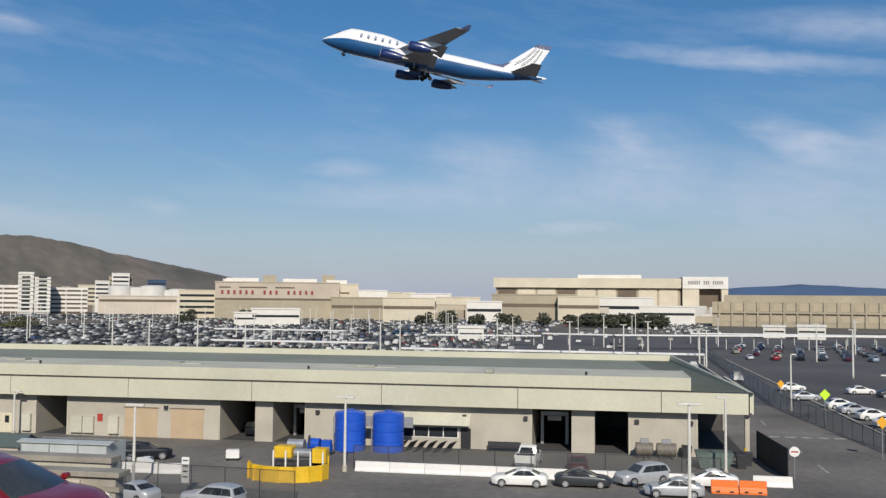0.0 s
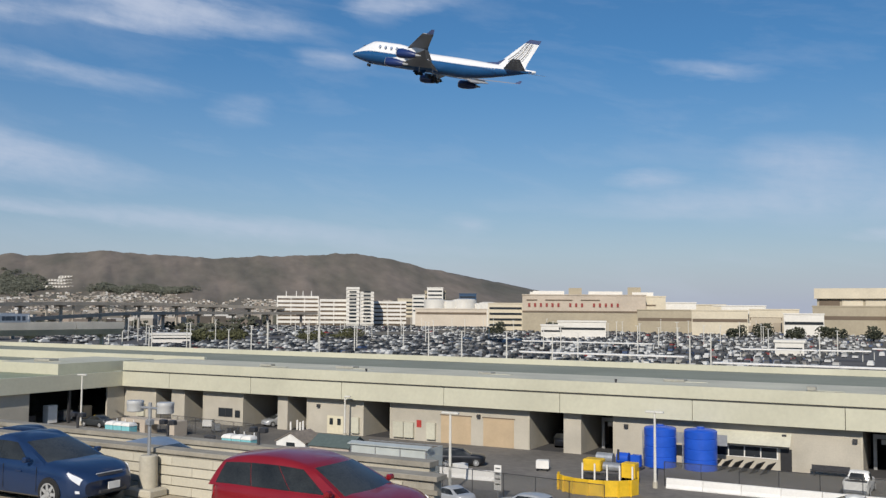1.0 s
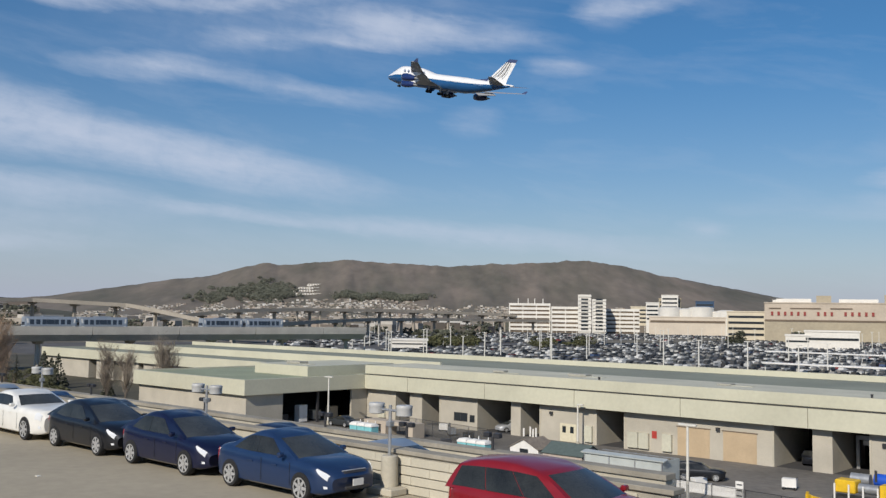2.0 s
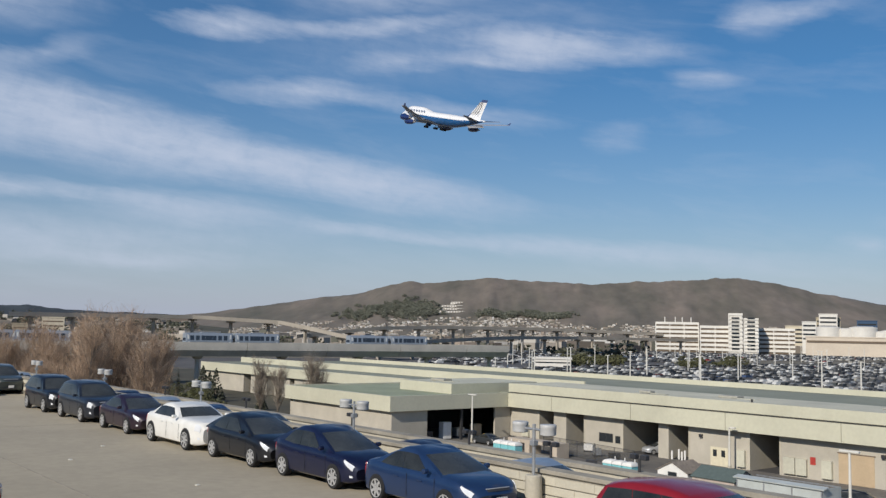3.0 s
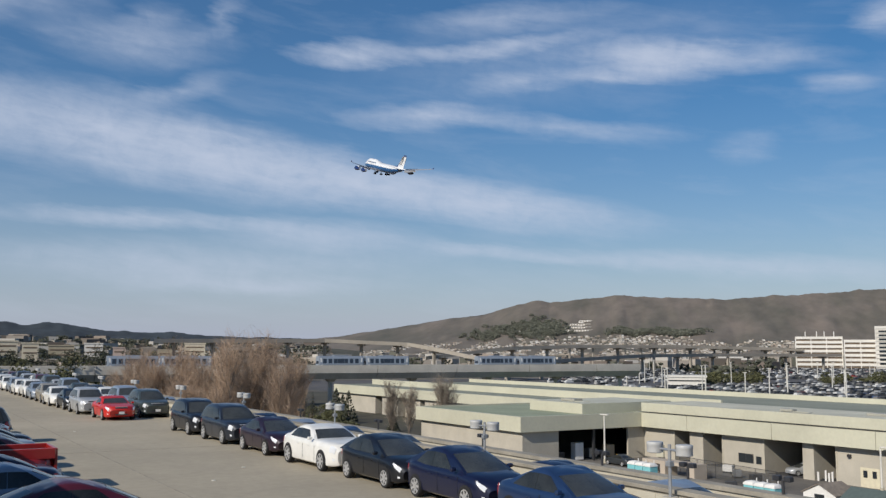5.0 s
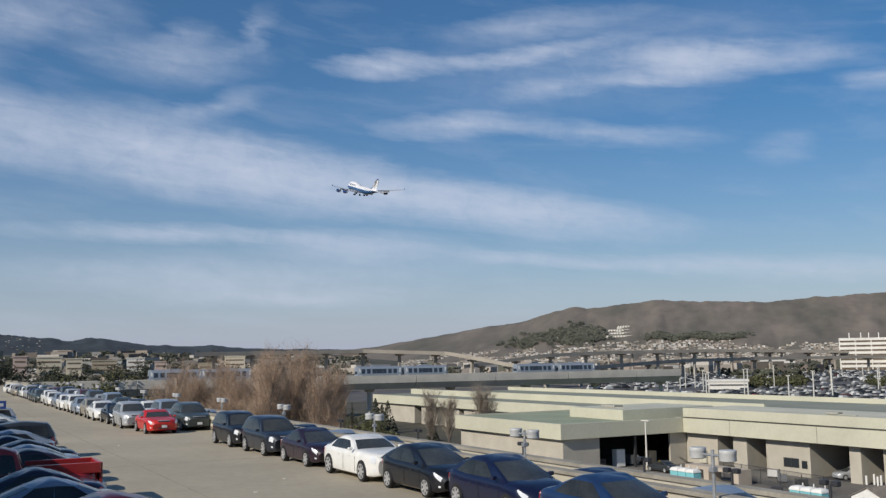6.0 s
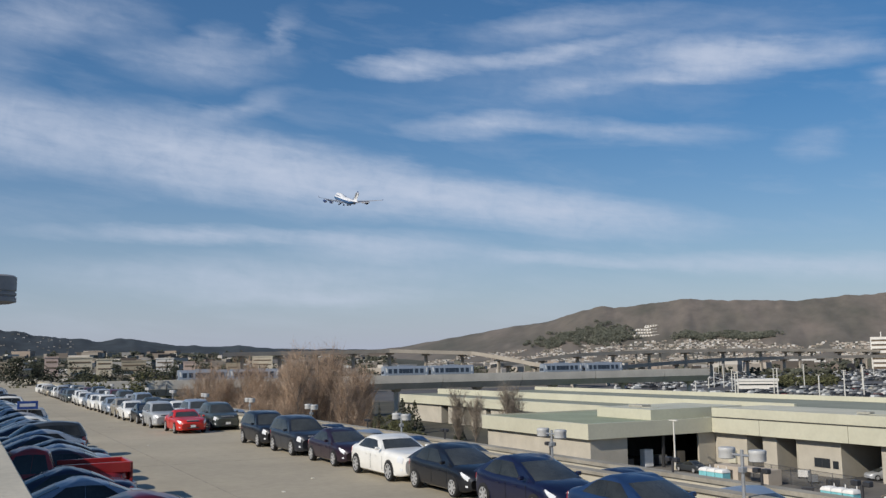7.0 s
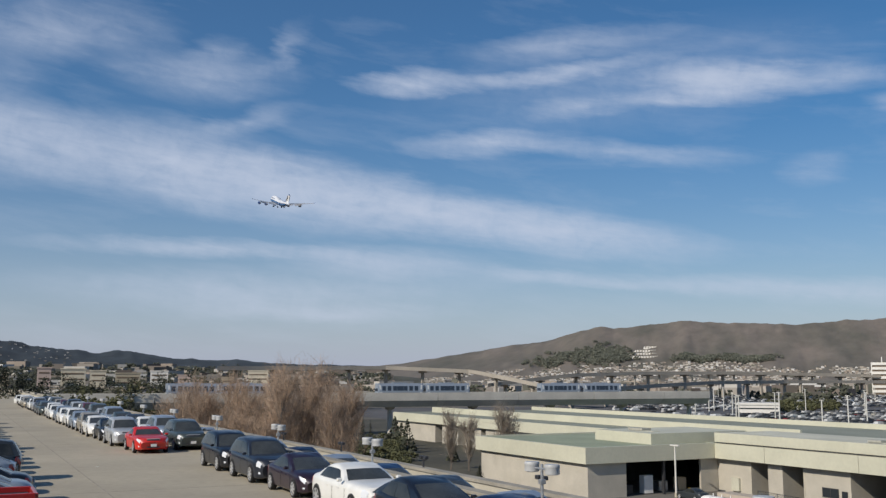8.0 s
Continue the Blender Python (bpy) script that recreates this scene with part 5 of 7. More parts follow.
def fence(p, q, h, label, step=3.0, z=0.0, m=None):
    p, q = Vector((*p, z)), Vector((*q, z))
    n = max(1, round((q - p).length / step))
    t = thing("chain_link_fence", label, "fence", Matrix.Translation(p))
    d = (q - p) / n
    for k in range(n + 1):
        part("post", tube(d * k, d * k + Vector((0, 0, h)), .035, n=6), STEEL_DARK, t)
    part("rail", tube(Vector((0, 0, h)), d * n + Vector((0, 0, h)), .025, n=6), STEEL_DARK, t)
    s = d.normalized().cross(Vector((0, 0, 1))) * .004
    bm = slab(bmesh.new(), [s, d * n + s, d * n + s + Vector((0, 0, h)), s + Vector((0, 0, h))], 0.008)
    part("wire_mesh", bm, m or link_mat(), t, "see-through wire mesh")


fence((-21.5, 79.0), (9.0, 79.0), 2.0, "dark chain-link fence behind the barriers")
fence((13.8, 92.5), (14.6, 81.5), 2.6, "dark screened fence beside the last bay", m=mat("dark_windscreen_mesh", (0.03, 0.032, 0.03), 0.8))
fence((23.5, 136), (27.2, 96), 2.0, "pale chain-link fence along the car park", m=link_mat("bright_link_wire", .45, .30))
fence((23.5, 136), (28.2, 300), 2.2, "pale chain-link fence along the car park", step=6, m=link_mat("bright_link_wire", .45, .30))
fence((-38.5, 66.5), (-22.0, 65.0), 2.2, "chain-link fence below the parking deck")
fence((-84, 84.0), (-68.0, 82.0), 1.9, "dark chain-link fence in the service yard")

# lamp posts
def street_lamp(x, y, h, arms=1, group="yard lamps", z=0.0, turn=0.0, label="pale steel lamp post with a flat lamp head"):
    t = thing("street_lamp", label, "street lamp", pose(x, y, z, 0, 0, turn), group)
    part("pole", tube((0, 0, 0), (0, 0, h), .13 if h < 8.2 else .20, .09 if h < 8.2 else .15, n=8), POLE_PALE, t)
    part("base", tube((0, 0, 0), (0, 0, .5), .2, n=8), CONCRETE, t)
    for k in range(arms):
        s = 1 if k == 0 else -1
        part("lamp_head", cube(min(0, s * .75), max(0, s * .75), -.16, .16, h - .06, h + .1), POLE_PALE, t, bevel=0.03)
    return t


street_lamp(-21.9, 77.6, 6.2, 2), street_lamp(9.8, 82.5, 6.5, 1, turn=180), street_lamp(-95.7, 82.3, 6.2, 2)
street_lamp(-35.5, 67.0, 6.3, 2), street_lamp(5.3, 64.0, 7.8, 2), street_lamp(-61.5, 90.2, 4.6, 1)
street_lamp(24.7, 135, 7.6, 1), street_lamp(27.7, 100.5, 7.4, 1, turn=180), street_lamp(-101.5, 76.0, 5.2, 2), street_lamp(-93, 96, 3.3, 1)
for x, y in ((-95.2, 84.0), (-93.9, 84.4), (-23.6, 78.4), (12.6, 91.3)):
    t = thing("bollard", "yellow steel bollard in the yard", "bollard", pose(x, y, 0), "bollards")
    part("tube", tube((0, 0, 0), (0, 0, 1.1), .11, n=10), YELLOW, t, bevel=0.03)
for k in range(8):
    t = thing("bollard", "white painted bollard beside a bay", "bollard", pose(-71.9 + .62 * k, 92.6 - .25 * (k % 3), 0), "white bollards")
    part("tube", tube((0, 0, 0), (0, 0, 1.0 + .2 * (k % 2)), .13, n=10), WHITE, t, bevel=0.03)
# domed portable units with teal sides
for x, y, n in ((-63.0, 72.4, 3), (-81.0, 74.0, 3)):
    for k in range(n):
        t = thing("portable_unit", "teal portable unit with a white domed roof", "toilet cabin", pose(x + 1.25 * k, y, 0), "portable units")
        part("cabin", cube(-.58, .58, -.58, .58, 0, 1.85), TEAL, t, bevel=0.04)
        part("roof", loft(bmesh.new(), [[(sx * a, sy * a, z) for sx, sy in ((-1, -1), (0, -1.05), (1, -1), (1.05, 0), (1, 1), (0, 1.05), (-1, 1), (-1.05, 0))] for a, z in ((.60, 1.86), (.58, 2.02), (.42, 2.2), (.15, 2.26))]), WHITE, t, "white domed roof", smooth=True)
        part("vent", tube((.3, .3, 2.0), (.3, .3, 2.5), .05, n=8), WHITE, t)


def shed(x, y, w, d, h, roof, wall, rm, label, turn=0, name="shed"):
    t = thing(name, label, "shed", pose(x, y, 0, 0, 0, turn))
    part("wall", cube(-w / 2, w / 2, -d / 2, d / 2, 0, h), wall, t)
    part("gable", loft(bmesh.new(), [[(xx, -d / 2 + .01, h), (xx, d / 2 - .01, h), (xx, 0, h + roof)] for xx in (-w / 2 + .01, w / 2 - .01)]), wall, t)
    for s in (-1, 1):
        q = [(-w / 2 - .15, s * (d / 2 + .15), h - .05), (w / 2 + .15, s * (d / 2 + .15), h - .05), (w / 2 + .15, 0, h + roof + .06), (-w / 2 - .15, 0, h + roof + .06)]
        part("roof_plane", slab(bmesh.new(), q if s < 0 else q[::-1], .06), rm, t)
    part("door", cube(-w / 2 - .03, -w / 2, -.5, .5, 0, 1.9), GLASS_DARK, t)
    return t


shed(-55.6, 74.0, 3.0, 3.4, 2.0, .8, WHITE, mat("brown_shingle", (0.25, 0.21, 0.17), 0.85, var=0.15, scale=2), "small cream garden shed with brown roof", 90)
shed(-51.1, 74.0, 4.4, 3.2, 1.9, .8, mat("pinkish_siding", (0.48, 0.40, 0.34), 0.7, var=0.08), mat("dark_green_roof", (0.10, 0.13, 0.12), 0.7, var=0.1), "small pinkish shed with dark roof", 0)
t = thing("gate_arch", "dull pinkish concrete service enclosure", "enclosure", pose(-82.0, 81.0, 0))
part("beam", cube(-4.2, 4.2, -1.0, 1.0, 1.3, 1.7), PINKISH, t)
for x in (-4.2, -1.2, 3.4):
    part("pier", cube(x, x + .8, -1.0, 1.0, 0, 1.3), PINKISH, t)
t = thing("glazed_shelter", "pale blue-grey steel and glass shelter", "shelter", pose(-47.0, 73.6, 0, 0, 0, 0))
PALE_GL = mat("pale_frosted_panel", (0.48, 0.51, 0.49), 0.35, var=0.06, scale=0.6)
for k in range(2, 5):
    part("glass_panel", cube(-6.6 + 2.6 * k + .05, -4.0 + 2.6 * k - .05, -1.5, -1.44, .1, 2.4), PALE_GL, t)
    part("mullion", cube(-6.65 + 2.6 * k, -6.55 + 2.6 * k, -1.55, -1.42, 0, 2.5), GALV, t)
part("mullion", cube(6.35, 6.45, -1.55, -1.42, 0, 2.5), GALV, t)
part("end_panel", cube(6.38, 6.44, -1.4, 1.5, .1, 2.4), PALE_GL, t)
part("roof", slab(bmesh.new(), [(-1.7, -1.7, 2.45), (6.7, -1.7, 2.45), (6.7, -.9, 2.6), (-1.7, -.9, 2.6)], .1), PALE_GL, t)
part("back_rail", cube(-1.4, 6.4, 1.44, 1.5, 2.3, 2.4), GALV, t)
# signs
for x, y, c, lab, h in ((26.9, 125, "lime", "lime yellow diamond crossing sign", 2.9), (24.9, 144, "amber", "orange diamond warning sign", 2.6), (25.4, 94.5, "amber", "orange diamond warning sign", 3.2), (52, 172, "amber", "small amber sign in the lot", 2.4)):
    t = thing("road_sign", lab, "sign", pose(x, y, 0), "road signs")
    part("post", tube((0, 0, 0), (0, 0, h), .05, n=6), GALV, t)
    m = mat(c + "_sign", (0.55, 0.85, 0.03) if c == "lime" else (0.8, 0.38, 0.02), 0.5, var=0.05)
    a = .66 if c == "lime" else .52
    part("plate", slab(bmesh.new(), [(0, -.06, h - a * .7), (a, -.06, h + .3), (0, -.06, h + .3 + a), (-a, -.06, h + .3)], .04), m, t)
t = thing("round_sign", "round white road sign on a short post", "sign", pose(15.2, 82.0, 0))
part("post", tube((0, 0, 0), (0, 0, 2.1), .04, n=6), GALV, t)
p = part("disc", tube((0, -.05, 2.3), (0, -.09, 2.3), .42, n=20), WHITE, t)
part("bar", cube(-.28, .28, -.10, -.091, 2.24, 2.36), RED_SIGN, p)
t = thing("notice_board", "white upright notice board on a post", "sign", pose(-30.9, 66.2, 0))
part("post", tube((0, 0, 0), (0, 0, 2.4), .05, n=6), GALV, t)
p = part("panel", cube(-.3, .3, -.08, -.04, .8, 2.7), WHITE, t, bevel=0.01)
for k in range(4):
    part("lettering_bar", cube(-.2, .2, -.088, -.081, 2.4 - .4 * k, 2.5 - .4 * k), STEEL_DARK, p)
# painted lines on the road
LINE = mat("worn_white_line", (0.42, 0.41, 0.38), 0.8, var=0.2, scale=2)
for k in range(5):
    tagged(part("road_marking", cube(17.4 + 1.7 * k, 18.5 + 1.7 * k, 107.6, 108.5, 0.0, .006), LINE), "worn white crosswalk bar on the asphalt", "marking", "road markings", "structure")
for y in (86, 97, 118):
    tagged(part("road_marking", cube(18.6, 18.8, y, y + 4, 0.0, .006), LINE), "worn white lane mark on the asphalt", "marking", "road markings", "structure")
# a low kerb and wall between yard road and car park
tagged(part("kerb_road", cube(30.05, 30.35, 90, 320, -0.05, .15), CONCRETE), "pale concrete kerb of the car park", "kerb", kind="structure")


# ---- far lots, viaducts and buildings ----
def polar(az, d, z=0.0):
    return Vector((-math.sin(radians(az)) * d, math.cos(radians(az)) * d, z))


def facing(az, d, z=0.0):
    """A frame at that bearing: x to the right, y away from the deck."""
    p = polar(az, d, z)
    return pose(p.x, p.y, p.z, 0, 0, az)


def rise(el, d):
    return CAM_Z + d * math.tan(radians(el))


def stuff_boxes(name, rows, material, label, category, bottom=False):
    """Many small turned boxes or wedges in one mesh: x, y, z, half length, half width, height, turn, inset of the top."""
    V, Fc = [], []
    for x, y, z, a, b, h, t, ins in rows:
        c, s = math.cos(t), math.sin(t)
        n = len(V)
        for zz, k in ((z, 1.0), (z + h, 1.0 - ins)):
            for sx, sy in ((-1, -1), (1, -1), (1, 1), (-1, 1)):
                V.append((x + sx * a * k * c - sy * b * k * s, y + sx * a * k * s + sy * b * k * c, zz))
        Fc += [(n, n + 1, n + 5, n + 4), (n + 1, n + 2, n + 6, n + 5), (n + 2, n + 3, n + 7, n + 6), (n + 3, n, n + 4, n + 7), (n + 4, n + 5, n + 6, n + 7)]
    me = bpy.data.meshes.new(name)
    me.from_pydata(V, [], Fc)
    me.materials.append(material)
    return tagged(new(name, me), label, category, kind="stuff")


rnd = random.Random(21)
# rows of parked cars in the long-term lots
CARCOL = [(.75, .75, .73), (.72, .71, .69), (.5, .49, .47), (.70, .70, .68), (.66, .66, .65), (.55, .55, .54), (.03, .03, .035), (.62, .62, .60), (.18, .19, .2), (.04, .05, .07), (.38, .39, .40), (.02, .02, .02), (.28, .30, .33), (.60, .60, .58),
          (.05, .09, .2), (.10, .10, .11), (.25, .02, .02), (.42, .40, .34), (.06, .07, .07), (.5, .5, .5), (.03, .04, .06)]
bodies, cabins = [], []
row = 0
y = 150.0
while y < 800:
    d_row = 5.4 if row % 2 else 12.5
    y += d_row
    row += 1
    x = 27 - max(0, (y - 300) * .0)
    xe = -40 - 1.15 * y
    if y > 430:
        x = 60
    keep = .76 if y < 470 else .62
    while x > xe:
        x -= 2.75
        if rnd.random() > keep or (int((x + 900) / 62) % 5 == 4 and rnd.random() < .9):
            x -= rnd.uniform(0, 4)
            continue
        if math.hypot(x, y) > 860:
            continue
        L, h = rnd.uniform(2.1, 2.5), rnd.uniform(.0, .5)
        yy = y + rnd.uniform(-.4, .4)
        bodies.append((x, yy, .25, .9, L, .72 + .2 * h, 0, .06))
        cabins.append((x + rnd.uniform(-.02, .02), yy - rnd.uniform(-.4, .4), .97 + .2 * h, .80, L * .56, .5 + .25 * h, 0, .24))
stuff_boxes("parked_cars", bodies, palette_mat("far_car_paint", CARCOL, .6), "hundreds of parked cars in rows far off", "cars")
stuff_boxes("parked_car_cabins", cabins, palette_mat("far_car_roofs", [(.66, .66, .64), (.04, .042, .045), (.30, .30, .29), (.025, .027, .028), (.10, .10, .10), (.60, .60, .58), (.06, .06, .06), (.02, .02, .02), (.20, .19, .18), (.03, .03, .03)], .6), "dark glazed cabins of the far parked cars", "cars")
# lamp posts over the lots
for k in range(95):
    yy = rnd.choice((215, 262, 310, 360, 420, 490, 560, 640))
    xx = rnd.uniform(-30 - yy * 1.0, 24)
    street_lamp(xx, yy, rnd.uniform(8.5, 10.5), 2, "car park lamps", label="tall pale car park lamp post with twin heads")
for xx, yy in ((48, 198), (82, 336), (52, 250), (37, 330), (71, 290), (100, 330), (60, 215)):
    street_lamp(xx, yy, 9.5, 2, "car park lamps", label="tall pale car park lamp post with twin heads")


def canopy(x0, y0, x1, y1, h, w, label):
    a, b = Vector((x0, y0, 0)), Vector((x1, y1, 0))
    d = b - a
    t = thing("walkway_canopy", label, "canopy", pose(x0, y0, 0, 0, 0, math.degrees(math.atan2(d.y, d.x))), "canopies")
    part("roof", cube(0, d.length, -w / 2, w / 2, h, h + .45), WHITE, t, bevel=0.08)
    for k in range(int(d.length / 9) + 1):
        part("post", cube(k * 9, k * 9 + .2, -.1, .1, 0, h), POLE_PALE, t)


for c in ((-110, 252, -62, 250, 2.8, 3), (-50, 228, 22, 223, 2.6, 2.4), (2, 300, 75, 318, 4.2, 3.2), (75, 318, 190, 312, 4.2, 3.2), (30, 355, 160, 352, 3.4, 3), (-60, 312, -22, 318, 3.0, 3),
          (-150, 345, -96, 340, 3.0, 3), (-22, 330, 8, 322, 3.4, 3)):
    canopy(*c, "long white flat canopy over a walkway")


def block(az, d, w, h, depth, m, label, name="building", category="building", z0=0.0, shift=0.0):
    """A plain far block; returns its thing, with the front in the plane y = 0."""
    t = thing(name, label, category, facing(az, d) @ pose(shift, 0, 0))
    part("wall", cube(-w / 2, w / 2, 0, depth, z0, h), m, t)
    part("roof", cube(-w / 2 - .4, w / 2 + .4, -.4, depth + .4, h, h + .8), m, t)
    return t


def strip(t, x0, x1, z0, z1, m, name, label="", out=.5):
    return part(name, cube(x0, x1, -out, -.02, z0, z1), m, t, label)


# garage and hotel: pale storeys over a brown core coloured for shaded gaps
HOTEL_D = 1000
def storeys(az0, az1, d, top_el, n, label, tower=False):
    mid = (az0 + az1) / 2
    w = 2 * d * math.tan(radians((az0 - az1) / 2))
    top = rise(top_el, d)
    t = thing("hotel_block", label, "building", facing(mid, d))
    # brown core paints the shade of the open floors; towers stay white
    part("core", cube(-w / 2 + .5, w / 2 - .5, 1.0, 24, 0, top - 1), BROWN_FAR if not tower else WHITE_FAR, t)
    step = top / n
    for k in range(n):
        part("floor_band", cube(-w / 2, w / 2, 0, 24.5, step * (k + 1) - step * .58, step * (k + 1)), WHITE_FAR, t)
    for k in range(int(w / 14) + 1):
        part("pier", cube(-w / 2 + k * 14, -w / 2 + k * 14 + .9, -.1, .9, 0, top), WHITE_FAR, t)
    return t


storeys(38.45, 35.95, 985, .90, 7, "white multi-storey garage with dark open floors")
storeys(35.9, 34.2, 965, .72, 6, "white banded wing of the hotel")
storeys(32.65, 30.65, 980, .62, 6, "white banded wing of the hotel")
for a0, a1, el, lab in ((34.3, 33.5, 1.46, "white hotel tower with a square top"), (33.45, 32.62, 1.19, "white hotel tower with balconies")):
    t = storeys(a0, a1, 950, el, 10, lab, True)
    for k in range(9):
        part("window", cube(-3.5, 3.5, -.25, -.02, 3.5 + 3.7 * k, 5.2 + 3.7 * k), GLASS_DARK, t)
for az in (37.9, 37.3, 36.9, 36.4):
    tagged(part("roof_mast", tube((0, 5, 28), (0, 5, 35), .5, n=6), WHITE_FAR, at=facing(az, 990)), "pale mast on the garage roof", "mast", "garage masts")
# tank farm, peach sheds, small towers
for az, r, el in ((28.9, 11, .78), (27.9, 9, .70), (27.1, 12, .80), (26.1, 8, .55), (25.7, 9, .62)):
    t = thing("storage_tank", "white cylindrical storage tank", "tank", facing(az, 950), "storage tanks")
    part("shell", tube((0, 0, 0), (0, 0, rise(el, 950) - 1), r, n=28), WHITE_FAR, t, smooth=True)
    part("roof", tube((0, 0, rise(el, 950) - 1), (0, 0, rise(el, 950)), r, r * .6, n=28), WHITE_FAR, t)
PEACH = mat("peach_stucco", (0.60, 0.52, 0.42), 0.8, var=0.06, scale=0.05, fine=0.7)
t = block(27.9, 860, 66, rise(.16, 860), 20, PEACH, "long low peach warehouse")
# shadow across the front drawn as a brown strip
strip(t, -32, 32, rise(-.14, 860), rise(-.02, 860), BROWN_FAR, "shadow_band")
for az, d, w, el, m, lab in ((29.9, 1050, 14, 1.0, WHITE_FAR, "pale office tower with window bands"), (28.9, 1080, 24, 1.25, TAN_FAR, "grey-tan office tower with window bands"), (28.9, 1070, 18, 1.45, WHITE_FAR, "white top of an office tower"),
                             (26.9, 1100, 20, 1.1, mat("blue_glass", (0.05, 0.09, 0.16), 0.2), "dark blue glass office block beyond the tanks"), (24.6, 760, 28, .52, CREAM_FAR, "cream flat-roofed warehouse beyond the lot"), (30.4, 1100, 30, .75, CREAM_FAR, "cream low block beyond the hotel")):
    t = block(az, d, w, rise(el, d), 16, m, lab)
    for k in range(4):
        strip(t, -w / 2 + 1, w / 2 - 1, rise(el, d) - 4.5 * (k + 1), rise(el, d) - 4.5 * (k + 1) + 1.8, GLASS_DARK, "window_band", out=.2)
# hangar with the long red lettering, drawn as plain bars
D = 700
t = block(19.9, D, 90, rise(1.05, D), 60, PINKISH, "large tan hangar with a line of red lettering bars")
strip(t, -45, 45, rise(.02, D), rise(.12, D), BROWN_FAR, "dark_band")
strip(t, -45, 45, 0, rise(.0, D), TAN_FAR, "lower_wall", out=.3)
for x0, x1 in ((-42, -34), (-28, -8), (-2, 12)):
    strip(t, x0, x1, rise(.74, D), rise(.80, D), BROWN_FAR, "clerestory")
x = -41.0
for word in (6, 3, 5):
    for k in range(word):
        strip(t, x + .3, x + 1.9, rise(.36, D), rise(.58, D), mat("faded_red_lettering", (0.26, 0.035, 0.03), 0.6, var=0.08), "lettering_bar", "plain red bar of large lettering", out=.6)
        x += 4.3
    x += 4.4
t = block(16.6, 712, 38, rise(.98, 712), 40, CREAM_FAR, "cream hangar block with rooftop plant")
strip(t, -19, 12, rise(.45, 712), rise(.52, 712), BROWN_FAR, "dark_band")
for az, d, w, el, el0 in ((22.0, 730, 24, 1.32, 1.0), (20.4, 730, 10, 1.5, 1.0), (18.6, 740, 26, 1.3, 1.0), (16.9, 740, 10, 1.55, .9), (16.4, 738, 16, 1.25, .9), (22.9, 735, 6, 1.25, 1.0)):
    tagged(part("rooftop_plant", cube(-w / 2, w / 2, 0, 10, rise(el0, d) - 2, rise(el, d)), WHITE_FAR if w != 10 else TAN_FAR, at=facing(az, d)), "pale rooftop plant room", "plant room", "rooftop plant")
for az, d, w, el, m, lab in ((14.9, 690, 44, .18, TAN_FAR, "long tan workshop with dark band"), (12.0, 650, 36, .18, CREAM_FAR, "cream windowless block by the lot"), (14.3, 760, 26, .62, WHITE_FAR, "white workshop roof behind the hangar"), (12.9, 780, 34, .5, CREAM_FAR, "cream workshop behind the lot"),
                             (10.9, 780, 40, .45, WHITE_FAR, "white workshop behind the lot"), (9.0, 760, 36, .25, CREAM_FAR, "cream workshop with bands"), (4.4, 700, 62, .45, TAN_FAR, "tan workshop with dark bands"), (1.7, 690, 30, .36, CREAM_FAR, "cream block beside dark trees"), (-1.0, 720, 44, .3, WHITE_FAR, "white low roofs before the hangar"),
                             (-3.5, 640, 36, -.2, WHITE_FAR, "white two-storey office by the hangar"), (7.4, 640, 24, .0, WHITE_FAR, "white gabled shed by the lot"), (20.0, 520, 26, -.55, WHITE_FAR, "white warehouse beside the car park"), (21.8, 520, 12, -.8, WHITE_FAR, "small white hut beside a warehouse"),
                             (8.2, 330, 9, -1.6, WHITE_FAR, "white site hut in the lot"), (-11.5, 420, 11, -1.25, WHITE_FAR, "white cabin beside the lot"), (-9.5, 430, 9, -1.3, WHITE_FAR, "white domed tent beside the lot"), (44.5, 416, 16, -1.47, WHITE_FAR, "long white box trailer parked by the lot")):
    t = block(az, d, w, rise(el, d), 14, m, lab)
    h = rise(el, d)
    strip(t, -w / 2 + .5, w / 2 - .5, h * .55, h * .68, BROWN_FAR if m != WHITE_FAR else GLASS_DARK, "window_band", out=.15)
# big hangar with the white sign box
D = 900
t = thing("hangar", "huge grey-cream hangar with deep roof fascia", "hangar", facing(0.5, D))
part("fascia", cube(-100, 76, 0, 60, rise(.92, D), rise(1.5, D)), CREAM_FAR, t, "deep pale roof fascia")
part("wall", cube(-98, 76, 4, 58, 0, rise(.92, D)), TAN_FAR, t)
for k in range(9):
    part("door_panel", cube(-96 + 19 * k, -79 + 19 * k, 3.2, 3.9, 2, rise(.85, D)), CREAM_FAR if k % 3 else BROWN_FAR, t)
part("sign_box", cube(77, 118, -3, 40, rise(.90, D), rise(1.6, D)), WHITE_FAR, t, "white sign box")
part("portal", cube(77, 92, -2, 40, 0, rise(.9, D)), CREAM_FAR, t)
part("portal_pier", cube(112, 118, -2, 40, 0, rise(.9, D)), CREAM_FAR, t)
# solid brown block fills the portal in place of interior shade
part("portal_dark", cube(92, 112, 6, 40, 0, rise(.9, D)), BROWN_FAR, t, "brown block standing for the dark hangar doorway")
x = 82
for word in (6, 3, 5):
    for k in range(word):
        part("lettering_bar", cube(x, x + 1.1, -3.4, -3.05, rise(1.16, D), rise(1.36, D)), mat("grey_lettering", (0.25, 0.24, 0.24), 0.6), t, "plain grey bar of lettering")
        x += 1.9
    x += 2.6
part("roof_plant", cube(-20, 40, 10, 30, rise(1.5, D), rise(1.72, D)), WHITE_FAR, t)
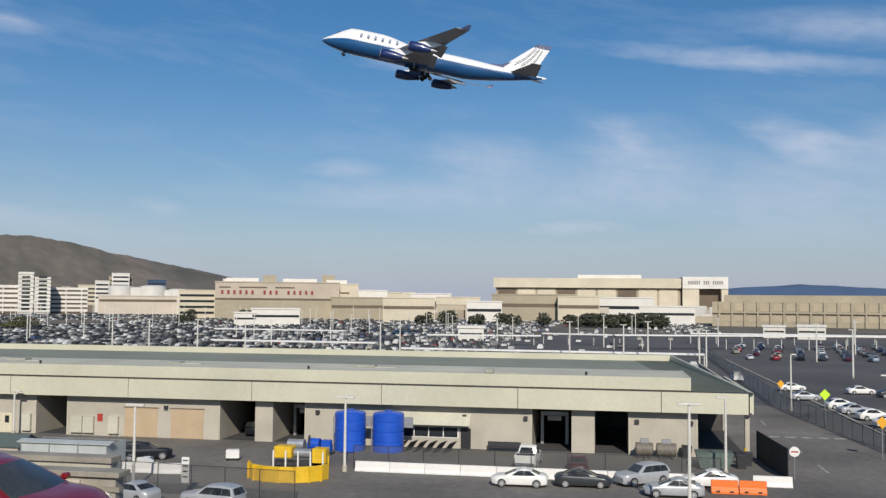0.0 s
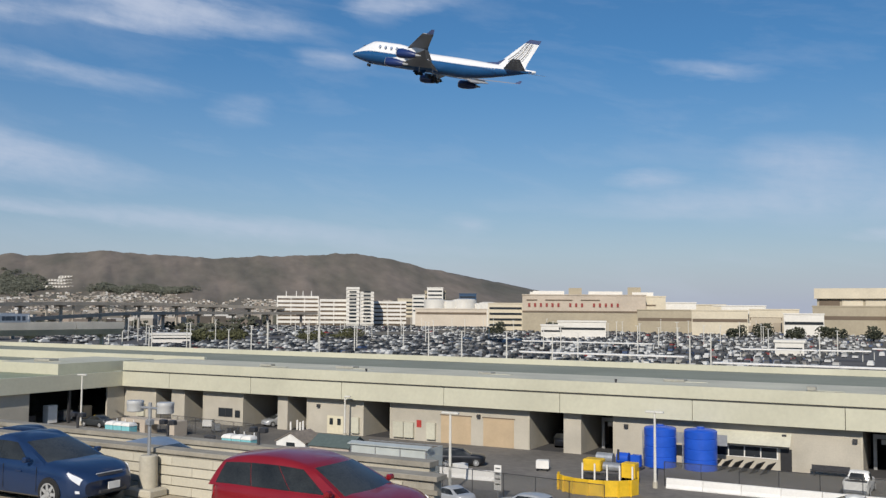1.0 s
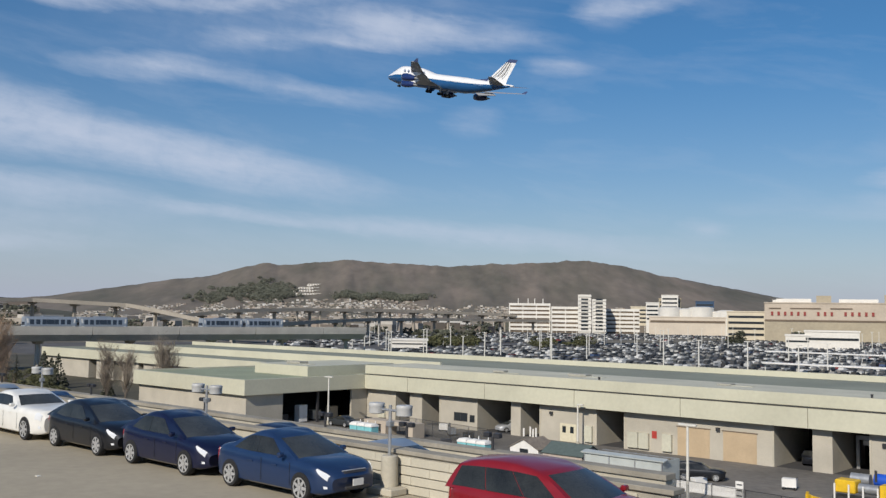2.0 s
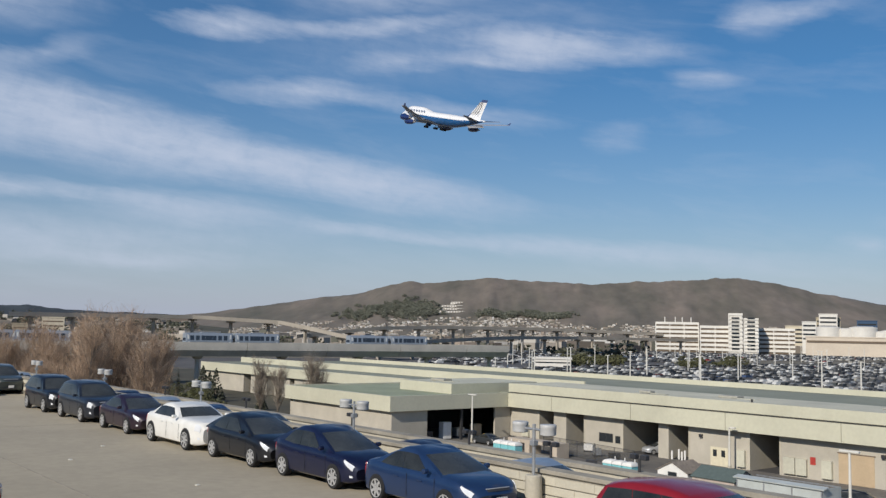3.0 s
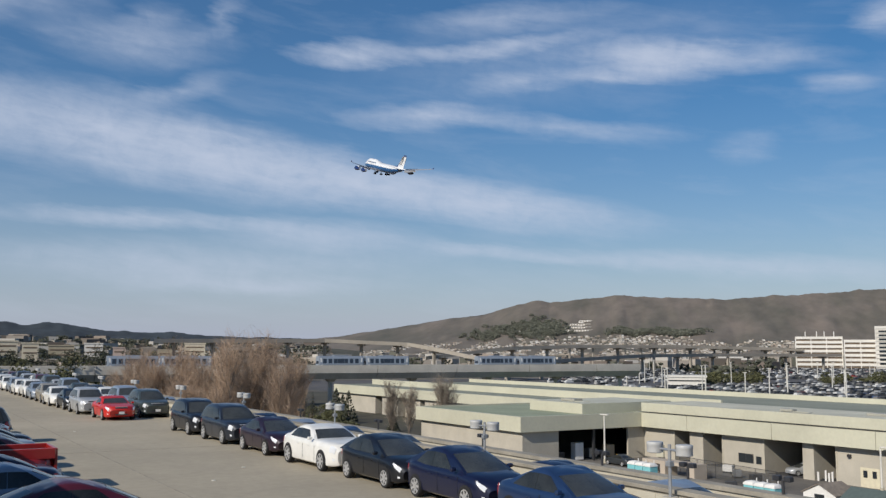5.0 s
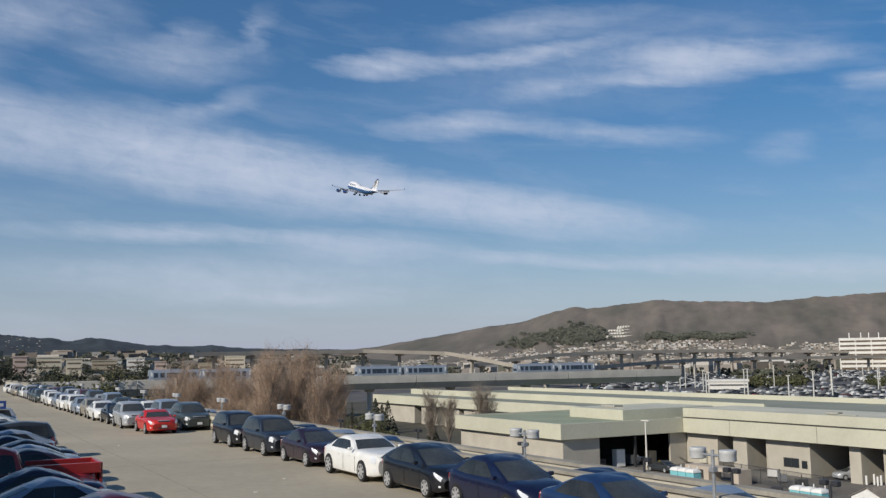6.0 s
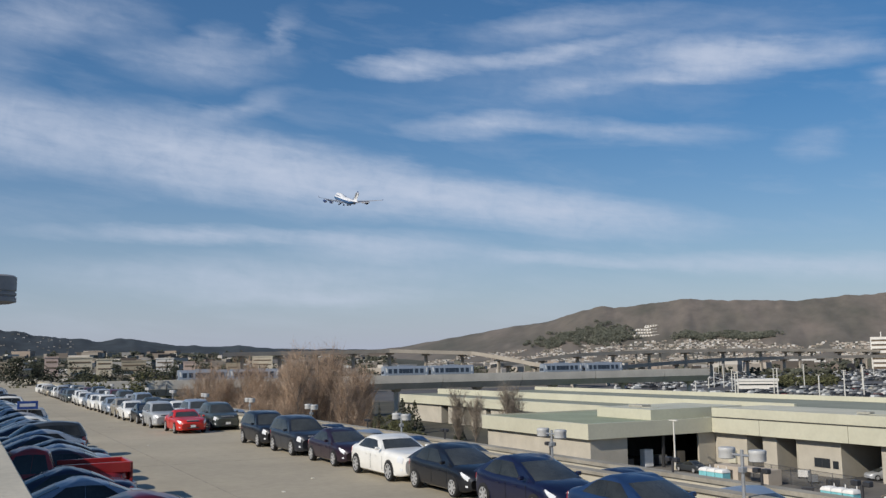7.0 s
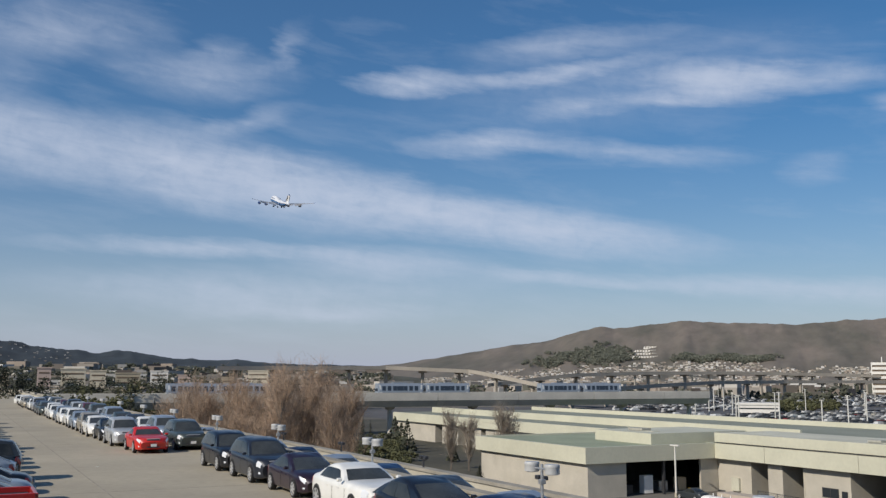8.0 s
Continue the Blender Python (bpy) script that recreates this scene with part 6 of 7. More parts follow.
# tan building with framed panels
D = 640
t = thing("warehouse", "long tan warehouse with two rows of framed panels", "building", facing(-12.5, D))
part("wall", cube(-72, 110, 0, 40, 0, rise(.15, D)), TAN_FAR, t)
part("upper_wall", cube(-66, 50, 14, 40, rise(.15, D), rise(.55, D)), TAN_FAR, t)
for k in range(22):
    for z0, z1 in ((rise(-.38, D), rise(.06, D)), (rise(-1.0, D), rise(-.62, D))):
        part("panel", cube(-66 + 8 * k, -60 + 8 * k, -.2, -.02, z0, z1), mat("pale_tan_panel", (0.45, 0.38, 0.27), 0.8, var=0.06, scale=0.1), t)
    part("pier", cube(-68 + 8 * k, -66.8 + 8 * k, -1.1, -.02, 0, rise(.14, D)), TAN_FAR, t)
part("cornice", cube(-72, 110, -1.4, -.02, rise(-.52, D), rise(-.42, D)), TAN_FAR, t)
for az, w in ((-11.9, 16), (-14.6, 20), (-15.9, 14)):
    tagged(part("rooftop_plant", cube(-w / 2, w / 2, 0, 10, rise(.1, 660), rise(.52, 660)), WHITE_FAR, at=facing(az, 660)), "pale rooftop plant room", "plant room", "rooftop plant")

# ---- guideway with trains ----
G0, GD = Vector((-229.0, 92.5, 0)), Vector((0.075, 0.997, 0)).normalized()
GUIDE = mat("guideway_concrete", (0.58, 0.54, 0.47), 0.85, var=0.08, scale=0.2, fine=3)
way = thing("guideway", "elevated grey concrete train guideway on columns", "viaduct", Matrix.Translation(G0))
ANG = math.degrees(math.atan2(GD.y, GD.x))
FR = pose(0, 0, 0, 0, 0, ANG)
for k in range(-3, 5):
    a, b = 24.0 * k, min(24.0 * (k + 1) - .15, 112.5)
    part("girder", loft(bmesh.new(), [[(x, y, z) for y, z in ((0, 9.7), (0.05, 8.6), (1.5, 6.95), (7.5, 6.95), (8.95, 8.6), (9, 9.7))] for x in (a, b)]), GUIDE, way, at=FR)
    for y in (.12, 8.88):
        part("parapet", cube(a, b, y - .12, y + .12, 9.7, 10.65), GUIDE, way, at=FR)
    part("column", tube((a + 12, 4.5, 0), (a + 12, 4.5, 6.4), .62, n=14), GUIDE, way, at=FR)
    part("column_head", loft(bmesh.new(), [[(a + 12 + sx * .9, 4.5 + sy * w, z) for sx, sy in ((-1, -1), (1, -1), (1, 1), (-1, 1))] for w, z in ((.7, 6.2), (1.9, 6.94))]), GUIDE, way, at=FR)
T_BODY = mat("train_silver_blue", (0.33, 0.37, 0.42), 0.35, metal=0.3, var=0.05, coat=0.4)
T_WIN = mat("train_window", (0.02, 0.03, 0.05), 0.1, var=0.04, spec=0.7)


def at_bearing(az):
    """Metres along the guideway at which a bearing crosses it."""
    c, s = math.cos(radians(az)), math.sin(radians(az))
    return -(G0.x * c + G0.y * s) / (GD.x * c + GD.y * s)


def train_car(az, cab, group):
    s = at_bearing(az)
    p = G0 + GD * s
    t = thing("train_car", "silver-blue driverless train car with dark windows", "train car", pose(p.x, p.y, 9.7, 0, 0, ANG) @ pose(0, 2.3, 0), group)
    pts = lambda x, k: [(x, -1.4 * k, .3), (x, -1.45 * k, 1.2), (x, -1.35 * k, 2.7), (x, -1.0 * k, 3.35), (x, 1.0 * k, 3.35), (x, 1.35 * k, 2.7), (x, 1.45 * k, 1.2), (x, 1.4 * k, .3)]
    rings = [pts(x, k) for x, k in ((-6.3, .92), (-5.9, 1), (5.9, 1), (6.3, .92))]
    part("body", loft(bmesh.new(), rings), T_BODY, t, smooth=False)
    for side in (-1, 1):
        for k in range(7):
            wide = 1.9 if k == 3 else 1.0
            x = -4.7 + 1.5 * k
            q = [(x - wide / 2, side * 1.44, 1.45), (x + wide / 2, side * 1.44, 1.45), (x + wide / 2, side * 1.37, 2.65), (x - wide / 2, side * 1.37, 2.65)]
            part("window", slab(bmesh.new(), q if side < 0 else q[::-1], .06), T_WIN, t, "dark tinted window")
    part("roof_unit", cube(-2.0, 2.0, -.8, .8, 3.35, 3.55), T_BODY, t, bevel=0.05)
    for e in (-1, 1):
        q = [(e * 6.32, -1.1, 1.3), (e * 6.32, 1.1, 1.3), (e * 6.28, .9, 2.8), (e * 6.28, -.9, 2.8)]
        part("end_window", slab(bmesh.new(), q if e > 0 else q[::-1], .05), T_WIN, t)
        part("cab_post", slab(bmesh.new(), [(e * 5.2, -1.47, .5), (e * 5.75, -1.47, .5), (e * 6.0, -1.36, 2.9), (e * 5.6, -1.36, 2.9)][::e], .04), WHITE, t, "white slanted end panel")
    for x in (-4, 4):
        part("bogie", cube(x - 1, x + 1, -1.1, 1.1, 0, .3), STEEL_DARK, t)


for az in (65.0, 62.2):
    train_car(az, True, "west train")
for az in (55.52, 53.08):
    train_car(az, True, "east train")
for az in (77.0, 74.1):
    train_car(az, True, "north train")

# ---- motorway viaducts ----
VIA = mat("viaduct_concrete", (0.37, 0.33, 0.275), 0.85, var=0.08, scale=0.1, fine=1)


def viaduct(keys, width, label):
    """Bearing, distance and height of the deck along its run."""
    t = thing("motorway_viaduct", label, "viaduct", None, "viaducts")
    pts, n = [], 40
    for k in range(n + 1):
        f = k / n
        a = keys[0][0] + (keys[-1][0] - keys[0][0]) * f
        d = float(np.interp(-a, [-q[0] for q in keys], [q[1] for q in keys]))
        z = float(np.interp(-a, [-q[0] for q in keys], [q[2] for q in keys]))
        pts.append(polar(a, d, z))
    rings = []
    for k, p in enumerate(pts):
        r = polar(math.degrees(math.atan2(-p.x, p.y)), 1).normalized()
        r.z = 0
        near, far = p - r * width / 2, p + r * width / 2
        rings.append([near + Vector((0, 0, dz)) for dz in (-1.2, 0.9)] + [far + Vector((0, 0, dz)) for dz in (0.9, -1.2)])
    part("deck", loft(bmesh.new(), rings), VIA, t)
    for k in range(2, n, 4):
        p = pts[k]
        if p.z > 5:
            part("column", cube(p.x - .75, p.x + .75, p.y - .75, p.y + .75, 0, p.z - 1.2), VIA, t)
            part("crosshead", cube(p.x - width * .35, p.x + width * .35, p.y - .8, p.y + .8, p.z - 2.2, p.z - 1.2), VIA, t)


viaduct(((76, 520, 19.5), (66, 560, 20.5), (61, 560, 18.5), (57, 520, 11.0), (54, 480, 6.0)), 12, "curving concrete motorway viaduct")
viaduct(((60, 560, 10.5), (55, 600, 16.5), (51, 640, 18.0), (45, 700, 18.5), (39, 760, 17.0)), 12, "curving concrete motorway viaduct")
viaduct(((56, 450, 7.0), (52, 520, 9.5), (47, 620, 12.0), (43, 700, 12.5), (36, 800, 12.5)), 12, "lower concrete motorway viaduct")
viaduct(((78.6, 430, 8.6), (75, 430, 9.6), (72, 440, 9.8), (68, 450, 9.8)), 12, "straight concrete motorway viaduct")
viaduct(((97, 480, 9.5), (91, 470, 9.5), (87.2, 470, 9.0)), 12, "straight concrete motorway viaduct")
viaduct(((52, 900, 20.5), (46, 930, 20.0), (41, 960, 18.0), (38, 990, 17.0)), 12, "distant motorway viaduct before the houses")

# ---- town, woods and shrubs ----
rows = []
surf = RIDGE_POINT["backdrop_mountain"]
for k in range(9500):
    a = rnd.uniform(24, 69)
    top = .43 if 44 < a < 62 else .33
    f = rnd.uniform(.0, 1.0) ** 1.25 * top
    if noise.noise(Vector((a * .8, f * 9, 3.3))) < -.25:
        continue
    p = surf(a, f)
    rows.append((p.x, p.y, p.z - 1.5, rnd.uniform(2.4, 5.2), rnd.uniform(3, 4.5), rnd.uniform(3, 5.2), radians(a + rnd.choice((0, 0, 25, -20, 90))), rnd.choice((.0, .15, .35))))
west = RIDGE_POINT["backdrop_hills_west"]
for k in range(110):
    a = rnd.uniform(84, 93)
    p = west(a, rnd.uniform(.55, .97))
    rows.append((p.x, p.y, p.z - 2, rnd.uniform(2, 5), 4, rnd.uniform(3.5, 5), radians(a), .1))
HOUSES = [(.50, .44, .37), (.40, .36, .31), (.60, .56, .50), (.33, .29, .25), (.22, .18, .15), (.52, .49, .45), (.29, .26, .23), (.68, .66, .62), (.38, .31, .25), (.20, .18, .15), (.13, .13, .10)]
stuff_boxes("hillside_houses", rows, palette_mat("house_walls", HOUSES, .8), "pale crowded houses on the lower slopes", "houses")
rows = []
for k in range(3000):
    a = rnd.uniform(20, 98)
    d = rnd.uniform(780, 2350) if a > 40 else rnd.uniform(1050, 2300)
    if noise.noise(Vector((a * .5, d * .004, 1.3))) < -.1:
        continue
    p = polar(a, d)
    big = rnd.random() < .15
    rows.append((p.x, p.y, 0, rnd.uniform(4, 9) * (2 if big else 1), rnd.uniform(4, 7), rnd.uniform(4, 9) * (1.4 if big else 1), radians(a + rnd.choice((0, 30, -30))), rnd.choice((0, 0, .2))))
for k in range(420):
    a = rnd.uniform(70, 97)
    p = polar(a, rnd.uniform(470, 900))
    rows.append((p.x, p.y, 0, rnd.uniform(4, 11), rnd.uniform(4, 7), rnd.uniform(3.5, 9), radians(a + rnd.choice((0, 25, -30))), 0))
rise_west = RIDGE_POINT["backdrop_rise_west"]
for k in range(520):
    a = rnd.uniform(66, 97)
    p = rise_west(a, rnd.uniform(.05, .98))
    big = rnd.random() < .12
    rows.append((p.x, p.y, p.z - 1.5, rnd.uniform(4, 9) * (1.8 if big else 1), rnd.uniform(4, 7), rnd.uniform(4.5, 7.5) * (1.5 if big else 1), radians(a + rnd.choice((0, 25, -30))), 0))
stuff_boxes("town_buildings", rows, palette_mat("town_walls", HOUSES + [(.66, .62, .56), (.16, .13, .11), (.2, .17, .14)], .8), "low pale buildings of the town on the flats", "houses")
rows = []
for k in range(900):
    a = rnd.uniform(-16, 19)
    d = rnd.uniform(720, 1500)
    p = polar(a, d)
    rows.append((p.x, p.y, 0, rnd.uniform(5, 16), rnd.uniform(5, 9), rnd.uniform(5, 13), radians(a), 0))
stuff_boxes("airfield_sheds", rows, palette_mat("shed_walls", [(.68, .62, .52), (.58, .50, .38), (.72, .70, .66), (.45, .38, .29), (.62, .56, .46)], .75), "cream and white airfield sheds beyond the hangars", "buildings")
for a, f, w in ((50.5, .50, 118), (50.4, .545, 124), (50.5, .59, 92), (50.3, .635, 50), (54.6, .52, 46)):
    p = surf(a, f)
    t = thing("terrace_block", "pale terraced apartment block on the green spur", "building", pose(p.x, p.y, p.z - 4, 0, 0, a), "terrace blocks")
    for k in range(2):
        part("storey", cube(-w / 2 + 3 * k, w / 2 - 5 * k, 5 * k, 14 + 5 * k, 3.2 * k, 3.2 * k + 6), WHITE_FAR, t)
        for q in range(int(w / 9)):
            part("window", cube(-w / 2 + 5 + 8.6 * q, -w / 2 + 9.6 + 8.6 * q, 5 * k - .3, 5 * k - .02, 3.2 * k + 3.4, 3.2 * k + 5.2), BROWN_FAR, t)


def clumps(name, spots, material, label, leaves=26, size=.34, category="trees"):
    """Crowns out of many small tilted leaf clumps: x, y, z of the foot, radius, height."""
    V, Fc = [], []
    for x, y, z, r, h in spots:
        for k in range(leaves):
            u = rnd.random()
            a, rr = rnd.uniform(0, 6.283), r * math.sqrt(rnd.random()) * (1.1 - .8 * abs(u - .45))
            cx, cy, cz = x + rr * math.cos(a), y + rr * math.sin(a), z + h * (.12 + .88 * u)
            s = r * size * rnd.uniform(.6, 1.4)
            n = len(V)
            for j in range(4):
                t = 6.283 * j / 4 + rnd.random()
                V.append((cx + s * math.cos(t), cy + s * math.sin(t), cz + rnd.uniform(-.6, .6) * s))
            V.append((cx + rnd.uniform(-.3, .3) * s, cy, cz + s * rnd.uniform(.5, 1.0)))
            V.append((cx, cy + rnd.uniform(-.3, .3) * s, cz - s * rnd.uniform(.4, .9)))
            for j in range(4):
                Fc += [(n + j, n + (j + 1) % 4, n + 4), (n + (j + 1) % 4, n + j, n + 5)]
    me = bpy.data.meshes.new(name)
    me.from_pydata(V, [], Fc)
    me.materials.append(material)
    return tagged(new(name, me), label, category, kind="stuff")


# far leaves: distance haze put into a paler leaf colour
LEAF_FAR = mat("haze_paled_leaf", (0.085, 0.088, 0.060), 0.9, var=0.12, scale=0.05, fine=0.5, island=.25)
LEAF = mat("dark_evergreen_leaf", (0.055, 0.060, 0.036), 0.8, var=0.15, scale=0.2, fine=2, island=.35)
LEAF_OLIVE = mat("olive_shrub_leaf", (0.085, 0.085, 0.035), 0.85, var=0.15, scale=0.2, fine=2, island=.35)
LEAF_BROWN = mat("dry_brown_twig", (0.46, 0.33, 0.23), 0.9, var=0.15, scale=0.5, fine=5, island=.3)
spots = []
for k in range(760):
    a = rnd.choice((rnd.gauss(53.4, .55), rnd.gauss(55.6, .9), rnd.gauss(52.4, .5), rnd.gauss(47.6, .6), rnd.gauss(44.9, .7)))
    f = rnd.gauss(.54, .065) if a > 49.5 else rnd.uniform(.42, .49)
    p = surf(a, min(.9, max(.1, f)))
    spots.append((p.x, p.y, p.z, rnd.uniform(6, 12), rnd.uniform(8, 13)))
# wood leaves lightened further, haze being part of their colour
clumps("hillside_wood", spots, mat("haze_paled_wood_leaf", (0.135, 0.140, 0.105), 0.9, var=0.12, scale=0.05, fine=0.5, island=.25), "dark evergreen wood on the mountain's spur", 60, .17)
spots = []
for k in range(420):
    a = rnd.uniform(22, 98)
    d = rnd.uniform(620, 2000) if a > 40 else rnd.uniform(1000, 2000)
    p = polar(a, d)
    spots.append((p.x, p.y, 0, rnd.uniform(4, 9), rnd.uniform(4, 9)))
for k in range(420):
    p = rise_west(rnd.uniform(66, 97), rnd.uniform(.0, .99))
    spots.append((p.x, p.y, p.z - 1, rnd.uniform(3.5, 8), rnd.uniform(5, 10)))
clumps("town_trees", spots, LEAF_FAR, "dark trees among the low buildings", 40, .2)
spots = [(*polar(rnd.uniform(80.6, 87.5), rnd.uniform(185, 232)).xy, 0, rnd.uniform(2.6, 4.6), rnd.uniform(7, 11.2)) for k in range(44)]
for k in range(170):
    p = polar(rnd.uniform(72, 97), rnd.uniform(300, 620))
    spots.append((p.x, p.y, 0, rnd.uniform(3, 6.5), rnd.uniform(4, 10)))
clumps("roadside_trees", spots, LEAF_OLIVE, "dark olive trees beyond the parking deck", 240, .095)
spots = [(*polar(rnd.uniform(-3.6, 1.4), rnd.uniform(560, 580)).xy, 0, rnd.uniform(4, 6), rnd.uniform(5.5, 8.5)) for k in range(34)]
spots += [(*polar(rnd.gauss(c, .35), rnd.uniform(560, 600)).xy, 0, rnd.uniform(3, 5), rnd.uniform(5, 9)) for c in (10.7, 9.4, 8.0, 6.3, 4.0, 2.3, 21.8, 25.2) for k in range(3)]
clumps("hangar_trees", spots, LEAF, "dark round-topped trees before the hangars", 150, .15)
spots = [(*polar(rnd.gauss(c, .4), rnd.uniform(430, 520)).xy, 0, rnd.uniform(2.5, 4.5), rnd.uniform(2.5, 5)) for c in (43.4, 42.6, 41.6, 40.8, 36.6, 34.0) for k in range(6)]
spots += [(*polar(rnd.uniform(64.5, 70), rnd.uniform(150, 215)).xy, 0, rnd.uniform(1.0, 2.2), rnd.uniform(1, 3.2)) for k in range(46)]
spots += [(*polar(rnd.uniform(66, 84), rnd.uniform(125, 170)).xy, 0, rnd.uniform(1.5, 3), rnd.uniform(1.5, 4)) for k in range(60)]
clumps("scrub", spots, LEAF_OLIVE, "olive scrub on the banks by the guideway", 110, .13)
GRASS = mat("spring_grass", (0.10, 0.13, 0.035), 0.95, var=0.2, scale=0.05, fine=1)
bm = bmesh.new()
q = [polar(56, 262), polar(40, 300), polar(40, 420), polar(58, 330)]
bm.faces.new([bm.verts.new((p.x, p.y, -.015)) for p in q])
tagged(part("ground_verge", bm, GRASS), "green grass verge under the guideway", "grass", kind="structure")
bm = bmesh.new()
q = [polar(88, 90), polar(60, 118), polar(60, 330), polar(88, 420)]
bm.faces.new([bm.verts.new((p.x, p.y, .006)) for p in q][::-1])
tagged(part("ground_bank", bm, mat("dark_brown_scrub_ground", (0.075, 0.068, 0.045), 0.95, var=0.2, scale=0.06, fine=1)), "dark scrubby ground by the guideway", "ground", kind="structure")


# ---- bare trees ----
def twig(V, Fc, p, q, r0, r1):
    d = (q - p).normalized()
    a = d.orthogonal().normalized()
    b = d.cross(a)
    n = len(V)
    for c, r in ((p, r0), (q, r1)):
        for k in range(3):
            t = 2.094 * k
            V.append(tuple(c + r * (math.cos(t) * a + math.sin(t) * b)))
    for k in range(3):
        Fc.append((n + k, n + (k + 1) % 3, n + 3 + (k + 1) % 3, n + 3 + k))


TWIG_GREY = mat("grey_brown_twig", (0.34, 0.285, 0.225), 0.9, var=0.12, scale=1, fine=10)
BARK = mat("grey_brown_bark", (0.22, 0.18, 0.145), 0.9, var=0.15, scale=1, fine=10)


def bare_tree(x, y, h, spread, label, limbs=26, twigs=26, group="bare trees", material=None, thick=1.0, reach=1.0):
    t = thing("bare_tree", label, "tree", pose(x, y, 0), group)
    V, Fc, W, Fw = [], [], [], []
    lean = Vector((rnd.uniform(-.04, .04), rnd.uniform(-.04, .04), 1))
    prev = Vector((0, 0, 0))
    for k in range(6):
        nxt = lean * (h * .85 * (k + 1) / 6) + Vector((rnd.uniform(-.15, .15), rnd.uniform(-.15, .15), 0))
        twig(V, Fc, prev, nxt, .16 * thick * (1 - k / 7), .16 * thick * (1 - (k + 1) / 7))
        prev = nxt
    for k in range(limbs):
        f = rnd.uniform(.08, .8)
        a = rnd.uniform(0, 6.283)
        p = lean * h * .85 * f
        ln = h * rnd.uniform(.25, .42) * (1.15 - f * .6)
        q = p + Vector((math.cos(a) * spread * rnd.uniform(.4, 1.0), math.sin(a) * spread * rnd.uniform(.4, 1.0), ln))
        twig(V, Fc, p, q, .055 * thick, .022 * thick)
        for j in range(twigs):
            g = rnd.uniform(.2, 1.0)
            s = p.lerp(q, g)
            e = s + Vector((rnd.gauss(0, .7), rnd.gauss(0, .7), rnd.uniform(.1, 1.9))) * (h / 13) * reach
            twig(W, Fw, s, e, .020 * thick, .008 * thick)
    for name, vv, ff, m in (("trunk", V, Fc, BARK), ("crown", W, Fw, material or LEAF_BROWN)):
        me = bpy.data.meshes.new(name)
        me.from_pydata(vv, [], ff)
        me.materials.append(m)
        new(name, me).parent = t
    return t


for k in range(38):
    az = 67.6 + 10.4 * (k + rnd.uniform(0, .8)) / 38
    d = rnd.uniform(104, 136)
    p = polar(az, d)
    h = rise(1.15 if az < 70 else (.75 if az < 74 else .3), d) * rnd.uniform(.70, 1.05)
    bare_tree(p.x, p.y, h * 1.04, 2.3, "tall bare brown poplar with fine upright twigs", 30, 62, thick=.62, reach=.75)
for x, y, h in ((-139, 73.8, 10.6), (-136.2, 75.5, 9.2), (-131.5, 79.0, 11.6), (-130.2, 79.6, 10.5)):
    bare_tree(x, y, h, 1.9, "slender bare tree beside the annex", 34, 34, material=TWIG_GREY, thick=.95)


def conifer(x, y, h, r):
    t = thing("conifer", "small dark conifer beside the annex wall", "tree", pose(x, y, 0), "conifers")
    part("trunk", tube((0, 0, 0), (0, 0, h * .9), .12, .03, n=7), BARK, t)
    V, Fc = [], []
    for k in range(420):
        f = rnd.random() ** .8
        a = rnd.uniform(0, 6.283)
        R = r * (1 - f) * rnd.uniform(.5, 1.1) + .08
        p = Vector((0, 0, h * (.1 + .9 * f)))
        q = p + Vector((R * math.cos(a), R * math.sin(a), -.12 * R))
        n = len(V)
        s = .10 + .10 * (1 - f)
        w = Vector((-math.sin(a), math.cos(a), 0)) * s
        V += [tuple(p), tuple(p.lerp(q, .6) + w), tuple(q), tuple(p.lerp(q, .6) - w)]
        Fc.append((n, n + 1, n + 2, n + 3))
    me = bpy.data.meshes.new("needles")
    me.from_pydata(V, [], Fc)
    me.materials.append(LEAF)
    new("needles", me).parent = t


for x, y, h, r in ((-131.0, 77.2, 4.2, 1.7), (-118.5, 67.5, 2.6, 1.3), (-170, 66, 6, 2.2), (-163, 70, 7, 2.4), (-186, 78, 7, 2.6)):
    conifer(x, y, h, r)


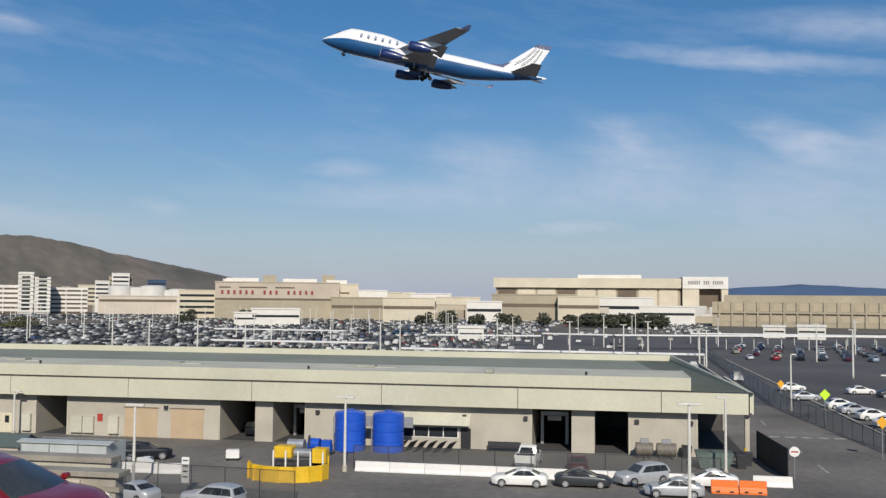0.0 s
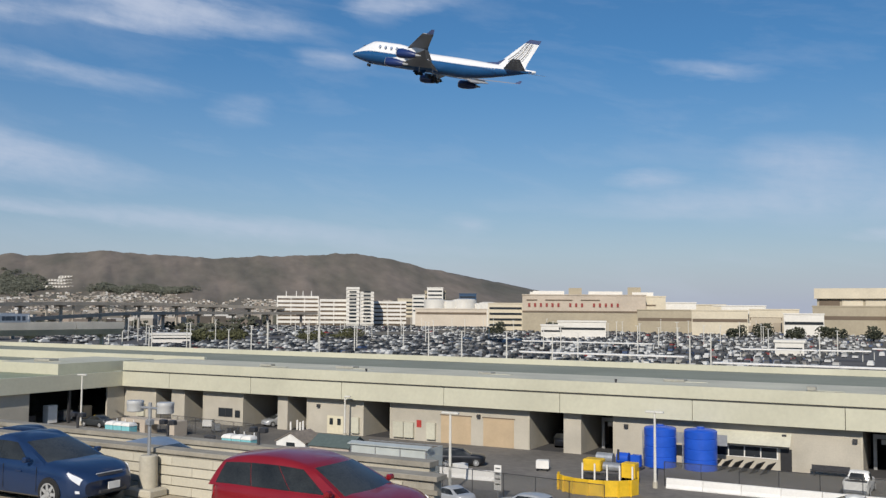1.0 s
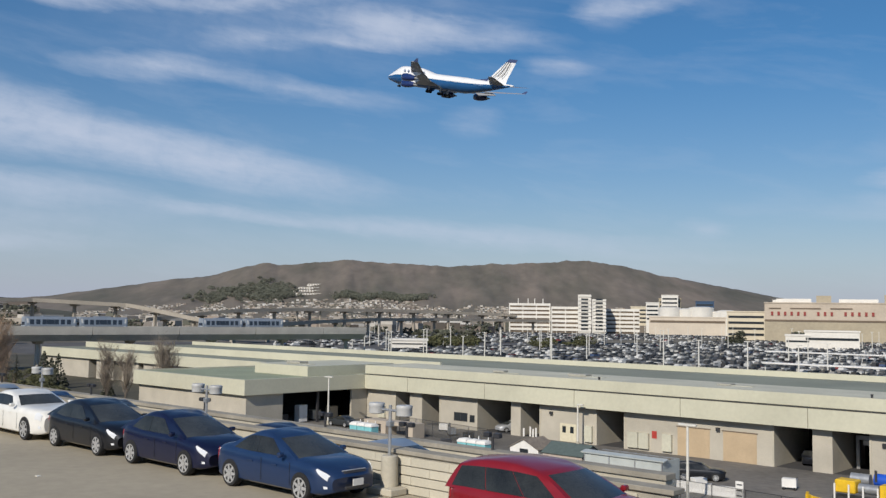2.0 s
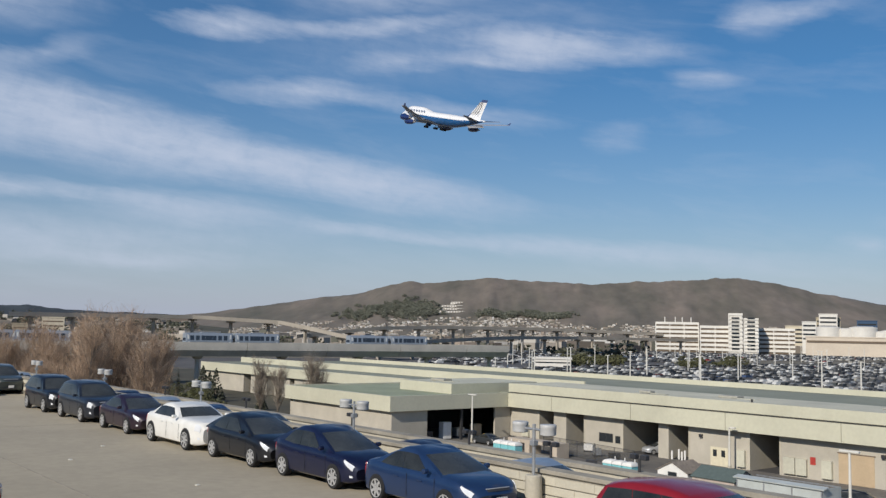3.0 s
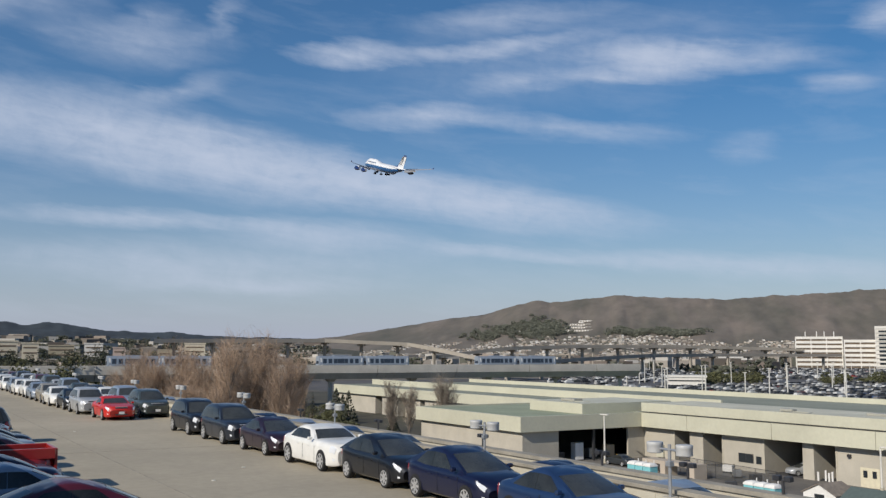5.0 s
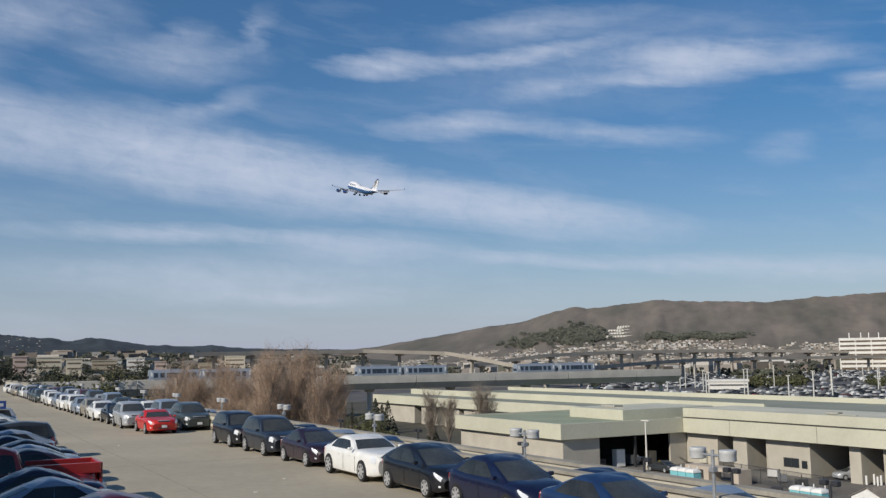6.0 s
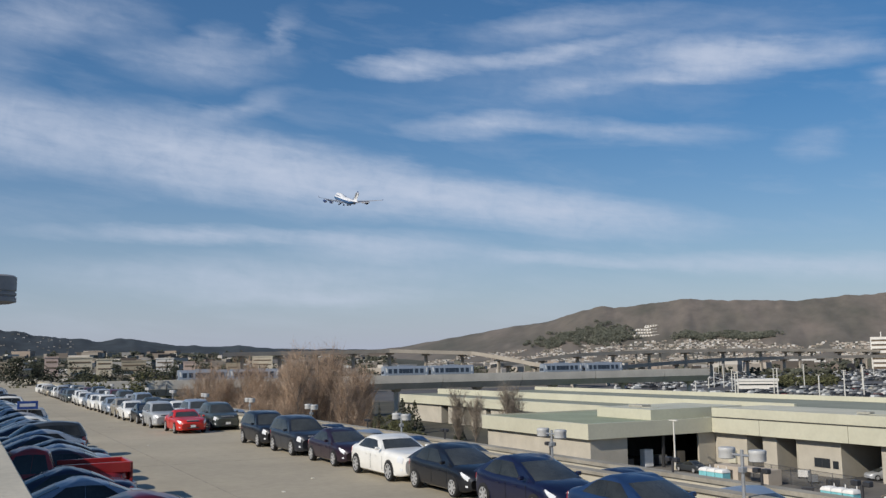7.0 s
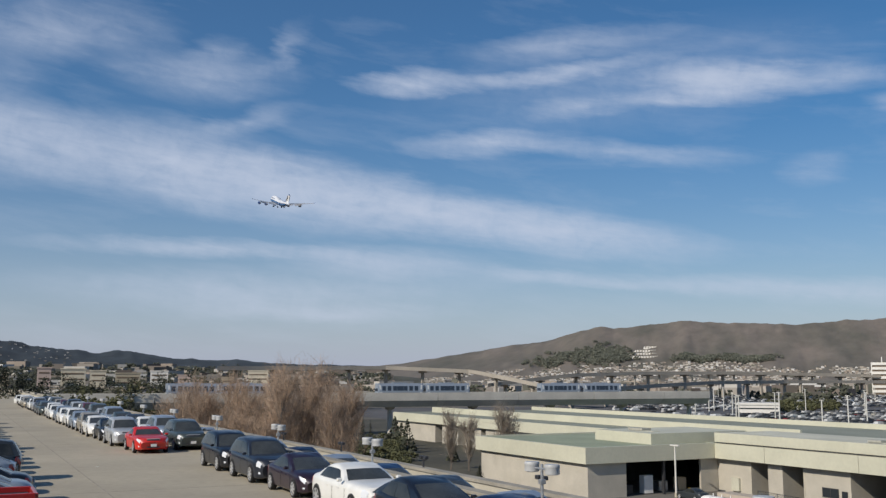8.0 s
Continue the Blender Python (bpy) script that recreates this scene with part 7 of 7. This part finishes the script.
# ---- evergreens and pale buildings beyond the deck's far end ----
def leafy_tree(x, y, h, r, label, material, leaves=900, name="tree", group="evergreen trees", cone=False):
    t = thing(name, label, "tree", pose(x, y, 0), group)
    part("trunk", tube((0, 0, 0), (0, 0, h * .7), .028 * h, .008 * h, n=7), BARK, t)
    V, Fc = [], []
    lobes = [(rnd.gauss(0, .42) * r, rnd.gauss(0, .42) * r, rnd.uniform(.35, .88) * h, rnd.uniform(.35, .6) * r) for k in range(9)]
    for k in range(leaves):
        if cone:
            u = rnd.random() ** 1.4
            a, rr = rnd.uniform(0, 6.283), r * (1.03 - u) * math.sqrt(rnd.uniform(.3, 1))
            c = Vector((rr * math.cos(a), rr * math.sin(a), h * (.08 + .92 * u)))
            s = .10 * r + .12 * r * (1 - u)
        else:
            lx, ly, lz, lr = lobes[k % 9]
            d = Vector((rnd.gauss(0, 1), rnd.gauss(0, 1), rnd.gauss(0, 1))).normalized() * lr * rnd.uniform(.6, 1.05)
            c = Vector((lx + d.x, ly + d.y, min(h, lz + d.z * 1.2)))
            s = .085 * r * rnd.uniform(.6, 1.3)
        n = len(V)
        d1 = Vector((rnd.gauss(0, 1), rnd.gauss(0, 1), rnd.gauss(0, .6))).normalized()
        d2 = d1.orthogonal().normalized()
        d3 = d1.cross(d2)
        for q in (d1 * s, -d1 * s, d2 * s * .7, -d2 * s * .7, d3 * s * .35):
            V.append(tuple(c + q))
        Fc += [(n, n + 2, n + 4), (n + 2, n + 1, n + 4), (n + 1, n + 3, n + 4), (n + 3, n, n + 4), (n, n + 3, n + 1, n + 2)]
    me = bpy.data.meshes.new("crown")
    me.from_pydata(V, [], Fc)
    me.materials.append(material)
    new("crown", me).parent = t
    return t


LEAF_DEEP = mat("deep_evergreen_leaf", (0.038, 0.045, 0.028), 0.85, var=0.15, scale=0.2, fine=2, island=.35)
for az, d, h, r in ((87.0, 236, 17.4, 3.4), (86.3, 240, 17.0, 3.0), (85.2, 262, 15.2, 4.0), (83.6, 270, 15.6, 2.6), (82.3, 262, 15.4, 2.4), (89.3, 255, 12.0, 4.4), (90.6, 262, 12.0, 4.5)):
    p = polar(az, d)
    leafy_tree(p.x, p.y, h, r, "tall dark evergreen tree beyond the parking deck", LEAF_DEEP)
for k in range(48):
    az, d = 70.5 + 20 * k / 33 + rnd.uniform(-.4, .4), rnd.uniform(330, 620)
    p = polar(az, d)
    leafy_tree(p.x, p.y, rise(rnd.uniform(-.75, .40), d), rnd.uniform(3.0, 5.5), "dark evergreen tree before the low town", LEAF_DEEP, 560)
p = polar(80.5, 236)
leafy_tree(p.x, p.y, 13.6, 3.0, "yellow-green leafing tree beyond the parking deck", LEAF_OLIVE)
for x, y, h, r in ((-131.4, 79.2, 3.8, 1.1), (-127.2, 83.2, 3.0, .9), (-172.6, 81.9, 6.5, 1.8), (-180.0, 84.0, 5.4, 2.0), (-187.4, 85.9, 6.4, 2.2), (-151.0, 80.5, 3.4, 1.2)):
    leafy_tree(x, y, h, r, "small dark conifer beside the service building", LEAF, 260, "conifer", "conifers by the building", True)
PINK_FAR = mat("pink_stucco_far", (0.52, 0.40, 0.34), 0.8, var=0.08, scale=0.05, fine=0.7)
for az, d, w, el, m, lab in ((85.4, 640, 16, 1.0, PINK_FAR, "pink stucco block above the trees"), (83.9, 660, 20, .95, CREAM_FAR, "cream flat-roofed block above the trees"), (82.6, 700, 14, .85, CREAM_FAR, "pale flat-roofed block above the trees"),
                             (81.0, 720, 34, .72, TAN_FAR, "tan low warehouse beyond the trees"), (79.3, 760, 26, .85, WHITE_FAR, "white low office beyond the trees"), (77.9, 740, 18, .62, PINK_FAR, "pink low block beyond the trees"),
                             (73.7, 800, 22, .88, CREAM_FAR, "cream block beyond the brown poplars"), (75.4, 790, 22, .5, TAN_FAR, "tan block beyond the brown poplars"), (87.8, 680, 30, .72, TAN_FAR, "tan block beyond the evergreens")):
    w = w * (.75 if m == CREAM_FAR else .5)
    t = block(az, d, w, rise(el - .50, d), 14, m, lab)
    h = rise(el - .50, d)
    for k in range(2):
        strip(t, -w / 2 + 1, w / 2 - 1, h - 3.2 - 3.6 * k, h - 2.2 - 3.6 * k, BROWN_FAR, "window_band", out=.15)
# things inside the annex bay
for x, y, h, m, lab in ((-100.0, 81.2, 2.3, WHITE, "white tall cabinet inside the annex bay"), (-101.5, 84.8, 1.3, GALV, "grey steel workbench inside the annex bay"), (-101.0, 87.5, 1.7, TAN_DOOR, "tan locker inside the annex bay"), (-100.5, 78.4, 1.2, STEEL_DARK, "dark parts trolley inside the annex bay")):
    t = thing("cabinet", lab, "cabinet", pose(x, y, .014), "annex bay fittings")
    part("body", cube(-.5, .5, -.7, .7, .08, h), m, t, bevel=0.03)
    part("plinth", cube(-.45, .45, -.65, .65, 0, .08), STEEL_DARK, t)
    for s in (-1, 1):
        part("door", cube(.5, .52, min(s * .02, s * .66), max(s * .02, s * .66), .12, h - .05), m, t)
# loose clutter in the service yard
for x, y, a, m, lab in ((-80.5, 88.5, 20, WHITE, "white tool cart beside the bays"), (-77.0, 86.0, -35, GALV, "grey tool cart in the service yard"), (-73.0, 84.5, 70, STEEL_DARK, "dark tool cart in the service yard"), (-57.5, 84.5, 10, GALV, "grey tool cart beside the sheds"), (-70.2, 77.5, 45, STEEL_DARK, "dark tool cart near the enclosure"), (-33.2, 80.8, 15, WHITE, "white tool cart in the yard"), (-38.8, 75.2, 60, WHITE, "white tool cart by the barrier")):
    t = thing("tool_cart", lab, "cart", pose(x, y, 0, 0, 0, a), "tool carts")
    part("body", cube(-.6, .6, -.4, .4, .2, .95), m, t, bevel=0.03)
    part("handle", tube((.62, -.35, 1.05), (.62, .35, 1.05), .025, n=6), STEEL_DARK, t)
    for sx in (-1, 1):
        part("bracket", tube((.55, sx * .33, .9), (.62, sx * .33, 1.05), .02, n=6), STEEL_DARK, t)
        for sy in (-1, 1):
            part("wheel", tube((sx * .45, sy * .42 - .03, .12), (sx * .45, sy * .42 + .03, .12), .12, n=12), RUBBER, t)
t = thing("cart_trailer", "low pale utility trailer with a canvas cover", "trailer", pose(-55.2, 80.5, 0, 0, 0, 8))
part("bed", cube(-2.2, 2.2, -.9, .9, .45, .6), GALV, t)
part("cover", loft(bmesh.new(), [[(x, -.85, .6), (x, -.8, 1.25), (x, -.4, 1.5), (x, .4, 1.5), (x, .8, 1.25), (x, .85, .6)] for x in (-2.1, 2.1)]), CREAM_TOP, t, "pale canvas cover", bevel=0.04)
for sx in (-.6, .6):
    for sy in (-1, 1):
        part("wheel", tube((sx, sy * .95 - .08, .3), (sx, sy * .95 + .08, .3), .3, n=14), RUBBER, t)


PLANE_ROWS = [(0.0, -57.8, 277.0, 88.8, 1.0, -13.9, 181.4), (1.0, -152.8, 268.9, 97.7, 0.7, -14.2, 180.2), (2.0, -257.0, 275.4, 110.0, 0.2, -14.5, 179.3),
              (3.0, -365.5, 286.1, 121.6, -0.3, -14.7, 178.5), (4.0, -480.0, 298.0, 135.0, -0.6, -15.0, 178.0), (5.0, -603.0, 310.0, 148.4, -0.8, -15.3, 177.7),
              (6.0, -724.0, 319.0, 160.5, -0.8, -15.5, 177.6), (7.0, -848.0, 329.0, 172.2, -0.7, -15.8, 177.7), (8.0, -930.2, 288.3, 194.8, -0.5, -16.1, 178.0)]


def motions():
    walk(airliner, [(t, pose(x, y, z, bank, pitch, head)) for t, x, y, z, bank, pitch, head in PLANE_ROWS])


motions()
